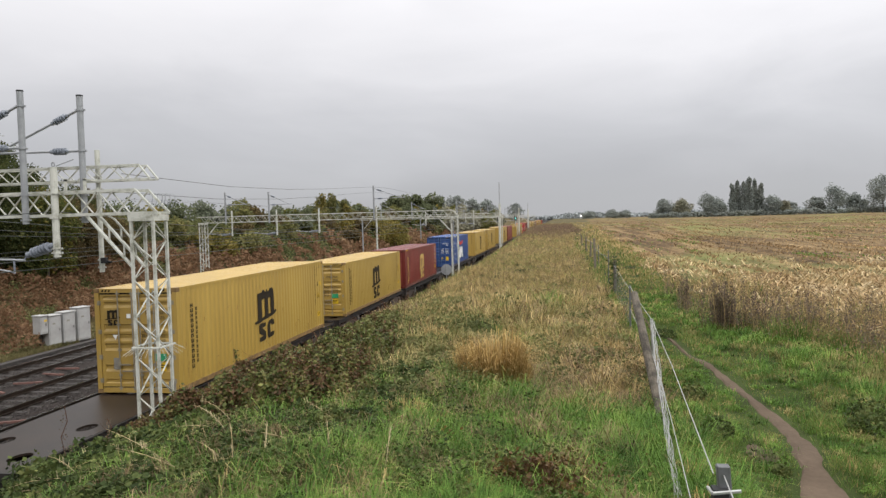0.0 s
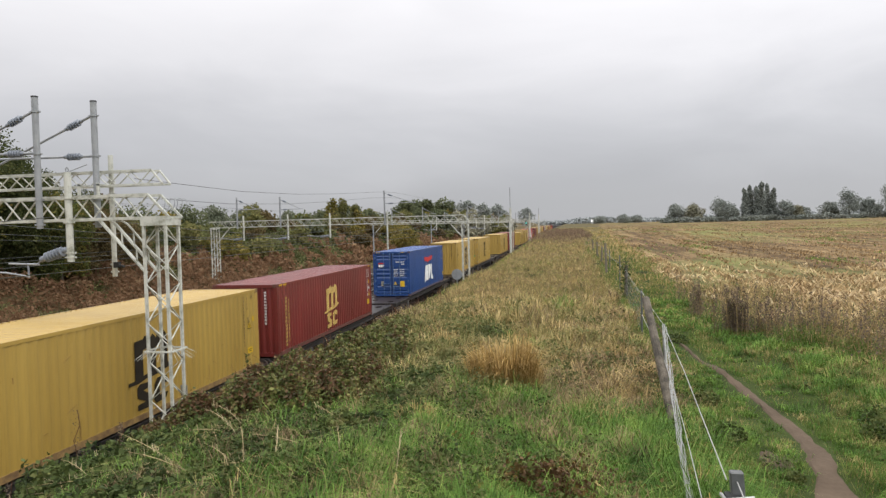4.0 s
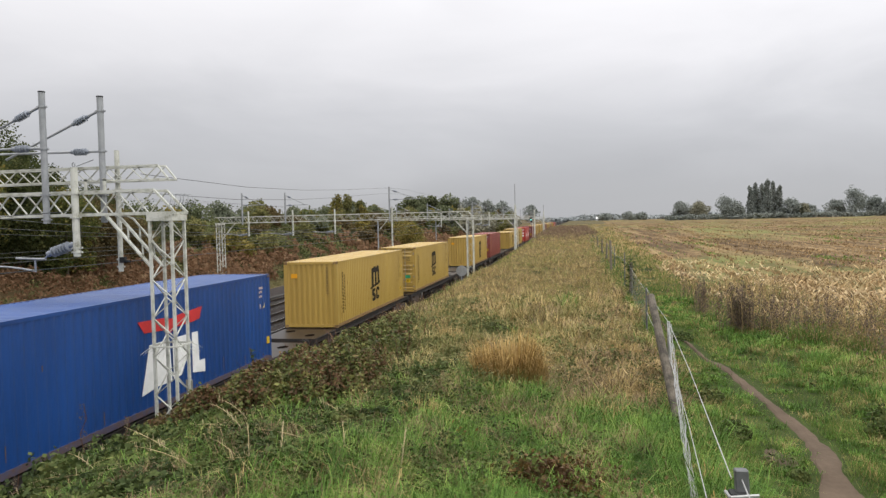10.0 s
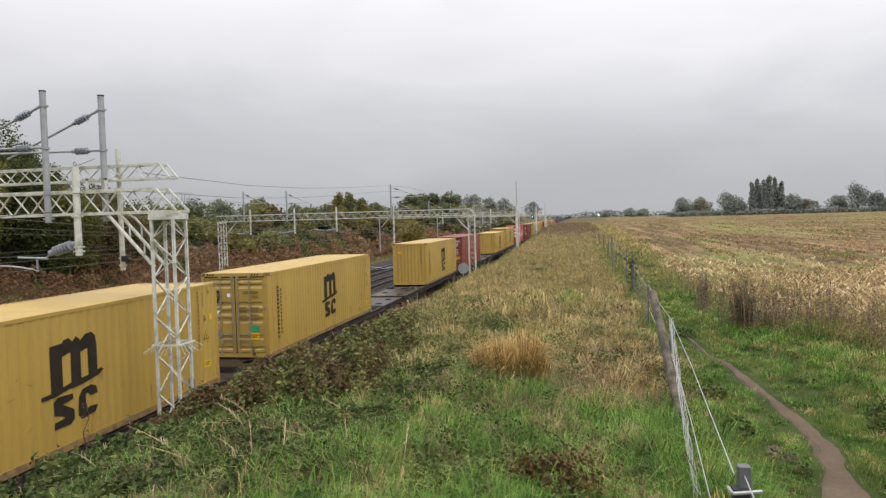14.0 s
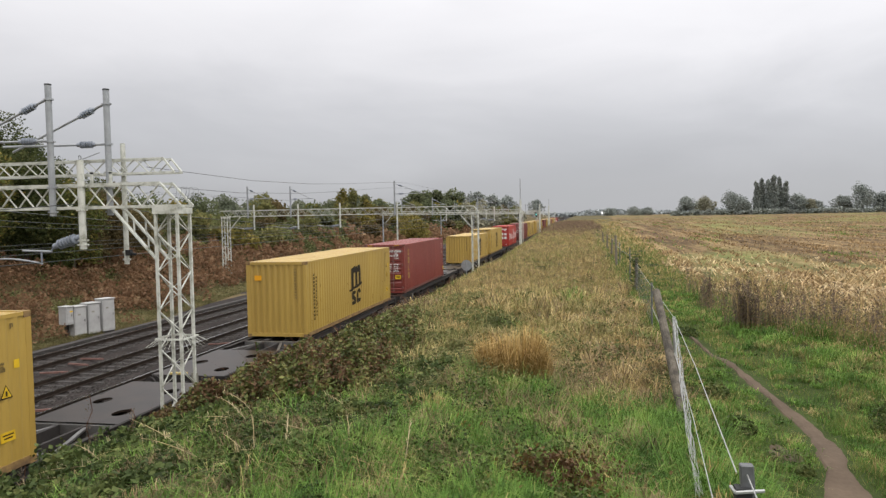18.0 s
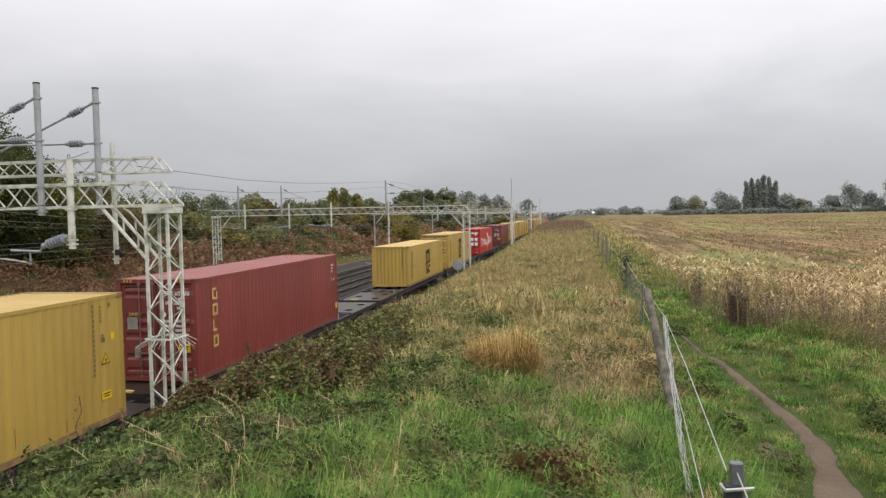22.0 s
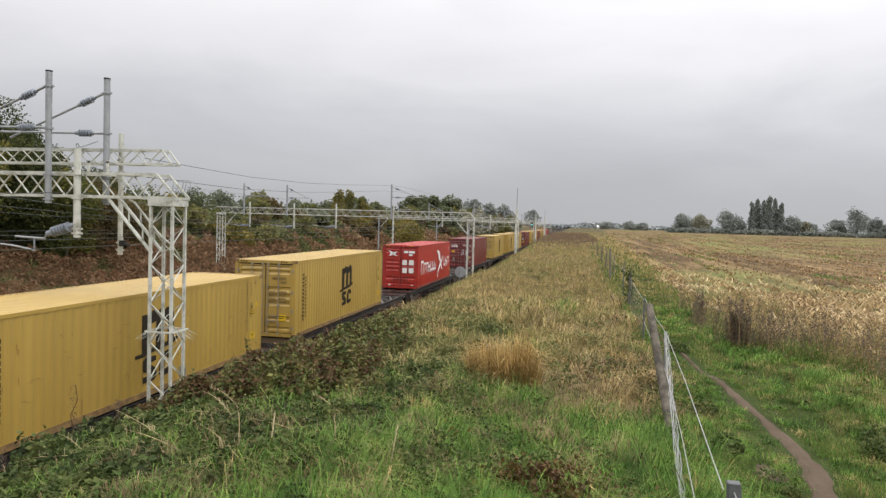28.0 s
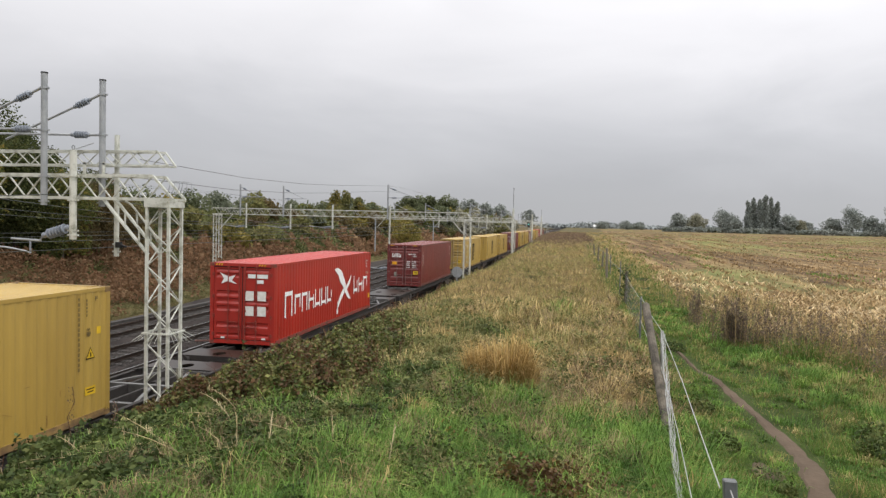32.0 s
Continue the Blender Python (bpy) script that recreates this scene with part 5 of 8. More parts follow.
def tube(ob, a, b, r, name="tube", mat="gantry_grey", label="", collars=()):
    bm = bmesh.new()
    rod(bm, a, b, r, 14)
    t = part(name, bm, MAT[mat], ob, label)
    for f in collars:
        c = Vector(a).lerp(Vector(b), f)
        d = (Vector(b) - Vector(a)).normalized() * 0.03
        bm = bmesh.new()
        rod(bm, c - d * 0.6, c + d * 0.6, r * 1.25, 14)
        box(bm, c.x - r * 1.75, c.x + r * 1.75, c.y - r * 0.3, c.y + r * 0.3, c.z - 0.02, c.z + 0.02)
        part("clamp", bm, MAT[mat], t)
    return t


def cantilever(ob, x, y, ztop, zlow, reach, drop, r=0.028):
    """Stay tube and horizontal tube with insulators, to the side of a post."""
    s = 1 if reach > 0 else -1
    a, b = Vector((x + s * 0.08, y, ztop)), Vector((x + reach, y, ztop - drop))
    d = b - a
    tube(ob, a, a + d * 0.12, r * 1.1, "stay_fitting")
    insulator(ob, a + d * 0.1, a + d * 0.26)
    tube(ob, a + d * 0.25, b, r, "stay_tube")
    a2, b2 = Vector((x + s * 0.08, y, zlow)), Vector((x + reach * 1.1, y, zlow + 0.03))
    e = b2 - a2
    tube(ob, a2, a2 + e * 0.12, r * 1.1, "tube_fitting")
    insulator(ob, a2 + e * 0.1, a2 + e * 0.26)
    tube(ob, a2 + e * 0.25, b2, r, "register_tube")


def near_gantry():
    ob = thing("overhead_line_gantry", "cream lattice steel gantry with braced leg over four tracks", "gantry", "gantries over the tracks")
    leg = lattice_leg(ob, -9.43, -8.90, 14.8, 15.33, 0.0, 5.72, 13)
    lattice_leg(ob, -33.3, -32.8, 14.8, 15.33, -0.3, 5.72, 13, each=False)
    truss(ob, -33.4, -8.8, (14.8, 15.33), 5.9, 6.42, 0.46, lace=0.04)
    # higher beam behind, carried on tubes
    truss(ob, -33.0, -9.5, (15.75, 16.1), 6.72, 7.06, 0.38, 0.045, 0.032, 0.28)
    # knee braces
    for y in (14.84, 15.29):
        bm = bmesh.new()
        bar(bm, (-9.43, y, 4.66), (-10.53, y, 5.86), 0.1, 0.035)
        part("knee_brace", bm, MAT["gantry"], ob)
        bm = bmesh.new()
        bar(bm, (-9.46, y, 5.0), (-10.15, y, 5.78), 0.035)
        bar(bm, (-10.15, y, 5.78), (-10.3, y, 5.86), 0.035)
        bar(bm, (-9.65, y, 4.92), (-9.65, y, 5.2), 0.03)
        bar(bm, (-10.0, y, 5.3), (-10.0, y, 5.62), 0.03)
        part("knee_strut", bm, MAT["gantry"], ob)
    # climbing guard: a collar with splayed spikes
    bm = bmesh.new()
    z = 2.88
    for a, b in (((-9.5, 14.73), (-8.83, 14.73)), ((-8.83, 14.73), (-8.83, 15.4)), ((-8.83, 15.4), (-9.5, 15.4)), ((-9.5, 15.4), (-9.5, 14.73))):
        bar(bm, (*a, z), (*b, z), 0.035)
    guard = part("climbing_guard", bm, MAT["gantry"], leg, "collar with splayed spikes")
    cx, cy = -9.165, 15.065
    for k in range(28):
        t = 2 * math.pi * k / 28
        dx, dy = math.cos(t), math.sin(t)
        f = 0.34 / max(abs(dx), abs(dy))
        p = Vector((cx + dx * f, cy + dy * f, z + 0.03))
        bm = bmesh.new()
        rod(bm, p - Vector((dx, dy, 0)) * 0.05, p + Vector((dx * 0.24, dy * 0.24, -0.2 + 0.05 * math.sin(k * 5))), 0.0038, 5)
        part("spike", bm, MAT["gantry"], guard)
    bm = bmesh.new()
    box(bm, -9.0, -8.84, 15.34, 15.37, 1.75, 2.0)
    part("notice_plate", bm, MAT["grey_plate"], leg)
    # curled deterrent wires at the end of the boom
    for k in range(9):
        x0, y0 = -8.95 + 0.06 * (k % 5), 14.78 + 0.07 * k
        hook = [Vector((x0 + 0.16 * math.sin(a) * (0.5 + 0.1 * (k % 3)), y0, 5.98 + 0.34 * math.sin(a * 0.55))) for a in np.linspace(0, 3.4, 9)]
        bm = bmesh.new()
        bent(bm, hook, 0.007, 5)
        part("curled_wire", bm, MAT["gantry_grey"], ob, "curled deterrent wire")
    # posts on the booms
    for x, y, top in ((-11.98, 14.72, 8.72), (-11.02, 15.45, 8.68)):
        tube(ob, (x, y, 5.72), (x, y, top), 0.072, "post", collars=(0.03, 0.22, 0.57, 0.89))
        bm = bmesh.new()
        rod(bm, (x, y, top), (x, y, top + 0.03), 0.078, 12)
        part("post_cap", bm, MAT["rubber"], ob)
        cantilever(ob, x, y, top - 0.33, top - 1.27, -2.6, 1.05)
    for x, y in ((-18.2, 14.72), (-17.0, 15.45), (-22.5, 14.72), (-26.0, 15.45)):
        tube(ob, (x, y, 5.72), (x, y, 8.6), 0.082, "post", collars=(0.03, 0.22, 0.57, 0.89))
        cantilever(ob, x, y, 8.3, 7.4, -2.6, 1.05)
    tube(ob, (-11.2, 14.68, 4.95), (-11.2, 14.68, 6.98), 0.078, "drop_tube", "gantry", collars=(0.05, 0.1, 0.44, 0.71))
    bm = bmesh.new()
    for k in range(10):
        t0, t1 = k * 0.628, (k + 1) * 0.628
        rod(bm, (-11.2 + 0.035 * math.cos(t0), 14.68, 7.04 + 0.05 * math.sin(t0)), (-11.2 + 0.035 * math.cos(t1), 14.68, 7.04 + 0.05 * math.sin(t1)), 0.014, 5)
    rod(bm, (-11.14, 14.68, 7.0), (-10.85, 14.9, 7.16), 0.015, 5)
    part("lifting_eye", bm, MAT["gantry_grey"], ob)
    tube(ob, (-11.15, 16.2, 4.5), (-11.15, 16.2, 7.5), 0.06, "drop_tube", "gantry", collars=(0.04, 0.1, 0.68, 0.78))
    bm = bmesh.new()
    box(bm, -11.12, -10.98, 16.1, 16.2, 4.72, 4.86)
    rod(bm, (-11.05, 16.15, 4.8), (-10.86, 16.15, 4.74), 0.03, 8)
    part("drop_bracket", bm, MAT["rubber"], ob, "small dark bracket")
    for x in (-15.3, -18.6, -22.0):
        tube(ob, (x, 14.68, 4.95), (x, 14.68, 6.98), 0.085, "drop_tube", "gantry", collars=(0.05, 0.44, 0.71))
    # registration arms over the wires
    for x in (-11.2, -15.3, -18.6):
        insulator(ob, (x - 0.1, 14.68, 5.22), (x - 0.74, 14.68, 5.02), 0.105, 6)
        tube(ob, (x - 0.74, 14.68, 5.02), (x - 0.86, 14.68, 4.9), 0.02, "arm_link", "insulator")
        tube(ob, (x - 0.82, 14.68, 4.9), (x - 1.6, 14.68, 4.93), 0.026, "register_arm", "gantry_grey")
        tube(ob, (x - 1.1, 14.68, 4.9), (x - 1.1, 14.68, 4.6), 0.022, "drop_bracket", "insulator")
        bm = bmesh.new()
        bent(bm, [(x - 1.08 - 1.7 * f, 14.68 - 0.18 * f, 4.62 + 0.16 * math.sin(2.6 * f) - 0.06 * f) for f in np.linspace(0, 1, 10)], 0.022, 8)
        part("steady_arm", bm, MAT["gantry_grey"], ob, "curved steady arm")
    for x in (-20.0, -27.0):
        bm = bmesh.new()
        box(bm, x - 0.06, x + 0.06, 15.2, 16.2, 6.42, 6.74)
        part("beam_stool", bm, MAT["gantry"], ob)
    bm = bmesh.new()
    for x in (-11.4, -10.9):
        box(bm, x - 0.025, x + 0.025, 15.3, 15.36, 6.42, 6.76)
        box(bm, x - 0.025, x + 0.025, 15.3, 15.8, 6.70, 6.74)
    part("beam_stool", bm, MAT["gantry"], ob)


def far_gantry(y, x_left, posts, drops, each, masts=()):
    ob = thing("overhead_line_gantry", "grey-white lattice gantry spanning the four tracks", "gantry", "gantries over the tracks")
    lattice_leg(ob, -9.35, -8.8, y, y + 0.55, -0.1, 5.7, 12, 0.07, 0.035, each)
    if each:
        lattice_leg(ob, x_left, x_left + 0.55, y, y + 0.55, -0.3, 5.7, 12, 0.07, 0.035, each)
    else:
        tube(ob, (x_left + 0.27, y + 0.27, -0.4), (x_left + 0.27, y + 0.27, 5.85), 0.11, "far_leg", "gantry_grey")
    truss(ob, x_left - 0.1, -8.7, (y, y + 0.55), 5.85, 6.4, 0.42, 0.07, 0.04, 0.5, each)
    for sx, x in ((-1, -9.35), (1, x_left + 0.55)):
        bm = bmesh.new()
        bar(bm, (x, y + 0.27, 4.5), (x + sx * 1.2, y + 0.27, 5.82), 0.09)
        part("knee_brace", bm, MAT["gantry"], ob)
    for x, top, reach in posts:
        tube(ob, (x, y - 0.1, 5.7), (x, y - 0.1, top), 0.075, "post", "gantry_grey", collars=(0.05, 0.24))
        cantilever(ob, x, y - 0.1, top - 0.25, top - 1.15, reach, 0.9, 0.03)
    for x, low in drops:
        tube(ob, (x, y - 0.1, low), (x, y - 0.1, 6.9), 0.075, "drop_tube", "gantry", collars=(0.1, 0.5))
        insulator(ob, (x - 0.1, y - 0.1, low + 0.2), (x - 0.9, y - 0.1, low + 0.1), 0.1, 5)
        tube(ob, (x - 0.9, y - 0.1, low + 0.1), (x - 2.2, y - 0.1, low + 0.25), 0.03, "register_arm")
    return ob


def standing_mast(x, y, top, r, label, tip=0.0):
    ob = thing("overhead_line_mast", label, "mast", "masts beside the tracks")
    tube(ob, (x, y, -0.3), (x, y, top), r, "post", "gantry")
    if tip:
        tube(ob, (x, y, top), (x, y, tip), r * 0.35, "finial", "gantry_grey")
    bm = bmesh.new()
    box(bm, x - r * 2, x + r * 2, y - r * 2, y + r * 2, -0.35, -0.1)
    part("base_plate", bm, MAT["sleeper"], ob)
    return ob


def wire_line(bm, pts, r):
    """One continuous square-section wire through the points, which run along y."""
    rings = [[bm.verts.new((x + r * dx, y, z + r * dz)) for dx, dz in ((1, 0), (0, 1), (-1, 0), (0, -1))] for x, y, z in pts]
    for a, b in zip(rings, rings[1:]):
        for k in range(4):
            bm.faces.new((a[k], a[(k + 1) % 4], b[(k + 1) % 4], b[k]))


def build_wires():
    spans = (-35, 15, 62.6, 112, 161, 212, 263, 320)
    for tx in TRACKS:
        ob = thing("overhead_wire", "dark catenary and contact wires strung above the track", "wire", "wires above the tracks")
        bm = bmesh.new()
        wire_line(bm, [(tx + (0.15 if k % 2 else -0.15), y, 4.72) for k, y in enumerate(spans)], 0.008)
        part("contact_wire", bm, MAT["wire"], ob)
        bm = bmesh.new()
        wire_line(bm, [(tx, lerp(a, b, f), 6.0 - 0.9 * 4 * f * (1 - f)) for a, b in zip(spans, spans[1:]) for f in np.linspace(0, 0.9, 9)], 0.009)
        part("catenary_wire", bm, MAT["wire"], ob)
        bm = bmesh.new()
        for a, b in zip(spans, spans[1:]):
            for f in np.linspace(0.1, 0.9, 6):
                rod(bm, (tx, lerp(a, b, f), 4.72), (tx, lerp(a, b, f), 6.0 - 3.6 * f * (1 - f)), 0.005, 4)
        tagged(part("dropper", bm, MAT["wire"], ob), kind="stuff")
    for x, z in ((-10.0, 6.75), (-10.4, 6.35), (-30.0, 7.9), (-27.0, 7.6)):
        ob = thing("feeder_wire", "thin dark feeder wire strung between gantry posts", "wire", "wires above the tracks")
        bm = bmesh.new()
        wire_line(bm, [(x - 5.0 * (min(lerp(a, b, f), 62) - 15) / 50, lerp(a, b, f), z + 0.1 + 1.6 * smooth(15, 62, lerp(a, b, f)) * (z < 7) - 0.8 * f * (1 - f)) for a, b in zip(spans, spans[1:]) if z > 7 or a > 0 for f in np.linspace(0.01, 0.9, 7)], 0.007)
        part("wire", bm, MAT["wire"], ob)


def lineside():
    # relay cabinets
    d = Vector((0.6, 2.55)).normalized()
    ang = math.degrees(math.atan2(d.y, d.x))
    for k, (off, w, h, z0) in enumerate(((-0.02, 0.42, 0.95, 0.35), (0.42, 0.72, 1.55, -0.3), (1.22, 0.72, 1.62, -0.3), (2.06, 0.78, 1.75, -0.3))):
        cx, cy = -25.75 + d.x * off * 1.05, 32.0 + d.y * off * 1.05
        tag = "small grey equipment box on a short stand" if k == 0 else "grey steel relay cabinet with a closed door"
        ob = thing("relay_cabinet", tag, "cabinet", "cabinets beside the track", pose(cx, cy, z0, 0, 0, ang))
        bm = bmesh.new()
        box(bm, -0.0, w, -0.28, 0.28, 0.06, h)
        part("body", bm, MAT["cabinet"], ob, bevel=0.015)
        bm = bmesh.new()
        box(bm, -0.03, w + 0.03, -0.33, 0.31, h, h + 0.05)
        part("lid", bm, MAT["cabinet"], ob, bevel=0.01)
        bm = bmesh.new()
        box(bm, 0.05, w - 0.05, -0.3, -0.275, 0.14, h - 0.08)
        door = part("door", bm, MAT["cabinet"], ob, bevel=0.008)
        bm = bmesh.new()
        box(bm, w - 0.16, w - 0.1, -0.33, -0.3, h * 0.5, h * 0.5 + 0.12)
        part("handle", bm, MAT["steel"], door)
        bm = bmesh.new()
        box(bm, 0.02 if k else 0.3, w - 0.02, -0.25 if k else 0.1, 0.25, -0.3 if k else -0.65, 0.06)
        part("plinth", bm, MAT["sleeper"], ob)
        bm = bmesh.new()
        box(bm, 0.2, 0.36, -0.304, -0.3, h * 0.72, h * 0.72 + 0.08)
        part("label_plate", bm, MAT["sticker_yellow"] if k == 0 else MAT["grey_plate"], door)
    # round sign seen from behind
    ob = thing("round_trackside_sign", "grey round sign seen from behind on a thin post", "sign", at=pose(-8.3, 52.4, 0))
    bm = bmesh.new()
    rod(bm, (0, 0, 1.9), (0, 0.02, 1.9), 0.4, 28)
    for v in bm.verts:
        v.co = Vector((v.co.x, v.co.y, v.co.z))
    part("disc", bm, MAT["gantry_grey"], ob)
    bm = bmesh.new()
    rod(bm, (0, -0.03, -0.1), (0, -0.03, 2.25), 0.035, 8)
    part("post", bm, MAT["gantry_grey"], ob)
    bm = bmesh.new()
    box(bm, -0.3, 0.3, -0.015, -0.002, 1.78, 1.82)
    box(bm, -0.3, 0.3, -0.015, -0.002, 2.0, 2.04)
    part("back_rail", bm, MAT["gantry_grey"], ob)
    # signals far along the line
    for x, y, z, c in ((-14.2, 171, 5.4, "red"), (-10.6, 176, 5.5, "green")):
        ob = thing("signal_post", "distant railway signal with a lit %s lamp" % c, "signal", at=pose(x, y, 0))
        bm = bmesh.new()
        rod(bm, (0, 0, -0.3), (0, 0, z), 0.08, 8)
        part("post", bm, MAT["gantry_grey"], ob)
        bm = bmesh.new()
        box(bm, -0.35, 0.35, -0.1, 0.15, z - 0.7, z + 0.6)
        head = part("signal_head", bm, MAT["rubber"], ob)
        bm = bmesh.new()
        rod(bm, (0, -0.13, z), (0, -0.2, z), 0.13, 12)
        part("lamp", bm, MAT["lamp_" + c], head)
    # cable trough lids and scattered litter on the ballast
    bm = bmesh.new()
    box(bm, -24.3, -23.95, -20, 160, -0.32, -0.2)
    tagged(part("cable_trough", bm, MAT["sleeper"], None), "grey concrete cable trough beside the track", "cable trough")
    rng = random.Random(3)
    for x, y in ((-19.9, 25.5), (-19.8, 24.0), (-20.1, 26.6), (-16.4, 30.5), (-16.3, 19.0), (-19.9, 22.6)):
        ob = thing("sleeper_timber", "rust-orange timber offcut lying on the ballast", "timber", "offcuts on the ballast", pose(x, y, -0.16, 0, 0, rng.uniform(-30, 60)))
        bm = bmesh.new()
        box(bm, -0.5, 0.5, -0.05, 0.05, 0, 0.06)
        part("offcut", bm, MAT["rust_timber"], ob)


near_gantry()
far_gantry(62.3, -32.9, ((-30.2, 8.6, 2.0), (-26.0, 8.5, 2.0), (-16.2, 8.75, 2.6)), ((-21.3, 4.7), (-29.6, 4.6), (-25.3, 4.6), (-16.0, 1.2)), True)
for k, y in enumerate((112.0, 161.0, 212.0, 263.0)):
    far_gantry(y, -31.5, ((-28.0, 8.5, 2.0), (-23.0, 8.5, 2.0), (-15.8, 8.6, 2.4)), ((-20.8, 4.7), (-13.2, 4.7)), False)
standing_mast(-8.45, 103.5, 7.7, 0.16, "tall white mast with a slender grey tip", 10.7)
standing_mast(-8.3, 150.0, 7.6, 0.14, "white mast standing beside the track")
standing_mast(-8.4, 196.0, 7.8, 0.15, "tall white mast with a slender grey tip", 9.5)
build_wires()
lineside()

# ---- plants ----
def wave(x, y, s=1.0, k=0):
    """Smooth pseudo-noise in about -1..1."""
    x, y = x * s + 3.7 * k, y * s - 2.1 * k
    return (np.sin(1.1 * x + 1.7 * np.sin(0.6 * y + k)) * np.cos(0.9 * y + 1.3 * np.sin(0.7 * x)) + 0.6 * np.sin(2.3 * x + 0.5 * k) * np.sin(2.7 * y + 1.0) + 0.4 * np.sin(5.1 * x + 2 * y)) / 1.6


def blades(rng, x, y, z, h, w, lean, up=1.0, out=None, arch=0.0, lo=0.3):
    """Five-cornered grass blades, one island each."""
    n = len(x)
    a = rng.uniform(0, 2 * np.pi, n)
    b = rng.uniform(0, 2 * np.pi, n) if out is None else out + rng.normal(0, 0.5, n)
    l = lean * h * (lo + (1 - lo) * rng.random(n))
    wx, wy = np.cos(a) * w / 2, np.sin(a) * w / 2
    lx, ly = np.cos(b) * l, np.sin(b) * l
    hz = np.sqrt(np.maximum(h * h - l * l * 0.7, (0.16 * h) ** 2)) * up
    P = np.empty((n, 5, 3))
    mf, tf = 0.62 + 0.2 * arch, 0.94 - 0.28 * arch
    for k, (sw, f, g) in enumerate(((-1, 0, 0), (1, 0, 0), (0.85, mf, 0.36), (0, tf, 1), (-0.85, mf, 0.36))):
        P[:, k, 0], P[:, k, 1], P[:, k, 2] = x + sw * wx + g * lx, y + sw * wy + g * ly, z + f * hz
    P[:, :2, 2] -= 0.03
    return P


def leaves(rng, x, y, z, s, droop=0.5):
    """Pointed leaves of size s, turned every way but mostly facing the sky."""
    n = len(x)
    d = rng.normal(size=(n, 3))
    d[:, 2] *= droop
    d /= np.linalg.norm(d, axis=1)[:, None]
    e = rng.normal(size=(n, 3))
    e -= d * (e * d).sum(1)[:, None]
    e /= np.linalg.norm(e, axis=1)[:, None]
    c = np.stack([x, y, z], -1)
    s = np.asarray(s)[:, None]
    return np.stack([c - d * s * 0.5, c - d * s * 0.02 + e * s * 0.36, c + d * s * 0.55, c + d * s * 0.05 - e * s * 0.36], 1)


def stuff(name, V, mats, label, category, idx=None):
    return tagged(new(name, quads(name, V, mats, idx)), label, category, kind="stuff")


def log_y(rng, n, a, b):
    return a * (b / a) ** rng.random(n)


PATHLINE = ((2.2, 5.0), (2.4, 6.3), (2.5, 7.2), (2.64, 8.0), (2.8, 8.95), (2.87, 10.2), (2.79, 11.5), (2.67, 12.9), (2.52, 15.0), (2.3, 16.5), (2.2, 17.5), (2.15, 20.0))


def path_x(y):
    return np.interp(y, [p[1] for p in PATHLINE], [p[0] for p in PATHLINE]) + 0.02 * np.sin(2.1 * y)


def path_half(y):
    return np.interp(y, [5, 7.3, 7.6, 7.9, 8.3, 8.95, 10.4, 11.4, 12.9, 15, 16.5, 20], [0.32, 0.34, 0.32, 0.21, 0.15, 0.15, 0.14, 0.125, 0.105, 0.075, 0.05, 0.0]) * (1 + 0.16 * np.sin(3.7 * y) + 0.06 * np.sin(9 * y))


def build_path():
    ys = np.arange(4.0, 20.0, 0.08)
    cols = np.linspace(-1.0, 1.0, 7)
    X = path_x(ys)[:, None] + path_half(ys)[:, None] * cols[None] + 0.03 * wave(ys[:, None] * 1.0, cols[None] * 3 + ys[:, None], 2.0)
    Y = np.repeat(ys[:, None], 7, 1)
    Z = ground_z(X, Y) + np.interp(Y, [10, 13], [0.016, 0.028]) * (1 - 1.9 * np.abs(cols[None]) ** 3)
    V = np.stack([X, Y, Z], -1).reshape(-1, 3)
    I = np.arange(V.shape[0]).reshape(len(ys), 7)
    F = np.stack([I[:-1, :-1], I[:-1, 1:], I[1:, 1:], I[1:, :-1]], -1).reshape(-1, 4)
    tagged(new("footpath", mesh_from("footpath", V.tolist(), F.tolist(), [MAT["path"]])), "narrow trodden earth footpath through the grass", "path", kind="structure")
    for cx, cy, a, b in ((2.22, 8.55, 0.17, 0.3), (1.95, 6.5, 0.25, 0.45)):
        bm = bmesh.new()
        c = bm.verts.new((cx, cy, float(ground_z(cx, cy)) + 0.014))
        ring = []
        for k in range(18):
            t = 2 * math.pi * k / 18
            r = 1 + 0.25 * math.sin(3 * t + cx) + 0.15 * math.sin(5 * t)
            x, y = cx + a * r * math.cos(t), cy + b * r * math.sin(t)
            ring.append(bm.verts.new((x, y, float(ground_z(x, y)) + 0.01)))
        for k in range(18):
            bm.faces.new((c, ring[k], ring[(k + 1) % 18]))
        tagged(part("bare_patch", bm, MAT["path"], None), "bare worn earth patch beside the footpath", "bare ground", kind="structure")


def right_of_thicket(y):
    return np.interp(y, [10, 10.7, 13, 15, 18.7, 24, 32], [-4.2, -3.6, -3.4, -3.5, -4.3, -5.2, -6.5])


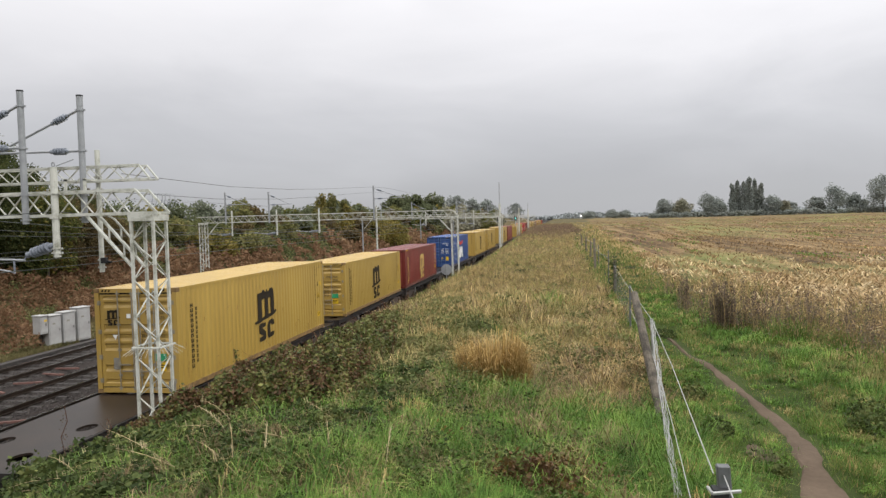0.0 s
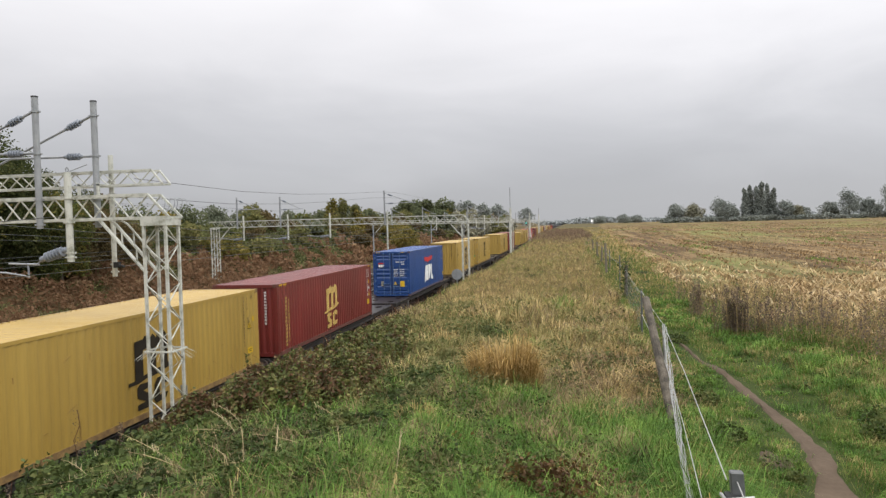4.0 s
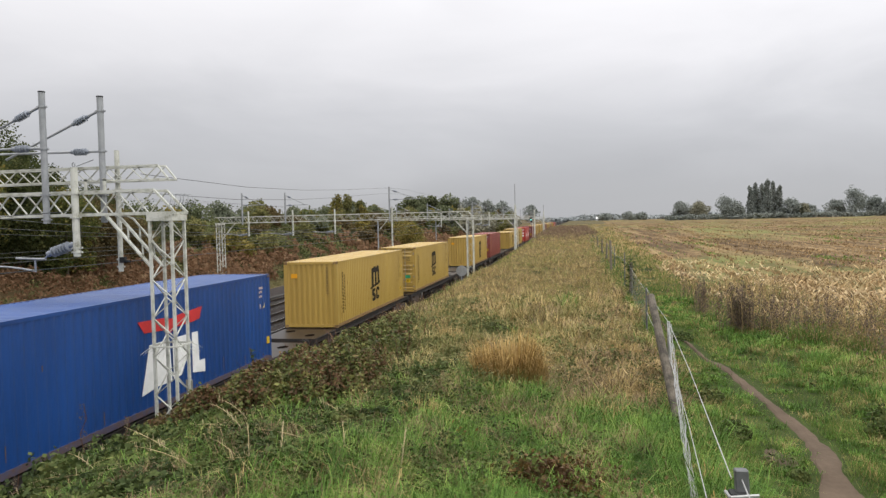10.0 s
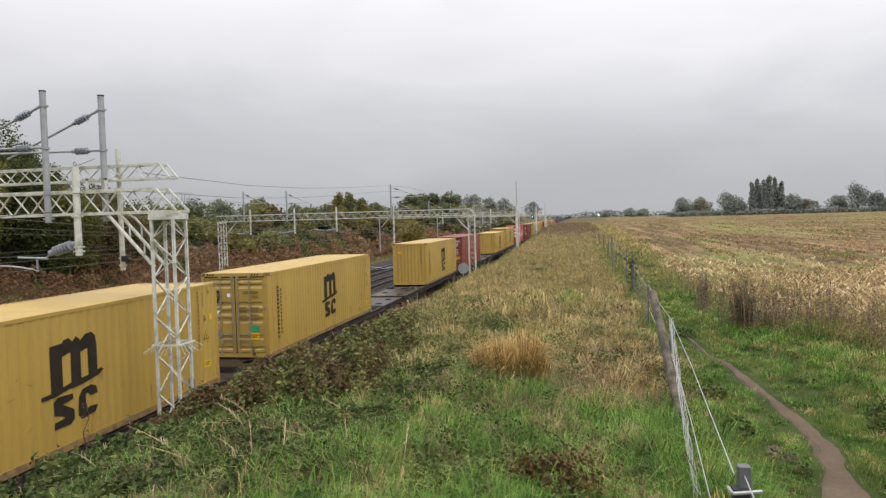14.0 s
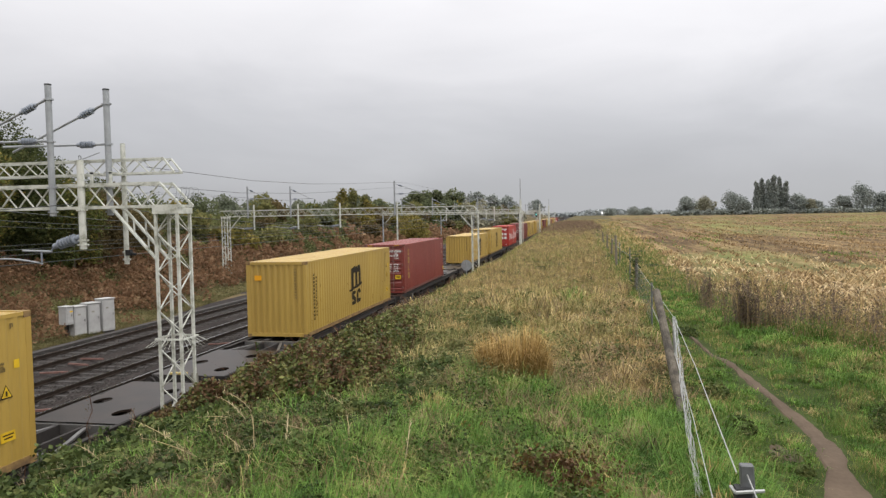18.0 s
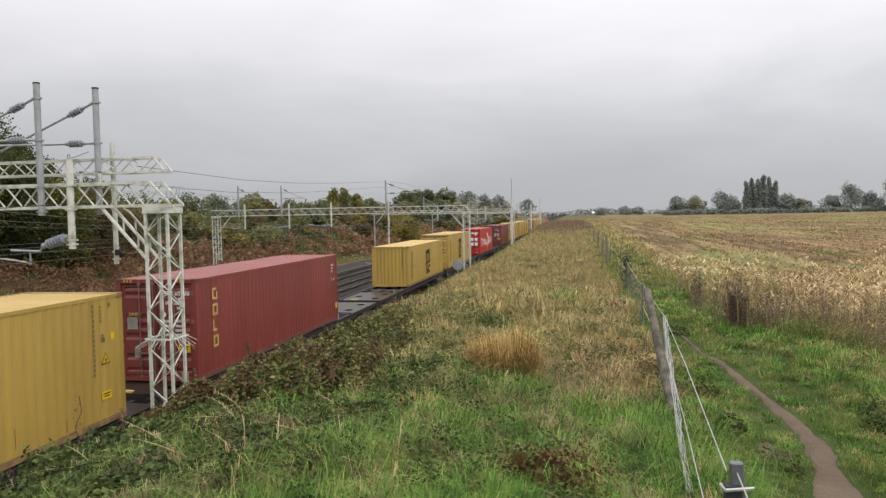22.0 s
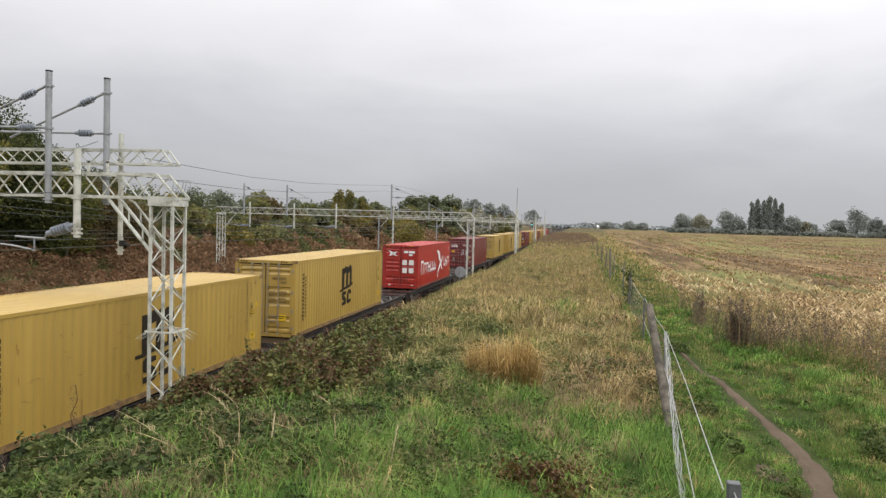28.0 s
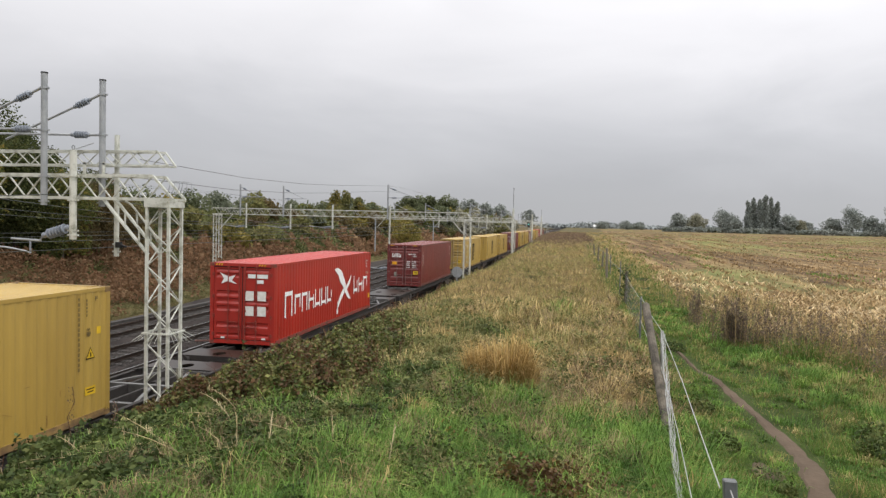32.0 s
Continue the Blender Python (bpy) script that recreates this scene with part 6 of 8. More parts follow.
def bramble_weight(x, y):
    """How thickly brambles cover the slope, 0..1."""
    right = np.interp(y, [9.4, 10, 10.7, 13, 15, 18.7, 24, 32, 48, 60], [-4.4, -4.0, -3.5, -3.2, -3.4, -4.3, -5.2, -6.4, -7.8, -9.0]) + 0.3 * wave(x, y, 0.9, 2)
    front = smooth(-0.3, 0.35, y - 9.9 - 0.22 * np.clip(-4.8 - x, 0, 5) + 0.3 * wave(x, y, 1.6, 5))
    patches = 0.8 * smooth(0.1, 0.5, wave(x, y, 0.8, 6) + 0.35 * wave(x, y, 2.5, 1)) * smooth(12.5, 14, y) * smooth(36, 26, y) * smooth(0.2, -1.2, x)
    patches = np.maximum(patches, 0.75 * smooth(-0.25, 0.35, wave(x, y, 1.5, 3) + 0.4 * wave(x, y, 3.9, 5)) * smooth(-1.2, -2.4, x) * smooth(11.0, 12.4, y) * smooth(20, 16, y))
    return np.maximum(smooth(0.75, -0.45, x - right + 0.3 * wave(x, y, 2.2, 3)) * front, patches) * (1 - 0.5 * smooth(18, 25, y))


def bramble_top(x, y):
    """Height of the thicket: billows with dark gaps between."""
    base = np.interp(y, [5, 10, 12, 15, 20, 25, 30, 40, 50, 60], [0.6, 0.75, 0.84, 0.64, 0.54, 0.46, 0.34, 0.32, 0.3, 0.22])
    return base * np.clip(0.58 + 0.24 * wave(x, y, 1.2, 1) + 0.3 * wave(x, y, 2.7, 4) + 0.24 * wave(x, y, 5.3, 7), 0.1, 0.92)


def dryness(x, y):
    """Share of dead grass over the bank."""
    d = 0.06 + 0.08 * smooth(-2.0, -3.2, x) * smooth(10, 8.5, y) + 0.26 * smooth(10.5, 13, y) + 0.36 * smooth(14, 22, y)
    d = d + 0.55 * smooth(-0.5, 0.4, x) * smooth(10.2, 11.0, y) * smooth(17, 14, y)
    d = d + 0.42 * wave(x, y, 0.7, 3) * smooth(8, 12, y) + 0.12 * wave(x, y, 2.1, 5)
    return np.clip(d - 0.25 * smooth(-4.5, -6.5, x) * smooth(24, 34, y), 0.03, 0.9)


def near_y(rng, n, a, b):
    """Distances spread so that the picture, not the land, is evenly filled."""
    return 1 / (1 / a - rng.random(n) * (1 / a - 1 / b))


def spikes(rng, x, y, z, h, w, lean, out=None):
    """One-triangle blades for grass that is farther off or very short."""
    n = len(x)
    a = rng.uniform(0, 6.28, n)
    b = rng.uniform(0, 6.28, n) if out is None else out + rng.normal(0, 0.6, n)
    l = lean * h * rng.uniform(0.3, 1.0, n)
    hz = np.sqrt(np.maximum(h * h - l * l, (0.25 * h) ** 2))
    dx, dy = np.cos(a) * w / 2, np.sin(a) * w / 2
    P = np.empty((n, 3, 3))
    P[:, 0], P[:, 1] = np.stack([x - dx, y - dy, z - 0.03], -1), np.stack([x + dx, y + dy, z - 0.03], -1)
    P[:, 2] = np.stack([x + np.cos(b) * l, y + np.sin(b) * l, z + hz], -1)
    return P


def clumped(rng, cx, cy, ch, cr, per):
    """Blades that fan out of clumps: places, heights and outward lean directions."""
    i = np.repeat(np.arange(len(cx)), per)
    q = np.abs(rng.normal(0, 1, len(i)))
    a = rng.uniform(0, 6.28, len(i))
    return cx[i] + q * cr[i] * np.cos(a), cy[i] + q * cr[i] * np.sin(a), ch[i] * rng.uniform(0.45, 1.05, len(i)), a, i


def bank_x(rng, y):
    lo = -np.minimum(9.0 + np.clip(y - 60, 0, 60) * 0.02, 0.98 * y)
    return lo + rng.random(len(y)) * (np.minimum(1.5, 0.45 * y) - lo)


def grass_kind(rng, x, y):
    """0 green, 1 faded olive, 2 straw, 3 brown."""
    d = dryness(x, y)
    dead = rng.random(len(x)) < d
    brown = rng.random(len(x)) < 0.35 + 0.4 * smooth(-2.0, -3.2, x) * smooth(11, 9.5, y) + 0.45 * smooth(-0.3, 0.4, wave(x, y, 1.3, 8)) * smooth(20, 13, y)
    fade = rng.random(len(x)) < 0.05 + 0.85 * smooth(-1.0, 1.8, y - 11.5 + 0.8 * wave(x, y, 0.9, 4) + 0.5 * wave(x, y, 2.6, 7)) - 0.35 * smooth(-5.0, -7.0, x) * smooth(24, 34, y)
    return np.where(dead, np.where(brown, 3, 2), np.where(fade, 1, 0))


def build_bank_grass():
    rng = np.random.default_rng(11)
    # tussocks of long arching blades
    m = 4600
    cy = near_y(rng, m, 5.6, 26)
    cx = bank_x(rng, cy)
    k = (rng.random(m) > bramble_weight(cx, cy) * 0.97) & (rng.random(m) > 0.6 * smooth(-2.6, -3.8, cx) * smooth(10.5, 9.5, cy)) & ((cx + 0.1) ** 2 / 0.45 + (cy - 7.85) ** 2 / 0.12 > 0.8)
    cx, cy = cx[k], cy[k]
    size = rng.random(len(cx)) ** 1.5
    lump = np.clip(1 + 0.4 * wave(cx, cy, 1.1, 5) + 0.4 * wave(cx, cy, 2.9, 6), 0.4, 1.8)
    ch = (0.16 + 0.26 * size) * lump * np.interp(cy, [6, 10, 14, 24], [1.0, 1.0, 1.15, 1.3])
    cr = (0.06 + 0.11 * size) * np.interp(cy, [6, 12, 26], [1.0, 1.25, 2.0])
    per = 60
    x, y, h, a, i = clumped(rng, cx, cy, ch, cr, per)
    flow = 2.6 * wave(cx, cy, 1.7, 9) + 0.8
    a = np.where(rng.random(len(a)) < 0.5, flow[i] + rng.normal(0, 0.9, len(a)), a)
    kind = grass_kind(rng, cx, cy)[i]
    kind = np.where(rng.random(len(x)) < 0.1, grass_kind(rng, x, y), kind)
    w = rng.uniform(0.004, 0.0095, len(x)) * np.clip(y / 8, 1, 4)
    V = blades(rng, x, y, ground_z(x, y) + 0.1 * (lump[i] - 1), h * 1.4, w, 1.2, out=a, arch=rng.uniform(0.7, 1.25, len(x)), lo=0.6)
    # short undergrowth, and the grass farther along
    n = 90000
    y = near_y(rng, n, 5.6, 30)
    x = bank_x(rng, y)
    k = rng.random(n) > bramble_weight(x, y) * 0.97
    x, y = x[k], y[k]
    S1 = spikes(rng, x, y, ground_z(x, y), rng.uniform(0.05, 0.15, len(x)), rng.uniform(0.007, 0.014, len(x)) * np.clip(y / 8, 1, 6), 0.9)
    k1 = grass_kind(rng, x, y)
    n = 270000
    y = near_y(rng, n, 14, 300)
    x = bank_x(rng, y)
    k = rng.random(n) > bramble_weight(x, y) * 0.8
    x, y = x[k], y[k]
    lumpy = np.clip(1 + 0.4 * wave(x, y, 0.9, 5) + 0.55 * wave(x, y, 2.1, 6) + 0.3 * wave(x, y, 4.6, 2) * smooth(40, 20, y), 0.25, 2.1)
    S2 = spikes(rng, x, y, ground_z(x, y) + 0.1 * (lumpy - 1), rng.uniform(0.12, 0.34, len(x)) * lumpy, rng.uniform(0.005, 0.010, len(x)) * np.clip(y / 11, 1, 22), 1.25)
    k2 = grass_kind(rng, x, y)
    # plain turf under and behind the lookout
    n = 30000
    x, y = rng.uniform(-8.5, 7.0, n), rng.uniform(-7.0, 5.7, n)
    S3 = spikes(rng, x, y, ground_z(x, y), rng.uniform(0.06, 0.22, n), rng.uniform(0.012, 0.022, n), 0.9)
    k3 = np.where(rng.random(n) < 0.12, 2, 0)
    S, ks = np.concatenate([S1, S2, S3]), np.concatenate([k1, k2, k3])
    for c, (mat, label) in enumerate((("green_grass", "lush green grass on the top of the bank"), ("faded_grass", "faded olive grass farther along the bank"), ("dry_grass", "dry straw-coloured grass on the bank"), ("brown_grass", "withered brown grass matted on the bank"))):
        stuff(mat, V[kind == c], [MAT[mat]], label, "grass")
        stuff(mat, S[ks == c], [MAT[mat]], "short %s" % label, "grass")
    # tall pale stalks with seed heads
    n = 900
    y = near_y(rng, n, 9, 45)
    x = rng.uniform(-6.5, 1.2, n)
    k = rng.random(n) < 0.05 + 0.8 * smooth(11, 15, y)
    x, y = x[k], y[k]
    V = blades(rng, x, y, ground_z(x, y), rng.uniform(0.35, 0.75, len(x)), 0.004 * np.clip(y / 9, 1, 5), 0.6)
    stuff("grass_stalks", V, [MAT["dry_grass"]], "thin pale seeding grass stalks", "grass")
    # leafy weeds among the near grass, thick at the foot of the slope view
    n = 90000
    y = near_y(rng, n, 5.6, 24)
    x = rng.uniform(-5.5, 1.4, n)
    k = (wave(x, y, 1.1, 12) + 0.45 * wave(x, y, 3.3, 2) + 0.1 * smooth(8.8, 7.4, y) * smooth(1.0, 0.0, x) + 0.62 * smooth(-1.0, -2.8, x) > 0.27) & (rng.random(n) > bramble_weight(x, y))
    x, y = x[k], y[k]
    V = leaves(rng, x, y, ground_z(x, y) + rng.uniform(0.05, 0.36, len(x)) * (0.7 + 0.5 * wave(x, y, 2.0, 1) + 0.3 * wave(x, y, 5.5, 3)), rng.uniform(0.025, 0.06, len(x)) * np.clip(y / 10, 1, 2), 0.6)
    near = y < 10.8 + 0.6 * wave(x, y, 1.0, 4)
    stuff("leafy_weeds", V[near], [MAT["nettle"]], "low leafy green weeds among the grass", "weeds")
    stuff("faded_weeds", V[~near], [MAT["scrub"]], "fading olive weeds among the dry grass", "weeds")
    # matted dead stems and grass in small brown drifts
    n = 26000
    y = near_y(rng, n, 5.8, 16)
    x = rng.uniform(-5.0, 1.3, n)
    k = (wave(x, y, 1.5, 10) + 0.4 * wave(x, y, 4.1, 5) + 0.6 * smooth(-0.8, -2.8, x) > 0.4) & (rng.random(n) > bramble_weight(x, y))
    x, y = x[k], y[k]
    V = blades(rng, x, y, ground_z(x, y) + rng.uniform(0.04, 0.22, len(x)), rng.uniform(0.12, 0.32, len(x)), rng.uniform(0.004, 0.009, len(x)), 1.2, arch=1.0, lo=0.7)
    stuff("matted_stems", V, [MAT["brown_grass"]], "matted brown dead stems lying in the grass", "grass")
    # a dying patch of brown and yellow leaves, with stray ones about
    n = 9000
    y = log_y(rng, n, 6.0, 14)
    x = rng.uniform(-4.5, 1.3, n)
    k = wave(x, y, 1.4, 9) > 1.0
    x, y = x[k], y[k]
    m = 2600
    px, py = -0.1 + rng.normal(0, 0.32, m), 7.42 + rng.normal(0, 0.26, m)
    k = wave(px, py, 3.4, 2) > -0.1
    x, y = np.concatenate([x, px[k]]), np.concatenate([y, py[k]])
    V = leaves(rng, x, y, ground_z(x, y) + rng.uniform(0.06, 0.4, len(x)) * (0.75 + 0.45 * wave(x, y, 5, 1)), rng.uniform(0.03, 0.075, len(x)), 0.9)
    stuff("dead_leaves", V, [MAT["dead_leaf"]], "brown and yellowing dead leaves caught in the grass", "leaves")
    n = 3200
    x, y = -0.14 + rng.normal(0, 0.24, n), 7.4 + rng.normal(0, 0.2, n)
    k = wave(x, y, 4.2, 6) > 0.0
    x, y = x[k], y[k]
    V = leaves(rng, x, y, ground_z(x, y) + rng.uniform(0.08, 0.34, len(x)) * (0.8 + 0.4 * wave(x, y, 6, 3)), rng.uniform(0.03, 0.065, len(x)), 0.8)
    stuff("withered_leaves", V, [MAT["bramble_red"]], "dark reddish withered leaves of a dying weed", "leaves")


def tuft(cx, cy, r, n, h, label, seed, mat="tuft_grass"):
    rng = np.random.default_rng(seed)
    a, q = rng.uniform(0, 6.28, n), np.sqrt(rng.random(n)) * r
    x, y = cx + q * np.cos(a) * 1.3, cy + q * np.sin(a) * 0.8
    hh = h * rng.uniform(0.35, 1.2, n) * (1.1 - 0.55 * (q / r) ** 2) * (1 + 0.12 * np.sin(9 * x + 4 * y))
    V = blades(rng, x, y, ground_z(x, y), hh, rng.uniform(0.006, 0.014, n), 0.78, out=a, arch=rng.uniform(0.3, 1.0, n), lo=0.25)
    ob = thing("grass_tuft", label, "grass tuft", "grass tufts on the bank")
    tagged(part_me("blade_mass", quads("blade_mass", V, [MAT[mat]]), ob), kind="stuff")


def build_brambles():
    rng = np.random.default_rng(12)
    n = 390000
    y = near_y(rng, n, 8.8, 62)
    x = -9.4 + rng.random(n) * 9.6
    keep = (rng.random(n) < bramble_weight(x, y)) & (x > -1.02 * y - 0.5)
    x, y = x[keep], y[keep]
    low = (x > right_of_thicket(y)) & (y > 12)
    top = bramble_top(x, y) * np.where(low, 0.4, 1.0) * (0.22 + 0.78 * smooth(0.1, 0.9, bramble_weight(x, y)))
    f = 1 - rng.random(len(x)) ** 1.8 * 0.85 + 0.07 * rng.normal(size=len(x)) * (rng.random(len(x)) < 0.25)
    z = ground_z(x, y) + top * f + 0.04
    s = rng.uniform(0.035, 0.09, len(x)) * np.clip(y / 13, 1, 4)
    V = leaves(rng, x, y, z, s, 0.6)
    red = rng.random(len(x)) < 0.08 + 0.5 * smooth(14.5, 12.0, y) * smooth(-0.5, 0.3, wave(x, y, 1.1, 9)) + 0.4 * smooth(0.2, 0.7, wave(x, y, 1.7, 4)) * smooth(26, 18, y)
    stuff("low_scrub", V[~red & low], [MAT["scrub"]], "low grey-green scrub among the dry grass", "scrub")
    pale = ~low & ~red & (rng.random(len(x)) < 0.8 * smooth(13.5, 20, y))
    stuff("slope_scrub", V[pale], [MAT["scrub"]], "grey-green scrub and weeds on the slope by the train", "scrub")
    low = low | pale
    red, V = red[~low], V[~low]
    stuff("brambles", V[~red], [MAT["bramble"]], "tangled brambles with green and brown leaves", "brambles")
    stuff("dying_brambles", V[red], [MAT["bramble_red"]], "reddish-brown dying bramble leaves in the thicket", "brambles")
    # rank weeds along the toe of the bank, against the wagons
    n = 15000
    y = near_y(rng, n, 13, 120)
    x = -9.15 + 0.35 * wave(0 * y, y, 0.9, 3) + rng.normal(0, 0.3, n)
    k = wave(x * 0.2, y, 1.6, 5) + 0.4 * rng.normal(size=n) > -0.1
    x, y = x[k], y[k]
    V = spikes(rng, x, y, ground_z(x, y), rng.uniform(0.25, 0.75, len(x)), 0.012 * np.clip(y / 13, 1, 8), 0.8)
    b = rng.random(len(x)) < 0.55
    stuff("toe_weeds", V[b], [MAT["brown_grass"]], "withered brown weeds beside the track", "weeds")
    stuff("toe_grass", V[~b], [MAT["faded_grass"]], "rank olive grass beside the track", "grass")
    # arching stems and shoots above the mass
    n = 1500
    y = log_y(rng, n, 7, 40)
    x = rng.uniform(-9, -3, n)
    k = rng.random(n) < bramble_weight(x, y)
    x, y = x[k], y[k]
    V = blades(rng, x, y, ground_z(x, y) + bramble_top(x, y) * 0.6, rng.uniform(0.3, 0.75, len(x)), 0.007 * np.clip(y / 9, 1, 3), 0.9)
    stuff("bramble_stems", V, [MAT["bramble_stem"]], "thin brown arching bramble stems", "brambles")
    # leafy shoots that stand up against the train
    for k, (cx, cy, h) in enumerate(((-8.05, 16.9, 1.15), (-8.0, 15.8, 0.9), (-7.8, 16.3, 0.5), (-7.6, 18.6, 0.4), (-7.4, 22.5, 0.4))):
        z0 = float(ground_z(cx, cy) + bramble_top(cx, cy)) - 0.1
        ob = thing("bramble_shoot", "upright leafy bramble shoot above the thicket", "shoot", "shoots above the brambles")
        bm = bmesh.new()
        pts = [(cx + 0.06 * math.sin(j), cy + 0.05 * math.cos(2 * j), z0 + h * j / 5) for j in range(6)]
        bent(bm, pts, 0.008, 5)
        part("stem", bm, MAT["bramble_stem"], ob)
        m = 70
        q = rng.random(m)
        V = leaves(rng, cx + rng.normal(0, 0.08, m) * (1.2 - q), cy + rng.normal(0, 0.08, m), z0 + h * (0.2 + 0.8 * q), rng.uniform(0.05, 0.1, m), 0.5)
        tagged(part_me("foliage", quads("foliage", V, [MAT["nettle"]]), ob), kind="stuff")
    # nettles at the foot of the slope, tall beside the trackbed
    n = 90000
    y = rng.uniform(6.3, 13.6, n)
    x = rng.uniform(-9.4, -2.2, n)
    low = smooth(-5.5, -8.0, x) * smooth(14.0, 11.8, y)
    k = (wave(x, y, 1.3, 7) + 0.9 * low + 0.6 * smooth(-2.6, -4.0, x) > 0.0) & (x > -1.02 * y - 0.5) & (bramble_weight(x, y) < rng.uniform(0.1, 0.6, n))
    x, y, low = x[k], y[k], low[k]
    clump = 0.6 + 0.45 * wave(x, y, 2.6, 3) + 0.25 * wave(x, y, 6.0, 1)
    z = ground_z(x, y) + (0.12 + 0.22 * clump + 0.65 * low * np.maximum(clump, 0.2)) * rng.random(len(x)) ** 0.6
    stuff("nettles", leaves(rng, x, y, z, rng.uniform(0.045, 0.115, len(x)), 0.6), [MAT["nettle"]], "leafy green nettles at the foot of the slope", "weeds")
    for cx, cy, h in ((-7.35, 9.6, 1.35), (-7.9, 9.35, 0.95), (-8.2, 9.2, 1.0), (-7.7, 10.2, 0.85), (-6.7, 9.7, 0.8)):
        z0 = float(ground_z(cx, cy))
        ob = thing("dead_spire", "thin withered dock stem with brown seeds", "weed", "withered stems by the train")
        pts = [Vector((cx + 0.05 * math.sin(1.7 * j + cx), cy + 0.04 * math.cos(2.3 * j), z0 + h * j / 6)) for j in range(7)]
        bm = bmesh.new()
        bent(bm, pts, 0.007, 5)
        part("stem", bm, MAT["bramble_stem"], ob)
        m = 90
        f = 0.45 + 0.55 * rng.random(m)
        V = leaves(rng, cx + rng.normal(0, 0.028, m), cy + rng.normal(0, 0.028, m), z0 + h * f, rng.uniform(0.012, 0.035, m), 1.5)
        tagged(part_me("seeds", quads("seeds", V, [MAT["weed_dark"]]), ob), kind="stuff")
    # long dead grass stalks lying over the nettles
    spans = (((-3.85, 7.2), (-5.9, 8.5, 2.95)), ((-3.6, 7.0), (-4.9, 8.8, 2.75)), ((-3.4, 6.9), (-3.43, 7.0, 3.5)), ((-5.8, 8.1), (-7.1, 8.4, 2.1)), ((-5.6, 8.0), (-6.7, 8.9, 1.9)), ((-3.2, 7.2), (-3.5, 8.1, 3.2)), ((-2.6, 7.6), (-2.62, 7.7, 3.3)), ((-4.3, 9.4), (-5.0, 10.2, 2.75)), ((-3.5, 7.3), (-4.4, 8.0, 3.0)), ((-1.9, 7.3), (-1.85, 7.5, 3.3)))
    far = random.Random(9)
    for k in range(16):
        ax, ay, t, l = far.uniform(-6.2, -2.4), far.uniform(7.2, 9.3), far.uniform(2.2, 4.0), far.uniform(0.7, 1.5)
        bx, by = ax + l * math.cos(t), ay + l * math.sin(t) * 0.5
        spans += (((ax, ay), (bx, by, float(ground_z(bx, by)) + far.uniform(0.25, 0.6))),)
    for k, ((ax, ay), b) in enumerate(spans):
        ob = thing("dead_stalk", "long pale dead grass stalk over the weeds", "grass stalk", "dead stalks over the nettles")
        p0 = Vector((ax, ay, float(ground_z(ax, ay))))
        p2 = Vector(b)
        mid = (p0 + p2) / 2 + Vector((0.05, 0, 0.12 + 0.03 * (k % 4)))
        bm = bmesh.new()
        pts = [p0.lerp(mid, t / 6).lerp(mid.lerp(p2, t / 6), t / 6) for t in range(7)]
        for j, (p, q) in enumerate(zip(pts, pts[1:])):
            rod(bm, p, q, 0.006 - 0.0006 * j, 5)
        tagged(part("stem", bm, MAT["pale_stalk"], ob), kind="stuff")
        m = 12
        f = 0.35 + 0.65 * rng.random(m)
        c = np.array([tuple(p0.lerp(mid, t).lerp(mid.lerp(p2, t), t)) for t in f])
        V = blades(rng, c[:, 0], c[:, 1], c[:, 2], rng.uniform(0.05, 0.14, m), np.full(m, 0.006), 1.15, out=math.atan2(b[1] - ay, b[0] - ax), arch=0.6)
        tagged(part_me("foliage", quads("foliage", V, [MAT["pale_stalk"]]), ob), kind="stuff")


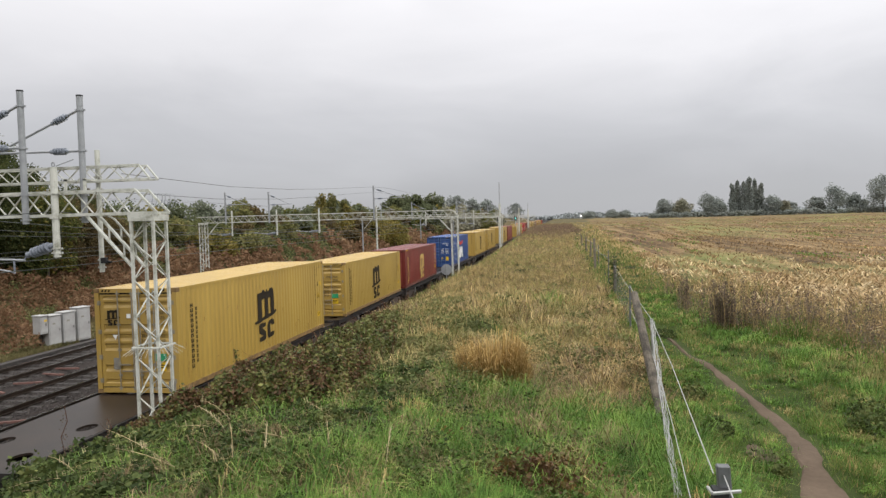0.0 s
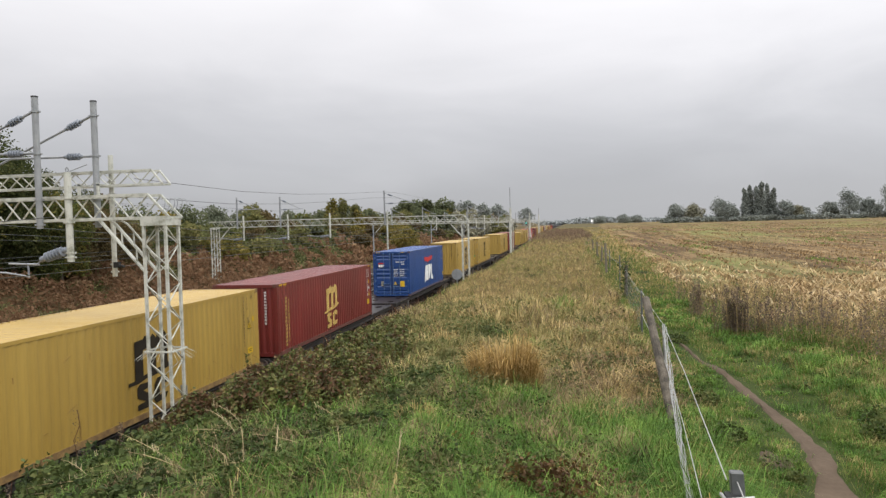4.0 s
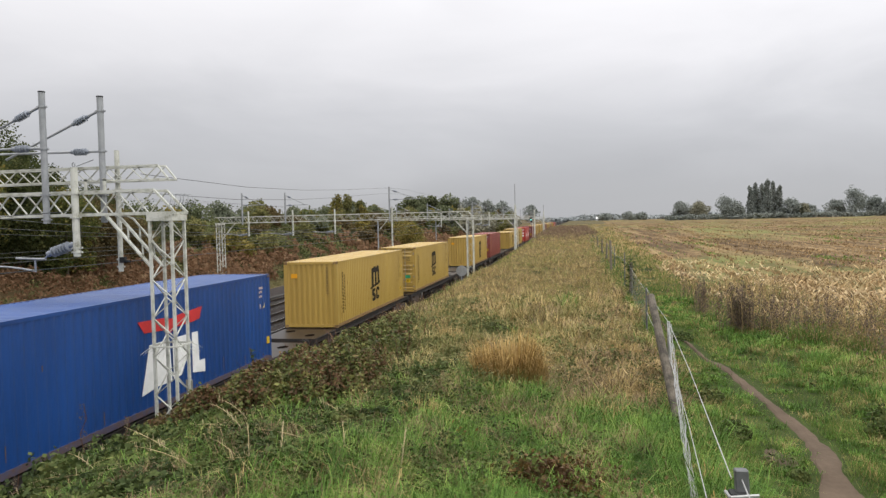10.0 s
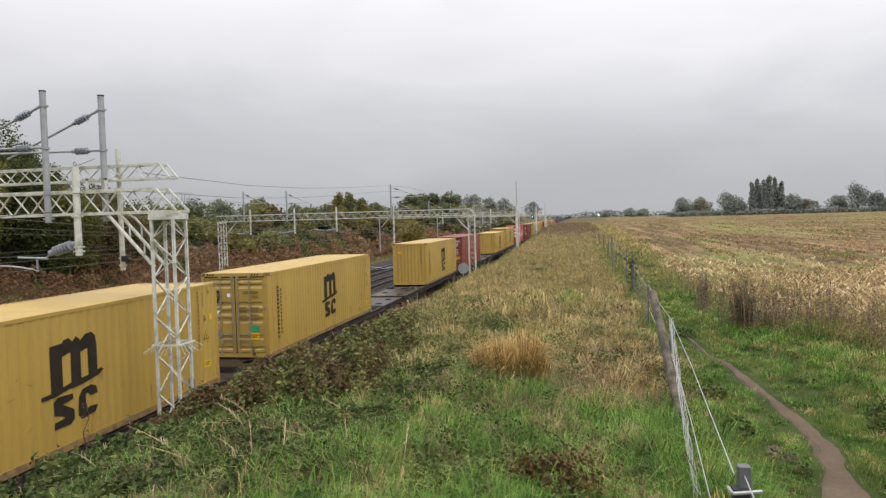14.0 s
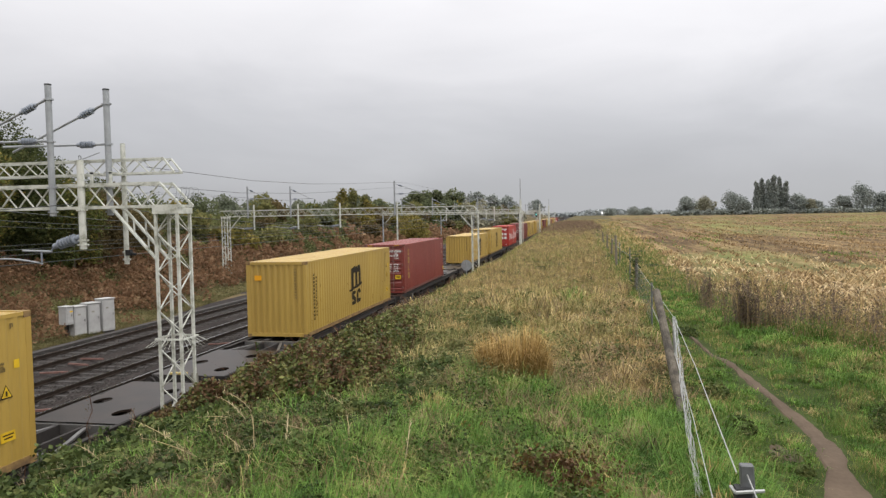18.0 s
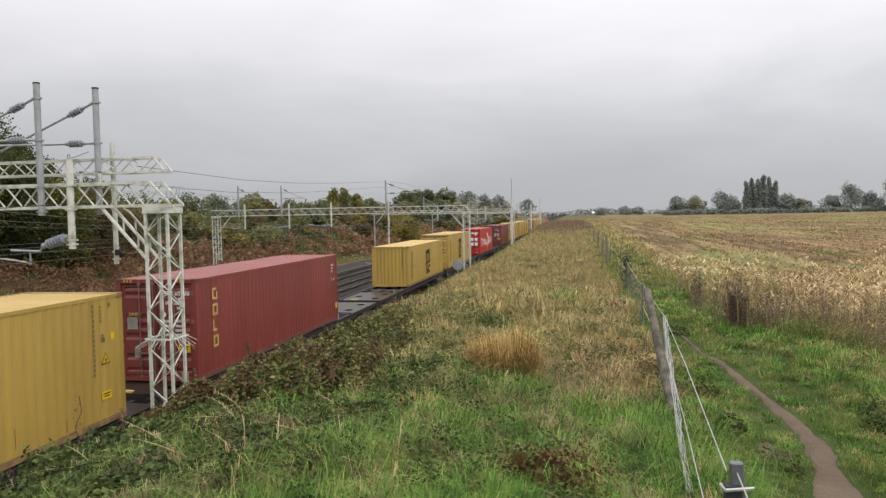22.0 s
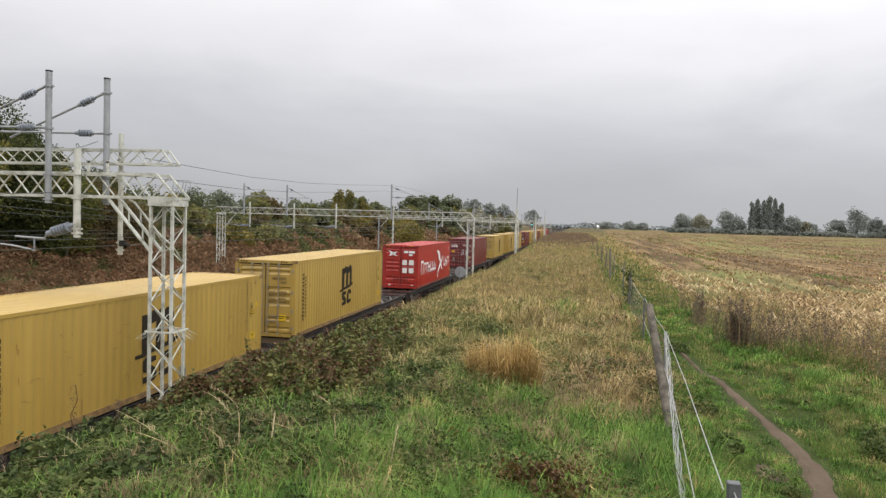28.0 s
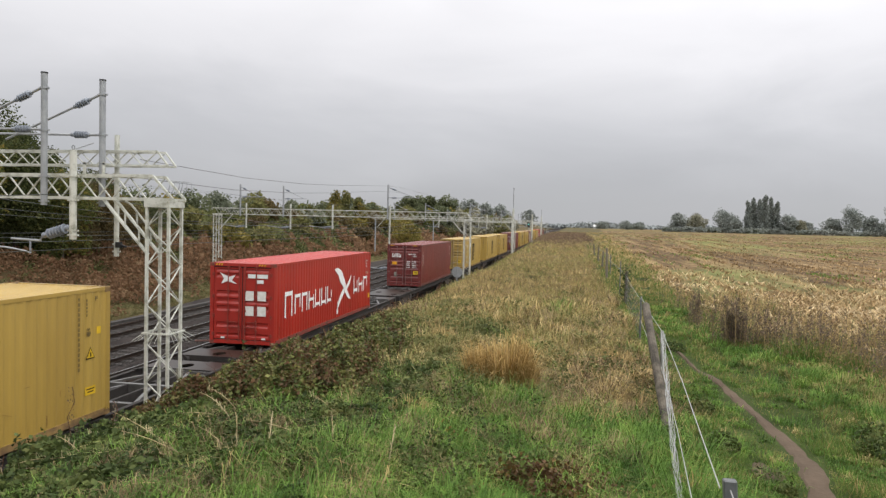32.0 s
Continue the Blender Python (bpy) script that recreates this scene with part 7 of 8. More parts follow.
def build_verge():
    rng = np.random.default_rng(13)
    m = 9000
    cy = near_y(rng, m, 5.3, 330)
    i = np.repeat(np.arange(m), 22)
    n = len(i)
    y = cy[i] * (1 + 0.008 * rng.normal(size=n))
    cu = rng.random(m)[i]
    hi = np.interp(y, [5, 10, 14.2, 15.8, 17, 18.4, 24, 90, 330], [5.2, 6.4, 5.8, 5.3, 4.7, 4.0, 3.7, 5.6, 13.0]) + 0.3 * wave(0 * y, y, 1.3)
    x = 1.1 + 0.04 * np.clip(y, 0, 13) + cu * (hi - 1.1) + rng.normal(0, 0.008, n) * np.clip(y, 6, 60)
    out = np.arctan2(y - cy[i], rng.normal(0, 0.1, n))
    pd = np.abs(x - path_x(y)) / (path_half(y) + 0.02)
    keep = (pd > rng.uniform(0.7, 1.5, n) * np.where(y > 12, 1.3, 1.0)) & ((x - 2.22) ** 2 / 0.028 + (y - 8.55) ** 2 / 0.09 > rng.random(n))
    x, y, pd, out, tall = x[keep], y[keep], pd[keep], out[keep], (0.5 + 1.3 * rng.random(m) ** 2.5)[i][keep]
    rough = smooth(-0.3, 0.7, wave(x, y, 2.3, 2))
    h = rng.uniform(0.035, 0.125, len(x)) * (0.5 + 1.4 * rough + 0.8 * smooth(0.0, 0.7, wave(x, y, 5.0, 4))) * (1 + smooth(20, 60, y)) * np.where(pd < 2.2, 0.6, 1.0) + 0.02
    h += (0.2 * smooth(1.9, 1.4, x) + 0.2 * smooth(3.6, 5.4, x) * rough) * rng.random(len(x))
    V = spikes(rng, x, y, ground_z(x, y), h * tall * 0.72, rng.uniform(0.006, 0.013, len(x)) * np.clip(y / 8, 1, 40), 1.0, out=out)
    dead = rng.random(len(x)) < 0.02 + 0.3 * smooth(16, 28, y) + 0.3 * smooth(40, 80, y) + 0.16 * smooth(3.4, 5.5, x) + 0.12 * wave(x, y, 0.9, 8)
    stuff("dead_grass", V[dead], [MAT["dry_grass"]], "yellowed dead grass in the verge", "grass")
    V, x, y = V[~dead], x[~dead], y[~dead]
    worn = rng.random(len(x)) < 0.1 + 0.5 * smooth(0.0, 0.7, wave(x, y, 1.2, 6) + 0.3 * wave(x, y, 3.7, 2))
    stuff("worn_grass", V[worn], [MAT["faded_grass"]], "yellowing worn grass beside the footpath", "grass")
    V = V[~worn]
    stuff("verge_grass", V, [MAT["verge_grass"]], "short green grass beside the footpath", "grass")
    # lush tussocks away from the trodden line
    m = 3000
    cy = near_y(rng, m, 5.6, 26)
    cx = 1.5 + rng.random(m) * (np.interp(cy, [5, 10, 14.2, 17, 18.4, 26], [5.2, 6.4, 5.7, 4.6, 3.9, 3.6]) - 1.5)
    away = np.abs(cx - path_x(cy))
    k = (away > path_half(cy) + 0.12) & (wave(cx, cy, 1.9, 4) + 0.5 * wave(cx, cy, 4.7, 1) + 0.5 * smooth(0.5, 2.0, cx - path_x(cy)) > rng.uniform(-0.6, 0.5, m))
    cx, cy, away = cx[k], cy[k], away[k]
    size = rng.random(len(cx))
    x, y, h, a, i = clumped(rng, cx, cy, (0.06 + 0.02 * smooth(0.3, 0.8, away)) + (0.05 + 0.18 * smooth(0.4, 1.8, away)) * size ** 1.5, 0.04 + 0.08 * size, 46)
    flow = 2.4 * wave(cx, cy, 1.3, 2)
    a = np.where(rng.random(len(a)) < 0.45, flow[i] + rng.normal(0, 0.8, len(a)), a)
    V = blades(rng, x, y, ground_z(x, y), h * 1.3, rng.uniform(0.005, 0.01, len(x)) * np.clip(y / 9, 1, 3), 1.15, out=a, arch=rng.uniform(0.6, 1.15, len(x)), lo=0.5)
    old = (rng.random(len(cx)) < 0.16 + 0.3 * smooth(3.6, 5.2, cx))[i]
    stuff("verge_tussocks", V[~old], [MAT["green_grass"]], "lush green grass tussocks in the verge", "grass")
    stuff("fading_tussocks", V[old], [MAT["faded_grass"]], "fading olive grass tussocks in the verge", "grass")
    # dark leafy weeds in blotches
    n = 15000
    y = near_y(rng, n, 5.8, 20)
    x = 1.5 + rng.random(n) * (np.interp(y, [5, 10, 14.2, 17, 18.4, 26], [5.2, 6.4, 5.7, 4.6, 3.9, 3.6]) - 1.5)
    k = (wave(x, y, 1.7, 11) + 0.5 * wave(x, y, 4.3, 3) > 0.6) & (np.abs(x - path_x(y)) > path_half(y) + 0.12)
    x, y = x[k], y[k]
    V = leaves(rng, x, y, ground_z(x, y) + rng.uniform(0.03, 0.17, len(x)), rng.uniform(0.025, 0.06, len(x)), 0.6)
    stuff("verge_weeds", V, [MAT["nettle"]], "dark leafy weeds in the verge", "weeds")
    for cx, cy, r, h in ((3.75, 9.6, 0.26, 0.3), (4.0, 10.2, 0.3, 0.36), (2.25, 16.6, 0.3, 0.22), (2.28, 8.05, 0.1, 0.1), (1.95, 11.2, 0.2, 0.3), (1.9, 9.3, 0.2, 0.24)):
        ob = thing("verge_weed", "dark green leafy weed clump in the grass verge", "weed", "weeds in the verge")
        m = 420
        a, q = rng.uniform(0, 6.28, m), np.sqrt(rng.random(m)) * r
        x, y = cx + q * np.cos(a), cy + q * np.sin(a)
        V = leaves(rng, x, y, ground_z(x, y) + h * (0.15 + 0.85 * rng.random(m)) * (1 - 0.6 * (q / r) ** 2), rng.uniform(0.03, 0.07, m), 0.7)
        tagged(part_me("foliage", quads("foliage", V, [MAT["nettle"]]), ob), kind="stuff")


def headland_spot(rng, m, deep):
    """Places along the weedy edge of the field, and how far in from the verge."""
    t = rng.random(m)
    depth = rng.random(m) ** 1.3 * deep
    x = np.interp(t, [0, 0.22, 0.36, 0.55, 0.75, 1], [3.5, 3.8, 4.5, 5.1, 5.5, 6.1]) + depth * 0.85 + rng.normal(0, 0.2, m)
    y = np.interp(t, [0, 0.22, 0.36, 0.55, 0.75, 1], [27, 18.4, 17.0, 15.8, 14.2, 11.5]) + depth * 0.7 + rng.normal(0, 0.3, m)
    return x, y, depth


def build_headland():
    """Tall seeding weeds along the near edge of the field."""
    rng = np.random.default_rng(14)
    m = 3600
    cx, cy, depth = headland_spot(rng, m, 4.0)
    dens = smooth(-0.6, 0.8, wave(cx, cy, 1.1, 3))
    k = rng.random(m) < 0.35 + 0.65 * dens
    cx, cy, depth, dens = cx[k], cy[k], depth[k], dens[k]
    m = len(cx)
    ch = (0.22 + (0.3 + 0.6 * dens) * rng.random(m) ** 1.4) * np.where(depth < 0.6, 0.7, 1.0)
    x, y, h, a, i = clumped(rng, cx, cy, ch, np.full(m, 0.1), 10)
    V = blades(rng, x, y, ground_z(x, y), h, rng.uniform(0.008, 0.018, len(x)), 0.75, out=a, arch=0.4)
    green = rng.random(len(x)) < 0.6 * smooth(1.2, 0.2, depth[i]) + 0.2
    stuff("headland_weeds", V[~green], [MAT["weed"]], "tall tan seeding weeds along the field edge", "weeds")
    stuff("headland_grass", V[green], [MAT["verge_grass"]], "rank green grass under the weeds", "grass")
    # seed heads and withered leaves among them
    n = 16000
    i = rng.integers(0, m, n)
    f = rng.random(n)
    x, y = cx[i] + rng.normal(0, 0.12, n), cy[i] + rng.normal(0, 0.12, n)
    V = leaves(rng, x, y, ground_z(x, y) + ch[i] * (0.15 + 0.85 * f), rng.uniform(0.02, 0.06, n), 1.4)
    dark = wave(x, y, 1.6, 6) + 0.4 * rng.normal(size=n) > 0.1
    stuff("seed_heads", V[~dark], [MAT["weed"]], "brown seed heads and withered weed leaves", "weeds")
    stuff("dark_seed_heads", V[dark], [MAT["weed_dark"]], "dark purplish-brown seed heads among the weeds", "weeds")
    # broken pale maize leaves caught in the weeds
    n = 11000
    x, y, depth = headland_spot(rng, n, 9.0)
    x, y = x + 1.2, y + 1.4
    k = wave(x, y, 0.8, 5) + 0.5 * smooth(6, 8.5, x) > 0.05
    x, y = x[k], y[k]
    n = len(x)
    V = blades(rng, x, y, ground_z(x, y) + rng.uniform(0.02, 0.22, n), rng.uniform(0.2, 0.55, n) * np.interp(x, [5, 8], [0.8, 1.2]), rng.uniform(0.024, 0.055, n) * np.interp(x, [5, 8], [0.9, 1.4]), 1.19, arch=1.0, lo=0.88)
    old = rng.random(n) < 0.45
    stuff("maize_leaves", V[~old], [MAT["maize_leaf"]], "pale torn maize leaves lying in the weeds", "stubble")
    stuff("withered_maize", V[old], [MAT["straw"]], "brown withered maize stalks and leaves on the ground", "stubble")
    # dark dock and willowherb clumps: spires of seed on thin stalks
    for cx, cy, r, h, m in ((3.8, 18.0, 0.3, 1.25, 36), (4.3, 17.7, 0.35, 1.1, 22), (4.75, 17.3, 0.4, 0.95, 13), (5.3, 16.5, 0.4, 0.95, 12), (5.7, 15.6, 0.35, 0.9, 10), (5.9, 14.6, 0.35, 0.8, 8), (3.45, 21.6, 0.22, 1.25, 12), (4.9, 18.0, 0.3, 0.95, 7), (5.6, 17.5, 0.4, 1.05, 9), (7.0, 17.2, 0.6, 1.0, 9), (8.2, 16.6, 0.4, 1.0, 8), (3.5, 24.6, 0.3, 0.9, 8), (6.4, 19.5, 0.5, 1.0, 8), (5.1, 16.9, 0.25, 0.9, 8), (6.3, 16.4, 0.3, 0.95, 7), (7.6, 15.3, 0.4, 0.9, 8), (3.75, 20.4, 0.3, 0.9, 10)):
        ob = thing("weed_clump", "dark purplish-brown seeding weed clump by the field", "weed", "weeds on the field edge")
        px, py = cx + rng.normal(0, r * 0.6, m), cy + rng.normal(0, r * 0.6, m)
        ph = h * rng.uniform(0.5, 1.05, m)
        V = blades(rng, px, py, ground_z(px, py), ph, 0.016 + 0 * px, 0.2)
        tagged(part_me("stalk_mass", quads("stalk_mass", V, [MAT["weed"]]), ob), kind="stuff")
        i = np.repeat(np.arange(m), 190 if h > 1.1 else 90)
        f = rng.random(len(i))
        q = 0.012 + 0.065 * (1 - f)
        x, y = px[i] + rng.normal(0, 1, len(i)) * q, py[i] + rng.normal(0, 1, len(i)) * q
        V = leaves(rng, x, y, ground_z(x, y) + ph[i] * (0.15 + 0.85 * f), rng.uniform(0.015, 0.042, len(i)), 2.2)
        tagged(part_me("foliage", quads("foliage", V, [MAT["weed_dark"]]), ob), kind="stuff")


def build_field():
    rng = np.random.default_rng(15)
    n = 230000
    y = log_y(rng, n, 15, 330)
    x = 3.6 + rng.random(n) ** 1.05 * (0.5 * y + 2)
    k = in_field(x, y)
    x, y = x[k], y[k]
    # rows run with the line, swinging a little to the right
    u = x - 0.045 * y
    row = np.mod(u, 0.75) / 0.75
    tram = np.maximum(smooth(0.6, 0.2, np.abs(np.mod(u - 1.2, 12) - 3)), smooth(0.6, 0.2, np.abs(np.mod(u - 3.2, 12) - 3)))
    big = 0.5 * wave(x, y * 0.3, 0.3, 4) + 0.95 * wave(u, y * 0.05, 1.1, 2) + 0.5 * wave(u, y * 0.12, 3.2, 7)
    near = smooth(40, 20, y)
    dens = (0.02 + 0.62 * smooth(0.0, 0.75, big) + 0.14 * (row < 0.35) + 0.12 * near) * (1 - 0.9 * tram)
    k = rng.random(len(x)) < dens
    x, y, row, big = x[k], y[k], row[k], big[k]
    d = np.clip(y / 17, 1, 24)
    stand = (row < 0.4) & (rng.random(len(x)) < 0.75)
    h = np.where(stand, rng.uniform(0.06, 0.2, len(x)), rng.uniform(0.1, 0.42, len(x)) * np.where(y < 30, 1.1, 0.75))
    w = np.where(stand, rng.uniform(0.012, 0.025, len(x)), rng.uniform(0.015, 0.05, len(x))) * d ** 0.75
    V = blades(rng, x, y, ground_z(x, y) + 0.015, h, w, np.where(stand, 0.4, 1.15), lo=np.where(stand, 0.3, 0.85), arch=0.5)
    green = (wave(x, y * 0.5, 0.2, 6) + 0.4 * wave(u[k], y * 0.2, 1.2, 1) > 0.3) & (rng.random(len(x)) < 0.6)
    stuff("maize_stubble", V[~green], [MAT["straw"]], "broken straw-coloured maize stubble in rows", "stubble")
    n = 7000
    y = near_y(rng, n, 17, 45)
    x = 4.2 + rng.random(n) * (0.45 * y - 3)
    k = in_field(x, y) & (wave(x, y, 0.6, 3) + 0.6 * wave(x - 0.045 * y, y * 0.1, 2.4, 5) > 0.1)
    x, y = x[k], y[k]
    L = blades(rng, x, y, ground_z(x, y) + rng.uniform(0.02, 0.14, len(x)), rng.uniform(0.2, 0.55, len(x)), rng.uniform(0.025, 0.055, len(x)) * np.clip(y / 20, 1, 2), 1.19, arch=1.0, lo=0.85)
    stuff("maize_litter", L, [MAT["maize_leaf"]], "pale torn maize leaves scattered over the stubble", "stubble")
    stuff("field_weeds", V[green], [MAT["field_weed"]], "green weeds between the stubble rows", "weeds")


def build_far_bank():
    """Bracken, scrub and dead grass on the cutting side beyond the tracks."""
    rng = np.random.default_rng(16)
    n = 210000
    y = near_y(rng, n, 24, 260)
    foot = -25.5 - 3.5 * smooth(35, 70, y)
    up = rng.random(n) ** 0.9 * 24
    x = foot + 0.4 - up
    k = x > -1.02 * y - 3
    x, y, up = x[k], y[k], up[k]
    # bracken stands in rounded beds low on the slope, scrub above, grass between
    bed = wave(x, y, 0.42, 5) + 0.35 * wave(x, y, 1.1, 3) + 0.9 * smooth(1.0, 3.0, up) - 1.1 * smooth(7.5, 12, up)
    bracken = bed + 0.12 * rng.normal(size=len(x)) > 0.5 + 0.4 * smooth(45, 80, y)
    grass = ~bracken & (wave(x, y, 0.5, 2) + 0.3 * wave(x, y, 1.7, 6) + 0.12 * rng.normal(size=len(x)) > 0.1 + 0.8 * smooth(4, 11, up) - 1.3 * smooth(2.5, 0.8, up))
    lump = 0.55 + 0.45 * wave(x, y, 1.1, 4) + 0.3 * wave(x, y, 2.6, 2)
    top = np.where(bracken, 1.5 * smooth(0.1, 0.9, bed) * np.maximum(lump, 0.12) + 0.2, np.where(grass, 0.16, 0.3 + 0.8 * np.maximum(lump, 0.1) * smooth(3, 9, up)))
    z = ground_z(x, y) + top * (1 - rng.random(len(x)) ** 2 * 0.75)
    V = leaves(rng, x, y, z, rng.uniform(0.05, 0.13, len(x)) * np.clip(y / 32, 1, 6) * np.where(bracken, 1.7, 1.15), 0.7)
    dark = ~bracken & ~grass & (wave(x, y, 0.3, 8) + 0.3 * rng.normal(size=len(x)) > 0.0)
    stuff("bracken", V[bracken], [MAT["bracken_red"]], "rust-red dead bracken in beds on the cutting", "bracken")
    stuff("bank_scrub", V[~bracken & ~grass & ~dark], [MAT["scrub"]], "olive-green bramble scrub on the cutting", "scrub")
    stuff("dark_bank_scrub", V[dark], [LEAF["dark"]], "dark green bramble thicket on the cutting", "scrub")
    stuff("slope_grass", V[grass], [MAT["slope_grass"]], "pale yellow-green grass on the cutting", "grass")
    n = 14000
    y = near_y(rng, n, 24, 120)
    x = -25.0 - 3.5 * smooth(35, 70, y) - rng.random(n) ** 2 * 4
    V = spikes(rng, x, y, ground_z(x, y), rng.uniform(0.12, 0.32, n), 0.03 * np.clip(y / 30, 1, 4), 0.8)
    stuff("cutting_grass", V, [MAT["slope_grass"]], "short yellowed grass at the foot of the cutting", "grass")


# ---- trees ----
def tree(x, y, height, spread, n, leaf, label, seed, trunk=0.25, size=0.3, blobs=14, shape="round", z=None, name="tree", group="trees beyond the line"):
    rng = np.random.default_rng(seed)
    z0 = float(ground_z(x, y)) if z is None else z
    ob = thing(name, label, "tree", group)
    bm = bmesh.new()
    th = height * trunk
    r0 = max(0.06, height * 0.022)
    rod(bm, (x, y, z0 - 0.2), (x, y, z0 + th), r0, 8, r0 * 0.75)
    rod(bm, (x, y, z0 + th), (x + 0.1 * spread * rng.normal(), y, z0 + height * 0.82), r0 * 0.75, 7, r0 * 0.15)
    C, R = [], []
    for k in range(blobs):
        a = rng.uniform(0, 6.28)
        f = (k + 0.5) / blobs
        if shape == "tall":
            q, zc, rr = spread * 0.22 * rng.random(), th * 0.4 + (height - th * 0.4) * f * 0.93, spread * (0.44 - 0.27 * f ** 2)
        else:
            prof = math.sin(math.pi * (0.18 + 0.75 * f))
            q, zc, rr = spread * prof * (0.35 + 0.45 * rng.random()), th + (height - th) * (0.1 + 0.78 * f), spread * (0.3 + 0.22 * rng.random())
        c = np.array([x + q * math.cos(a), y + q * math.sin(a), z0 + zc])
        C.append(c)
        R.append(rr)
        rod(bm, (x, y, z0 + min(zc * 0.75, height * 0.7)), tuple(c), r0 * 0.32, 5, r0 * 0.08)
    part("trunk", bm, MAT["bark"], ob)
    C, R = np.array(C), np.array(R)
    b = rng.integers(0, blobs, n)
    d = rng.normal(size=(n, 3))
    d /= np.linalg.norm(d, axis=1)[:, None]
    rad = R[b] * (0.55 + 0.5 * rng.random(n)) * (1 + 0.25 * np.sin(5 * d[:, 0] + b) * np.sin(4 * d[:, 2] + 2 * b))
    p = C[b] + d * rad[:, None] * np.array([1, 1, 1.7 if shape == "tall" else 0.85])
    p[:, 2] = np.maximum(p[:, 2], z0 + 0.3)
    part_me("crown", quads("crown", leaves(rng, p[:, 0], p[:, 1], p[:, 2], rng.uniform(0.6, 1.3, n) * size, 0.8), [LEAF[leaf]]), ob)
    return ob


def build_trees():
    near = "dense dark green tree turning yellow above the cutting"
    for k, (x, y, h, s, leaf) in enumerate(((-35.5, 36.0, 7.8, 3.3, "turning"), (-37.0, 41.0, 8.8, 3.4, "dark"), (-39.5, 46.5, 7.2, 3.2, "dark"), (-41.5, 38.5, 8.4, 3.5, "dark"), (-44.0, 44.0, 8.0, 3.6, "turning"), (-37.5, 50.5, 5.2, 2.8, "dark"), (-33.5, 31.5, 6.5, 2.8, "dark"), (-40.5, 56.0, 4.4, 2.8, "brown"), (-34.8, 46.5, 5.4, 2.7, "brown"), (-36.0, 53.0, 4.0, 2.6, "brown"), (-33.2, 42.5, 6.2, 2.9, "turning"), (-34.6, 40.0, 7.4, 3.0, "dark"))):
        tree(x, y, h, s, 16000, leaf, near, 100 + k, 0.12, 0.17, 20, group="trees on the cutting")
    rng = random.Random(21)
    # bushes and trees along the top of the cutting
    spots = []
    for k in range(40):
        y = 60 + k * 7.5 + rng.uniform(-3, 3)
        spots.append((-46 + rng.uniform(-5, 5) - (6 if k > 16 else 0), y, rng.uniform(1.5, 2.9) * (1 + 0.006 * max(0, y - 110)), rng.uniform(2.6, 4.2)))
    spots += [(-48, 149, 5.6, 2.6), (-46.5, 153, 5.0, 2.4), (-48, 168, 4.8, 2.8), (-50, 96, 3.6, 2.8), (-49, 107, 4.0, 3.0)]
    for k, (x, y, h, s) in enumerate(spots):
        # mid and hazy leaves carry the haze in their colour
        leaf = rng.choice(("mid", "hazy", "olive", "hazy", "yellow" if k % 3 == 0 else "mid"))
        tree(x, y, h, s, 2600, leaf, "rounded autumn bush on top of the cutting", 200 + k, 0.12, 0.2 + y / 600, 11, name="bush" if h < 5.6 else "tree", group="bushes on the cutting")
    # scrub bushes down the slope
    for k in range(46):
        y = 58 + k * 4.6 + rng.uniform(-3, 3)
        x = -31.5 - 3.0 * min(1, y / 90) - rng.uniform(0, 9)
        tree(x, y, rng.uniform(1.8, 3.6), rng.uniform(1.6, 2.8), 1300, rng.choice(("turning", "brown", "brown", "yellow", "olive", "olive")), "scrubby autumn bush on the cutting slope", 500 + k, 0.1, 0.22 + y / 600, 9, name="bush", group="bushes on the cutting")
    for k in range(22):
        y = 215 + k * 9.5 + rng.uniform(-4, 4)
        # mid and far_yellow are leaf colours greyed to stand for haze
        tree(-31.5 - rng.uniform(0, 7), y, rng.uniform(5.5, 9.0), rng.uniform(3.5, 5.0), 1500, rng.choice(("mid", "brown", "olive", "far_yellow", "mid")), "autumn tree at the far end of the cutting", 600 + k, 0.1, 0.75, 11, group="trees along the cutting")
    for k, (x, y, h, s, leaf) in enumerate(((-43.5, 128, 7.6, 3.0, "yellow"), (-42.0, 130, 8.2, 2.6, "olive"), (-41.0, 134, 7.4, 2.8, "olive"), (-39.8, 133, 6.6, 2.6, "yellow"), (-39.5, 140, 5.6, 3.0, "brown"), (-37.0, 150, 5.2, 3.4, "yellow"))):
        tree(x, y, h - 1.6, s, 2600, leaf, "upright ragged autumn tree on the cutting", 640 + k, 0.1, 0.3, 15, "tall" if k < 4 else "round", group="trees along the cutting")
    # yellowing bush low on the bank
    tree(-31.5, 137, 5.2, 3.2, 3500, "yellow", "yellowing bush on the far cutting slope", 290, 0.1, 0.35, 12, name="bush", group="bushes on the cutting")
    # larger dark trees far along the line, haze lightening their leaf colour
    for k, (x, y, h, s) in enumerate(((-70, 300, 11, 6), (-66, 330, 12, 7), (-74, 350, 12, 7), (-68, 390, 14, 8), (-60, 420, 14, 8), (-75, 440, 15, 8), (-58, 470, 13, 8), (-52, 520, 13, 8), (-38, 640, 16, 8))):
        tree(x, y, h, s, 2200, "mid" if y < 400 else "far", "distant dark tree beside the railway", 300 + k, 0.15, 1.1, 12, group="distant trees")
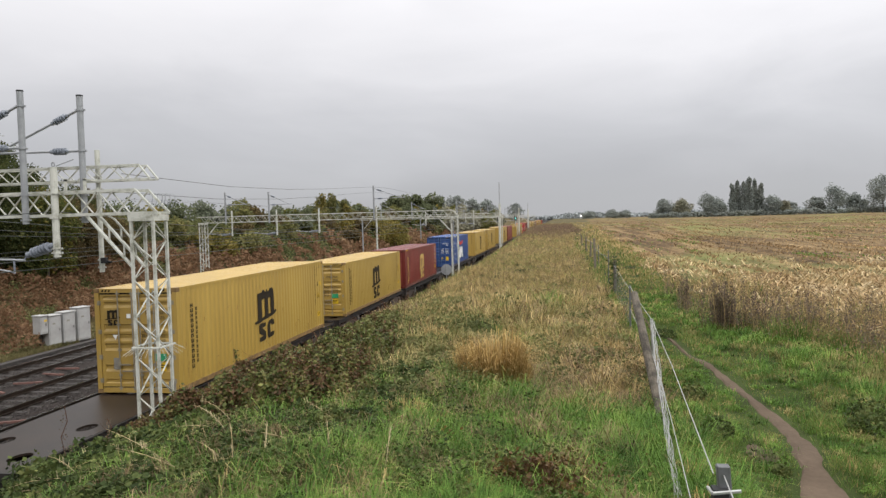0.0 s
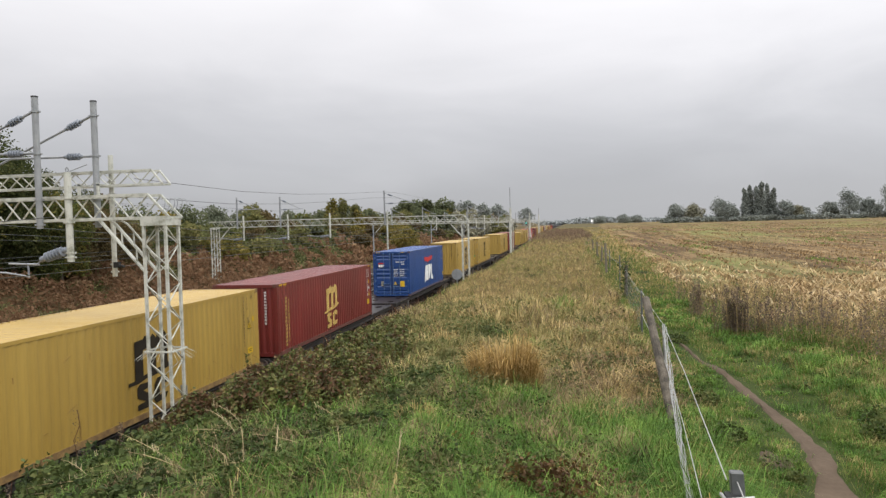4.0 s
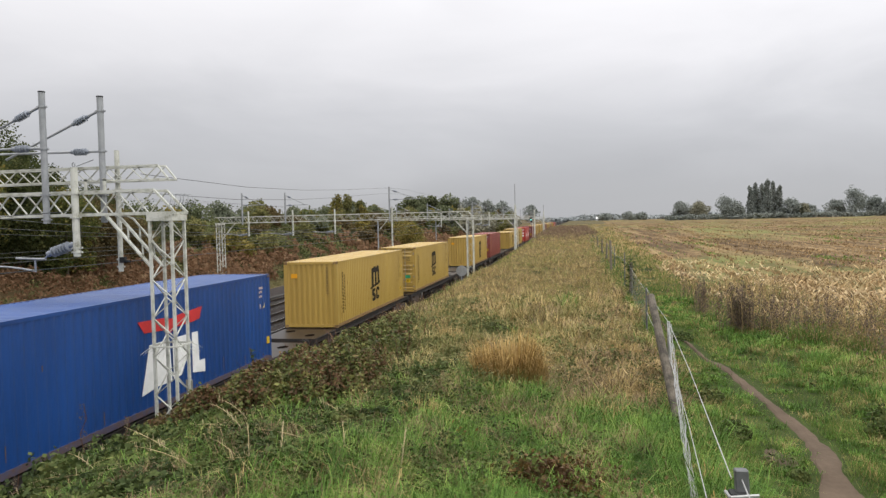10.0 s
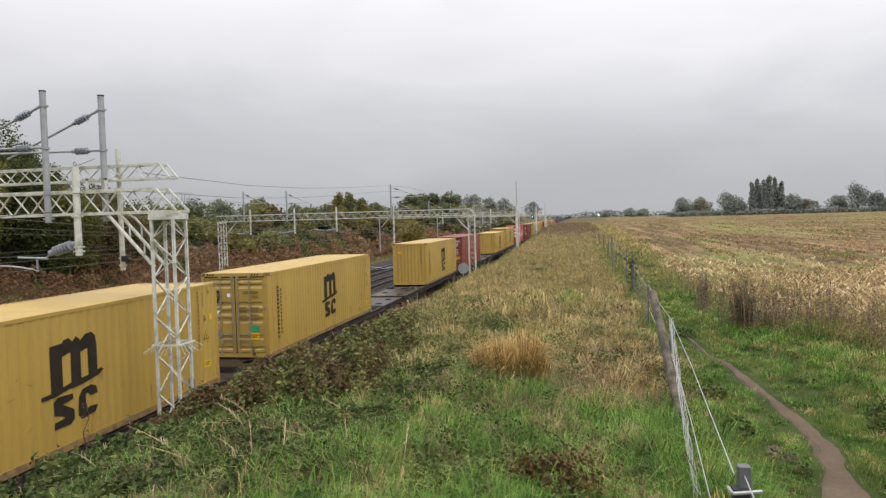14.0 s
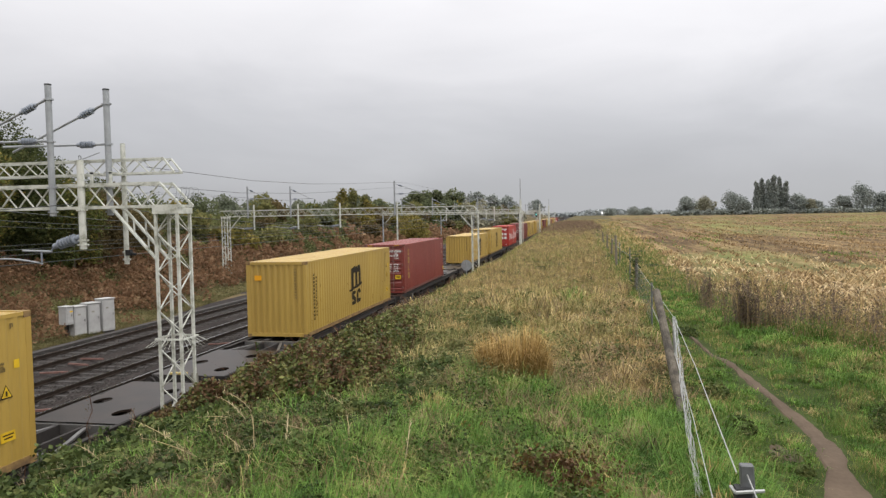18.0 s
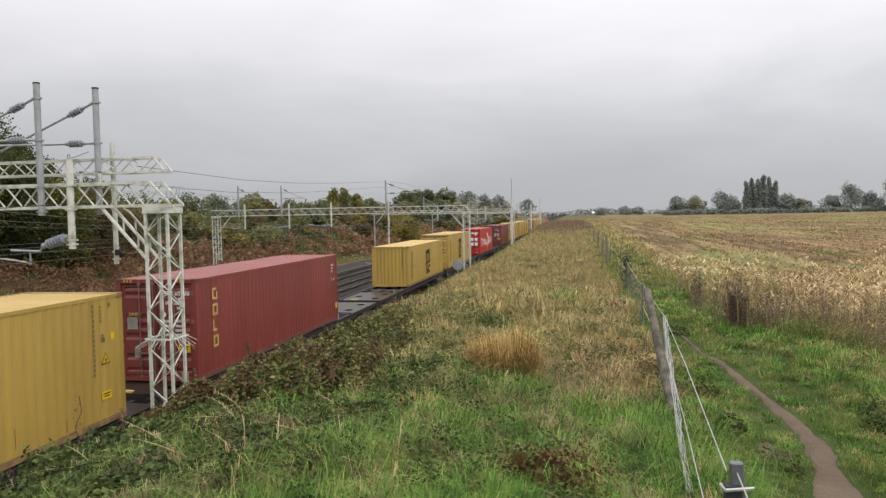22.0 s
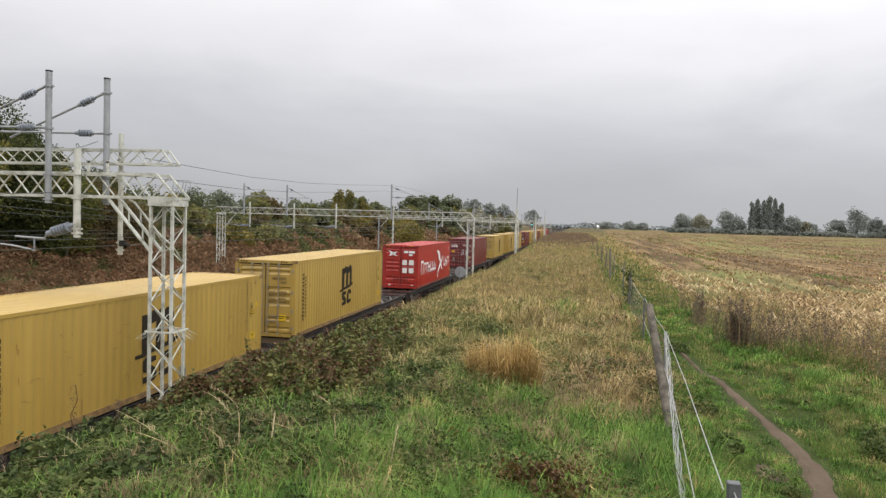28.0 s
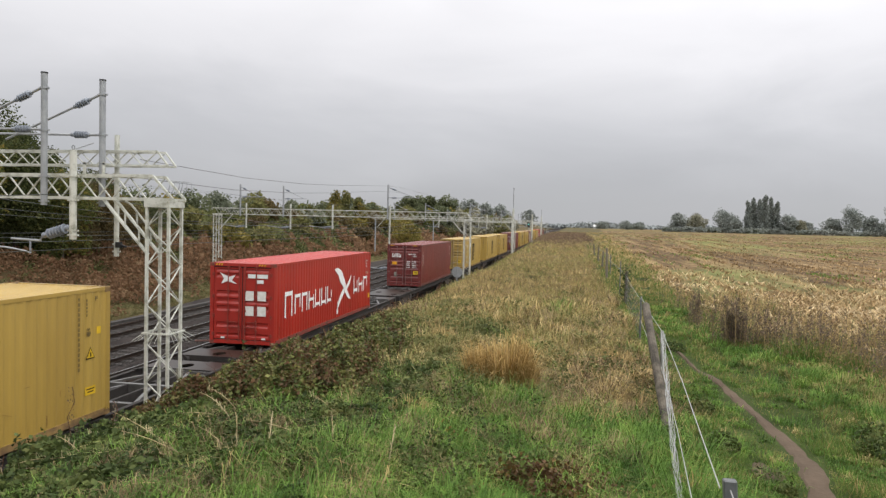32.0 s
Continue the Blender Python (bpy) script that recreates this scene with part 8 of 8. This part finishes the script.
    # field trees on the skyline, distance haze painted into their pale leaves
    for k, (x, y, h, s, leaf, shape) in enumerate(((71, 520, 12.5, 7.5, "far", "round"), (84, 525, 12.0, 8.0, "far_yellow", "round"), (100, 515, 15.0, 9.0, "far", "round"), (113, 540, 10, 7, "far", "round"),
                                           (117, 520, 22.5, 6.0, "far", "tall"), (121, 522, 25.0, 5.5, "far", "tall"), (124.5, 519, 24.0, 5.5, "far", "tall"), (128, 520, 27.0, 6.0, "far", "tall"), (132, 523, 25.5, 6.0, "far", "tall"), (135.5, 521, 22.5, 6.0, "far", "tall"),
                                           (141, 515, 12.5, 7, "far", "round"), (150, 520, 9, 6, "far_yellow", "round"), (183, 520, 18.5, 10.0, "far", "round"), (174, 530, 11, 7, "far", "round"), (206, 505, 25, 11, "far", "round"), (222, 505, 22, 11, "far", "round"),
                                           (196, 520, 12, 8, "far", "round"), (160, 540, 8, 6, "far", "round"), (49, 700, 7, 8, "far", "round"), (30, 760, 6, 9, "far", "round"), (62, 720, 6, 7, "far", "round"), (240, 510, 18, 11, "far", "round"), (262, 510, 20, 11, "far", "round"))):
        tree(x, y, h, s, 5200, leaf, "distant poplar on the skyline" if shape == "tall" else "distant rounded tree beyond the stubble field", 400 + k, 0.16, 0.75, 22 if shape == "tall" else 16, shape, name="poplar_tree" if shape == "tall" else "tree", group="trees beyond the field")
    # hedge along the far side of the field, in the haze-paled leaf colour
    rng2 = np.random.default_rng(31)
    n = 26000
    x = rng2.uniform(60, 330, n)
    y = 508 + 0.02 * x + rng2.normal(0, 1.6, n)
    top = 3.2 + 1.0 * wave(x, 0 * x, 0.15) + 0.8 * wave(x, 0 * x, 0.5, 2)
    z = ground_z(x, y) + top * rng2.random(n) ** 0.7
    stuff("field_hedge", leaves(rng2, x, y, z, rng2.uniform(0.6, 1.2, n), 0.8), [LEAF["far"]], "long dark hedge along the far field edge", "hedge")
    # woods closing the horizon, the haze before them put into the leaf colour
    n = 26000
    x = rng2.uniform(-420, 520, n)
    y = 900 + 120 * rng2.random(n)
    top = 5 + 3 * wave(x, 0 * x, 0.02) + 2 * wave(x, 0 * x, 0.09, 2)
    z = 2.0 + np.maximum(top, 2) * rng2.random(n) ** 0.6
    stuff("distant_woods", leaves(rng2, x, y, z, rng2.uniform(3, 6, n), 0.8), [LEAF["horizon"]], "low woods on the horizon, grey-green with painted haze", "woods")
    # rusty dock plants on the crest far along
    n = 26000
    y = rng2.uniform(80, 230, n)
    x = rng2.uniform(-8.5, 3.5, n)
    k = wave(x, y, 0.5, 1) + 0.9 * smooth(95, 120, y) * smooth(-8, -5, x) > 0.5
    x, y = x[k], y[k]
    stuff("crest_docks", leaves(rng2, x, y, ground_z(x, y) + rng2.uniform(0.1, 1.05, len(x)) * (0.65 + 0.4 * wave(x, y, 1.1, 3)), rng2.uniform(0.08, 0.2, len(x)), 1.2), [MAT["dock"]], "rust-brown dock plants on the bank crest", "weeds")


build_path()
build_bank_grass()
tuft(-1.1, 11.85, 0.42, 2800, 1.0, "golden-brown tussock of dry grass on the bank", 51)
tuft(-2.9, 16.5, 0.25, 350, 0.6, "straw-coloured tussock of dry grass on the bank", 52, "dry_grass")
tuft(-2.2, 9.8, 0.2, 260, 0.45, "small pale tussock among green grass", 53, "dry_grass")
tuft(0.9, 14.5, 0.3, 500, 0.5, "straw-coloured tussock of dry grass on the bank", 54, "dry_grass")
tuft(-1.4, 19.5, 0.35, 500, 0.5, "straw-coloured tussock of dry grass on the bank", 55, "dry_grass")
tuft(1.22, 6.6, 0.16, 170, 0.4, "straggling dead grass at the foot of the fence", 56)
tuft(1.3, 7.5, 0.16, 150, 0.38, "straggling dead grass at the foot of the fence", 57)
tuft(1.38, 8.6, 0.16, 150, 0.36, "straggling dead grass at the foot of the fence", 58)
build_brambles()
build_verge()
build_headland()
build_field()
build_far_bank()
build_trees()

# ---- fence ----
def build_fence():
    line = [(0.6, -1.0), (1.02, 4.8), (1.43, 11.8), (1.62, 17.5), (1.97, 27.5), (1.98, 30.7), (1.85, 39.4), (2.1, 40.9)] + [(2.05 - 0.01 * k, 40.9 + 9.0 * k + 1.5 * math.sin(3 * k)) for k in range(1, 4)]
    tops = {4: 1.2, 5: 1.4, 6: 1.6, 7: 1.15}
    fence = thing("wire_fence", "old stock fence with wooden posts and galvanised wire netting", "fence")
    for k, (x, y) in enumerate(line):
        z = float(ground_z(x, y))
        top = 3.9 if k < 4 else z + tops.get(k, 1.1 + 0.06 * math.sin(k * 2.3))
        bm = bmesh.new()
        if k == 1:
            box(bm, x - 0.042, x + 0.042, y - 0.03, y + 0.03, z - 0.2, top + 0.04)
            for v in bm.verts:
                v.co.x -= 0.06 * (v.co.z - top)
            post = part("post", bm, MAT["steel_post"], fence, "grey metal straining post", bevel=0.008)
            for zz in (top - 0.12, top - 0.26):
                bm = bmesh.new()
                rod(bm, (x - 0.08, y - 0.08, zz), (x + 0.09, y - 0.08, zz + 0.02), 0.012, 6)
                rod(bm, (x - 0.08, y - 0.08, zz), (x - 0.08, y + 0.08, zz - 0.02), 0.012, 6)
                part("wire_tie", bm, MAT["fence_wire"], post)
            bm = bmesh.new()
            box(bm, x - 0.075, x + 0.02, y - 0.075, y + 0.02, top - 0.34, top - 0.1)
            part("strainer", bm, MAT["rubber"], post, "black ratchet strainer")
        elif k in (2, 3, 5, 7):
            rod(bm, (x, y, z - 0.2), (x, y, top), 0.022, 8)
            part("post", bm, MAT["fence_wire" if k == 2 else "steel_post"], fence, "thin galvanised post")
        else:
            rod(bm, (x, y, z - 0.2), (x, y, top), 0.07, 9, 0.06)
            for v in bm.verts:
                v.co.x += 0.012 * math.sin(9 * v.co.z + k) + 0.05 * (v.co.z - z) * math.sin(k * 1.7)
            part("post", bm, MAT["wood"], fence, "weathered wooden post")
    heights = (0.08, 0.22, 0.38, 0.56, 0.76, 0.96)
    for k, ((xa, ya), (xb, yb)) in enumerate(zip(line, line[1:])):
        if k > 8:
            break
        za = 3.9 - 1.15 if k < 4 else float(ground_z(xa, ya))
        zb = 3.9 - 1.15 if k + 1 < 4 else float(ground_z(xb, yb))
        for h in (1.13, 0.58) if k < 3 else (1.05,):
            bm = bmesh.new()
            mid = ((xa + xb) / 2, (ya + yb) / 2, (za + zb) / 2 + h - 0.03)
            xa = xa - 0.06 if k == 1 else xa
            rod(bm, (xa, ya, za + h), mid, 0.0045, 5)
            rod(bm, mid, (xb, yb, zb + h), 0.0045, 5)
            part("strand", bm, MAT["fence_wire"], fence, "taut galvanised strand")
        if k != 0 and k != 3:
            continue
        bm = bmesh.new()
        for h in heights:
            rod(bm, (xa, ya, za + h), (xb, yb, zb + h), 0.0028 if k < 3 else 0.0018, 4)
        n = int((yb - ya) / 0.22)
        for j in range(1, n):
            f = j / n
            x, y, z = lerp(xa, xb, f), lerp(ya, yb, f), lerp(za, zb, f)
            rod(bm, (x, y, z + heights[0]), (x, y, z + heights[-1]), 0.0024 if k < 3 else 0.0015, 4)
        part("netting", bm, MAT["fence_wire"] if k < 3 else MAT["steel_post"], fence, "square wire netting")


    # ivy on the post beyond
    rngi = np.random.default_rng(77)
    m = 420
    zi = float(ground_z(1.97, 27.5)) + 1.25 * rngi.random(m) ** 0.8
    V = leaves(rngi, 1.97 + rngi.normal(0, 0.11, m), 27.5 + rngi.normal(0, 0.11, m), zi, rngi.uniform(0.04, 0.1, m), 0.8)
    tagged(part_me("ivy", quads("ivy", V, [MAT["nettle"]]), fence, "dark ivy over a post"), kind="stuff")
    # netting that has dropped and bunched up, and a leaning strut
    rng = random.Random(4)
    bm = bmesh.new()
    a, b = Vector((1.43, 11.8, 3.86)), Vector((1.01, 6.65, 3.02))
    for j in range(9):
        o = Vector((rng.uniform(-0.03, 0.03), 0, rng.uniform(-0.05, 0.05)))
        pts = [a.lerp(b, f) + o + Vector((rng.uniform(-0.012, 0.012), 0, rng.uniform(-0.015, 0.015) - 0.1 * math.sin(math.pi * f))) for f in np.linspace(0, 1, 22)]
        for p, q in zip(pts, pts[1:]):
            rod(bm, p, q, 0.003, 4)
    part("dropped_netting", bm, MAT["fence_wire"], fence, "bunched wire netting that has slipped down")
    bm = bmesh.new()
    a, b = Vector((1.34, 13.6, 4.1)), Vector((1.29, 9.3, 2.72))
    m = 10
    for j in range(m):
        p, q = a.lerp(b, j / m), a.lerp(b, (j + 1) / m)
        rod(bm, p, q, 0.068 + 0.002 * math.sin(j * 2.1), 11, 0.068 + 0.002 * math.sin((j + 1) * 2.1))
    bmesh.ops.remove_doubles(bm, verts=bm.verts[:], dist=0.004)
    part("strut", bm, MAT["lichen_wood"], fence, "thick lichened wooden strut")


def build_sheds():
    """Pale buildings at the far end of the line."""
    for x, y, w, h in ((25, 800, 5, 2.2), (66, 780, 5, 1.6)):
        ob = thing("farm_shed", "distant pale metal shed with a low roof", "shed", "sheds on the horizon", pose(x, y, 2.6))
        bm = bmesh.new()
        box(bm, -w / 2, w / 2, 0, 8, 0, h)
        part("wall", bm, MAT["cabinet"], ob)
        bm = bmesh.new()
        vs = [bm.verts.new(p) for p in ((-w / 2 - 0.3, -0.3, h), (w / 2 + 0.3, -0.3, h), (w / 2 + 0.3, 8.3, h), (-w / 2 - 0.3, 8.3, h), (-w / 2 - 0.3, 4, h + 2.2), (w / 2 + 0.3, 4, h + 2.2))]
        for f in ((0, 1, 5, 4), (2, 3, 4, 5), (1, 2, 5), (3, 0, 4), (3, 2, 1, 0)):
            bm.faces.new([vs[i] for i in f])
        part("roof", bm, MAT["white_paint"], ob, "white roof")


build_fence()
build_sheds()


def motions():
    for ob, x, u, z in KEEP:
        # the train runs a touch faster at first
        walk(ob, [(t, pose(x, u - SPEED * t - min(0.07 * t, 0.39), z)) for t in (0, 1, 2, 3, 4, 5, 6, 7, 8, 12, 16, 20, 24, 28, 32)])
    # wheels of 0.84 m roll without slipping
    for ob, y in ROLL:
        walk(ob, [(t, pose(0, y, 0.42, math.degrees(SPEED * t / 0.42))) for t in np.arange(0, 32.01, 0.1)])


motions()
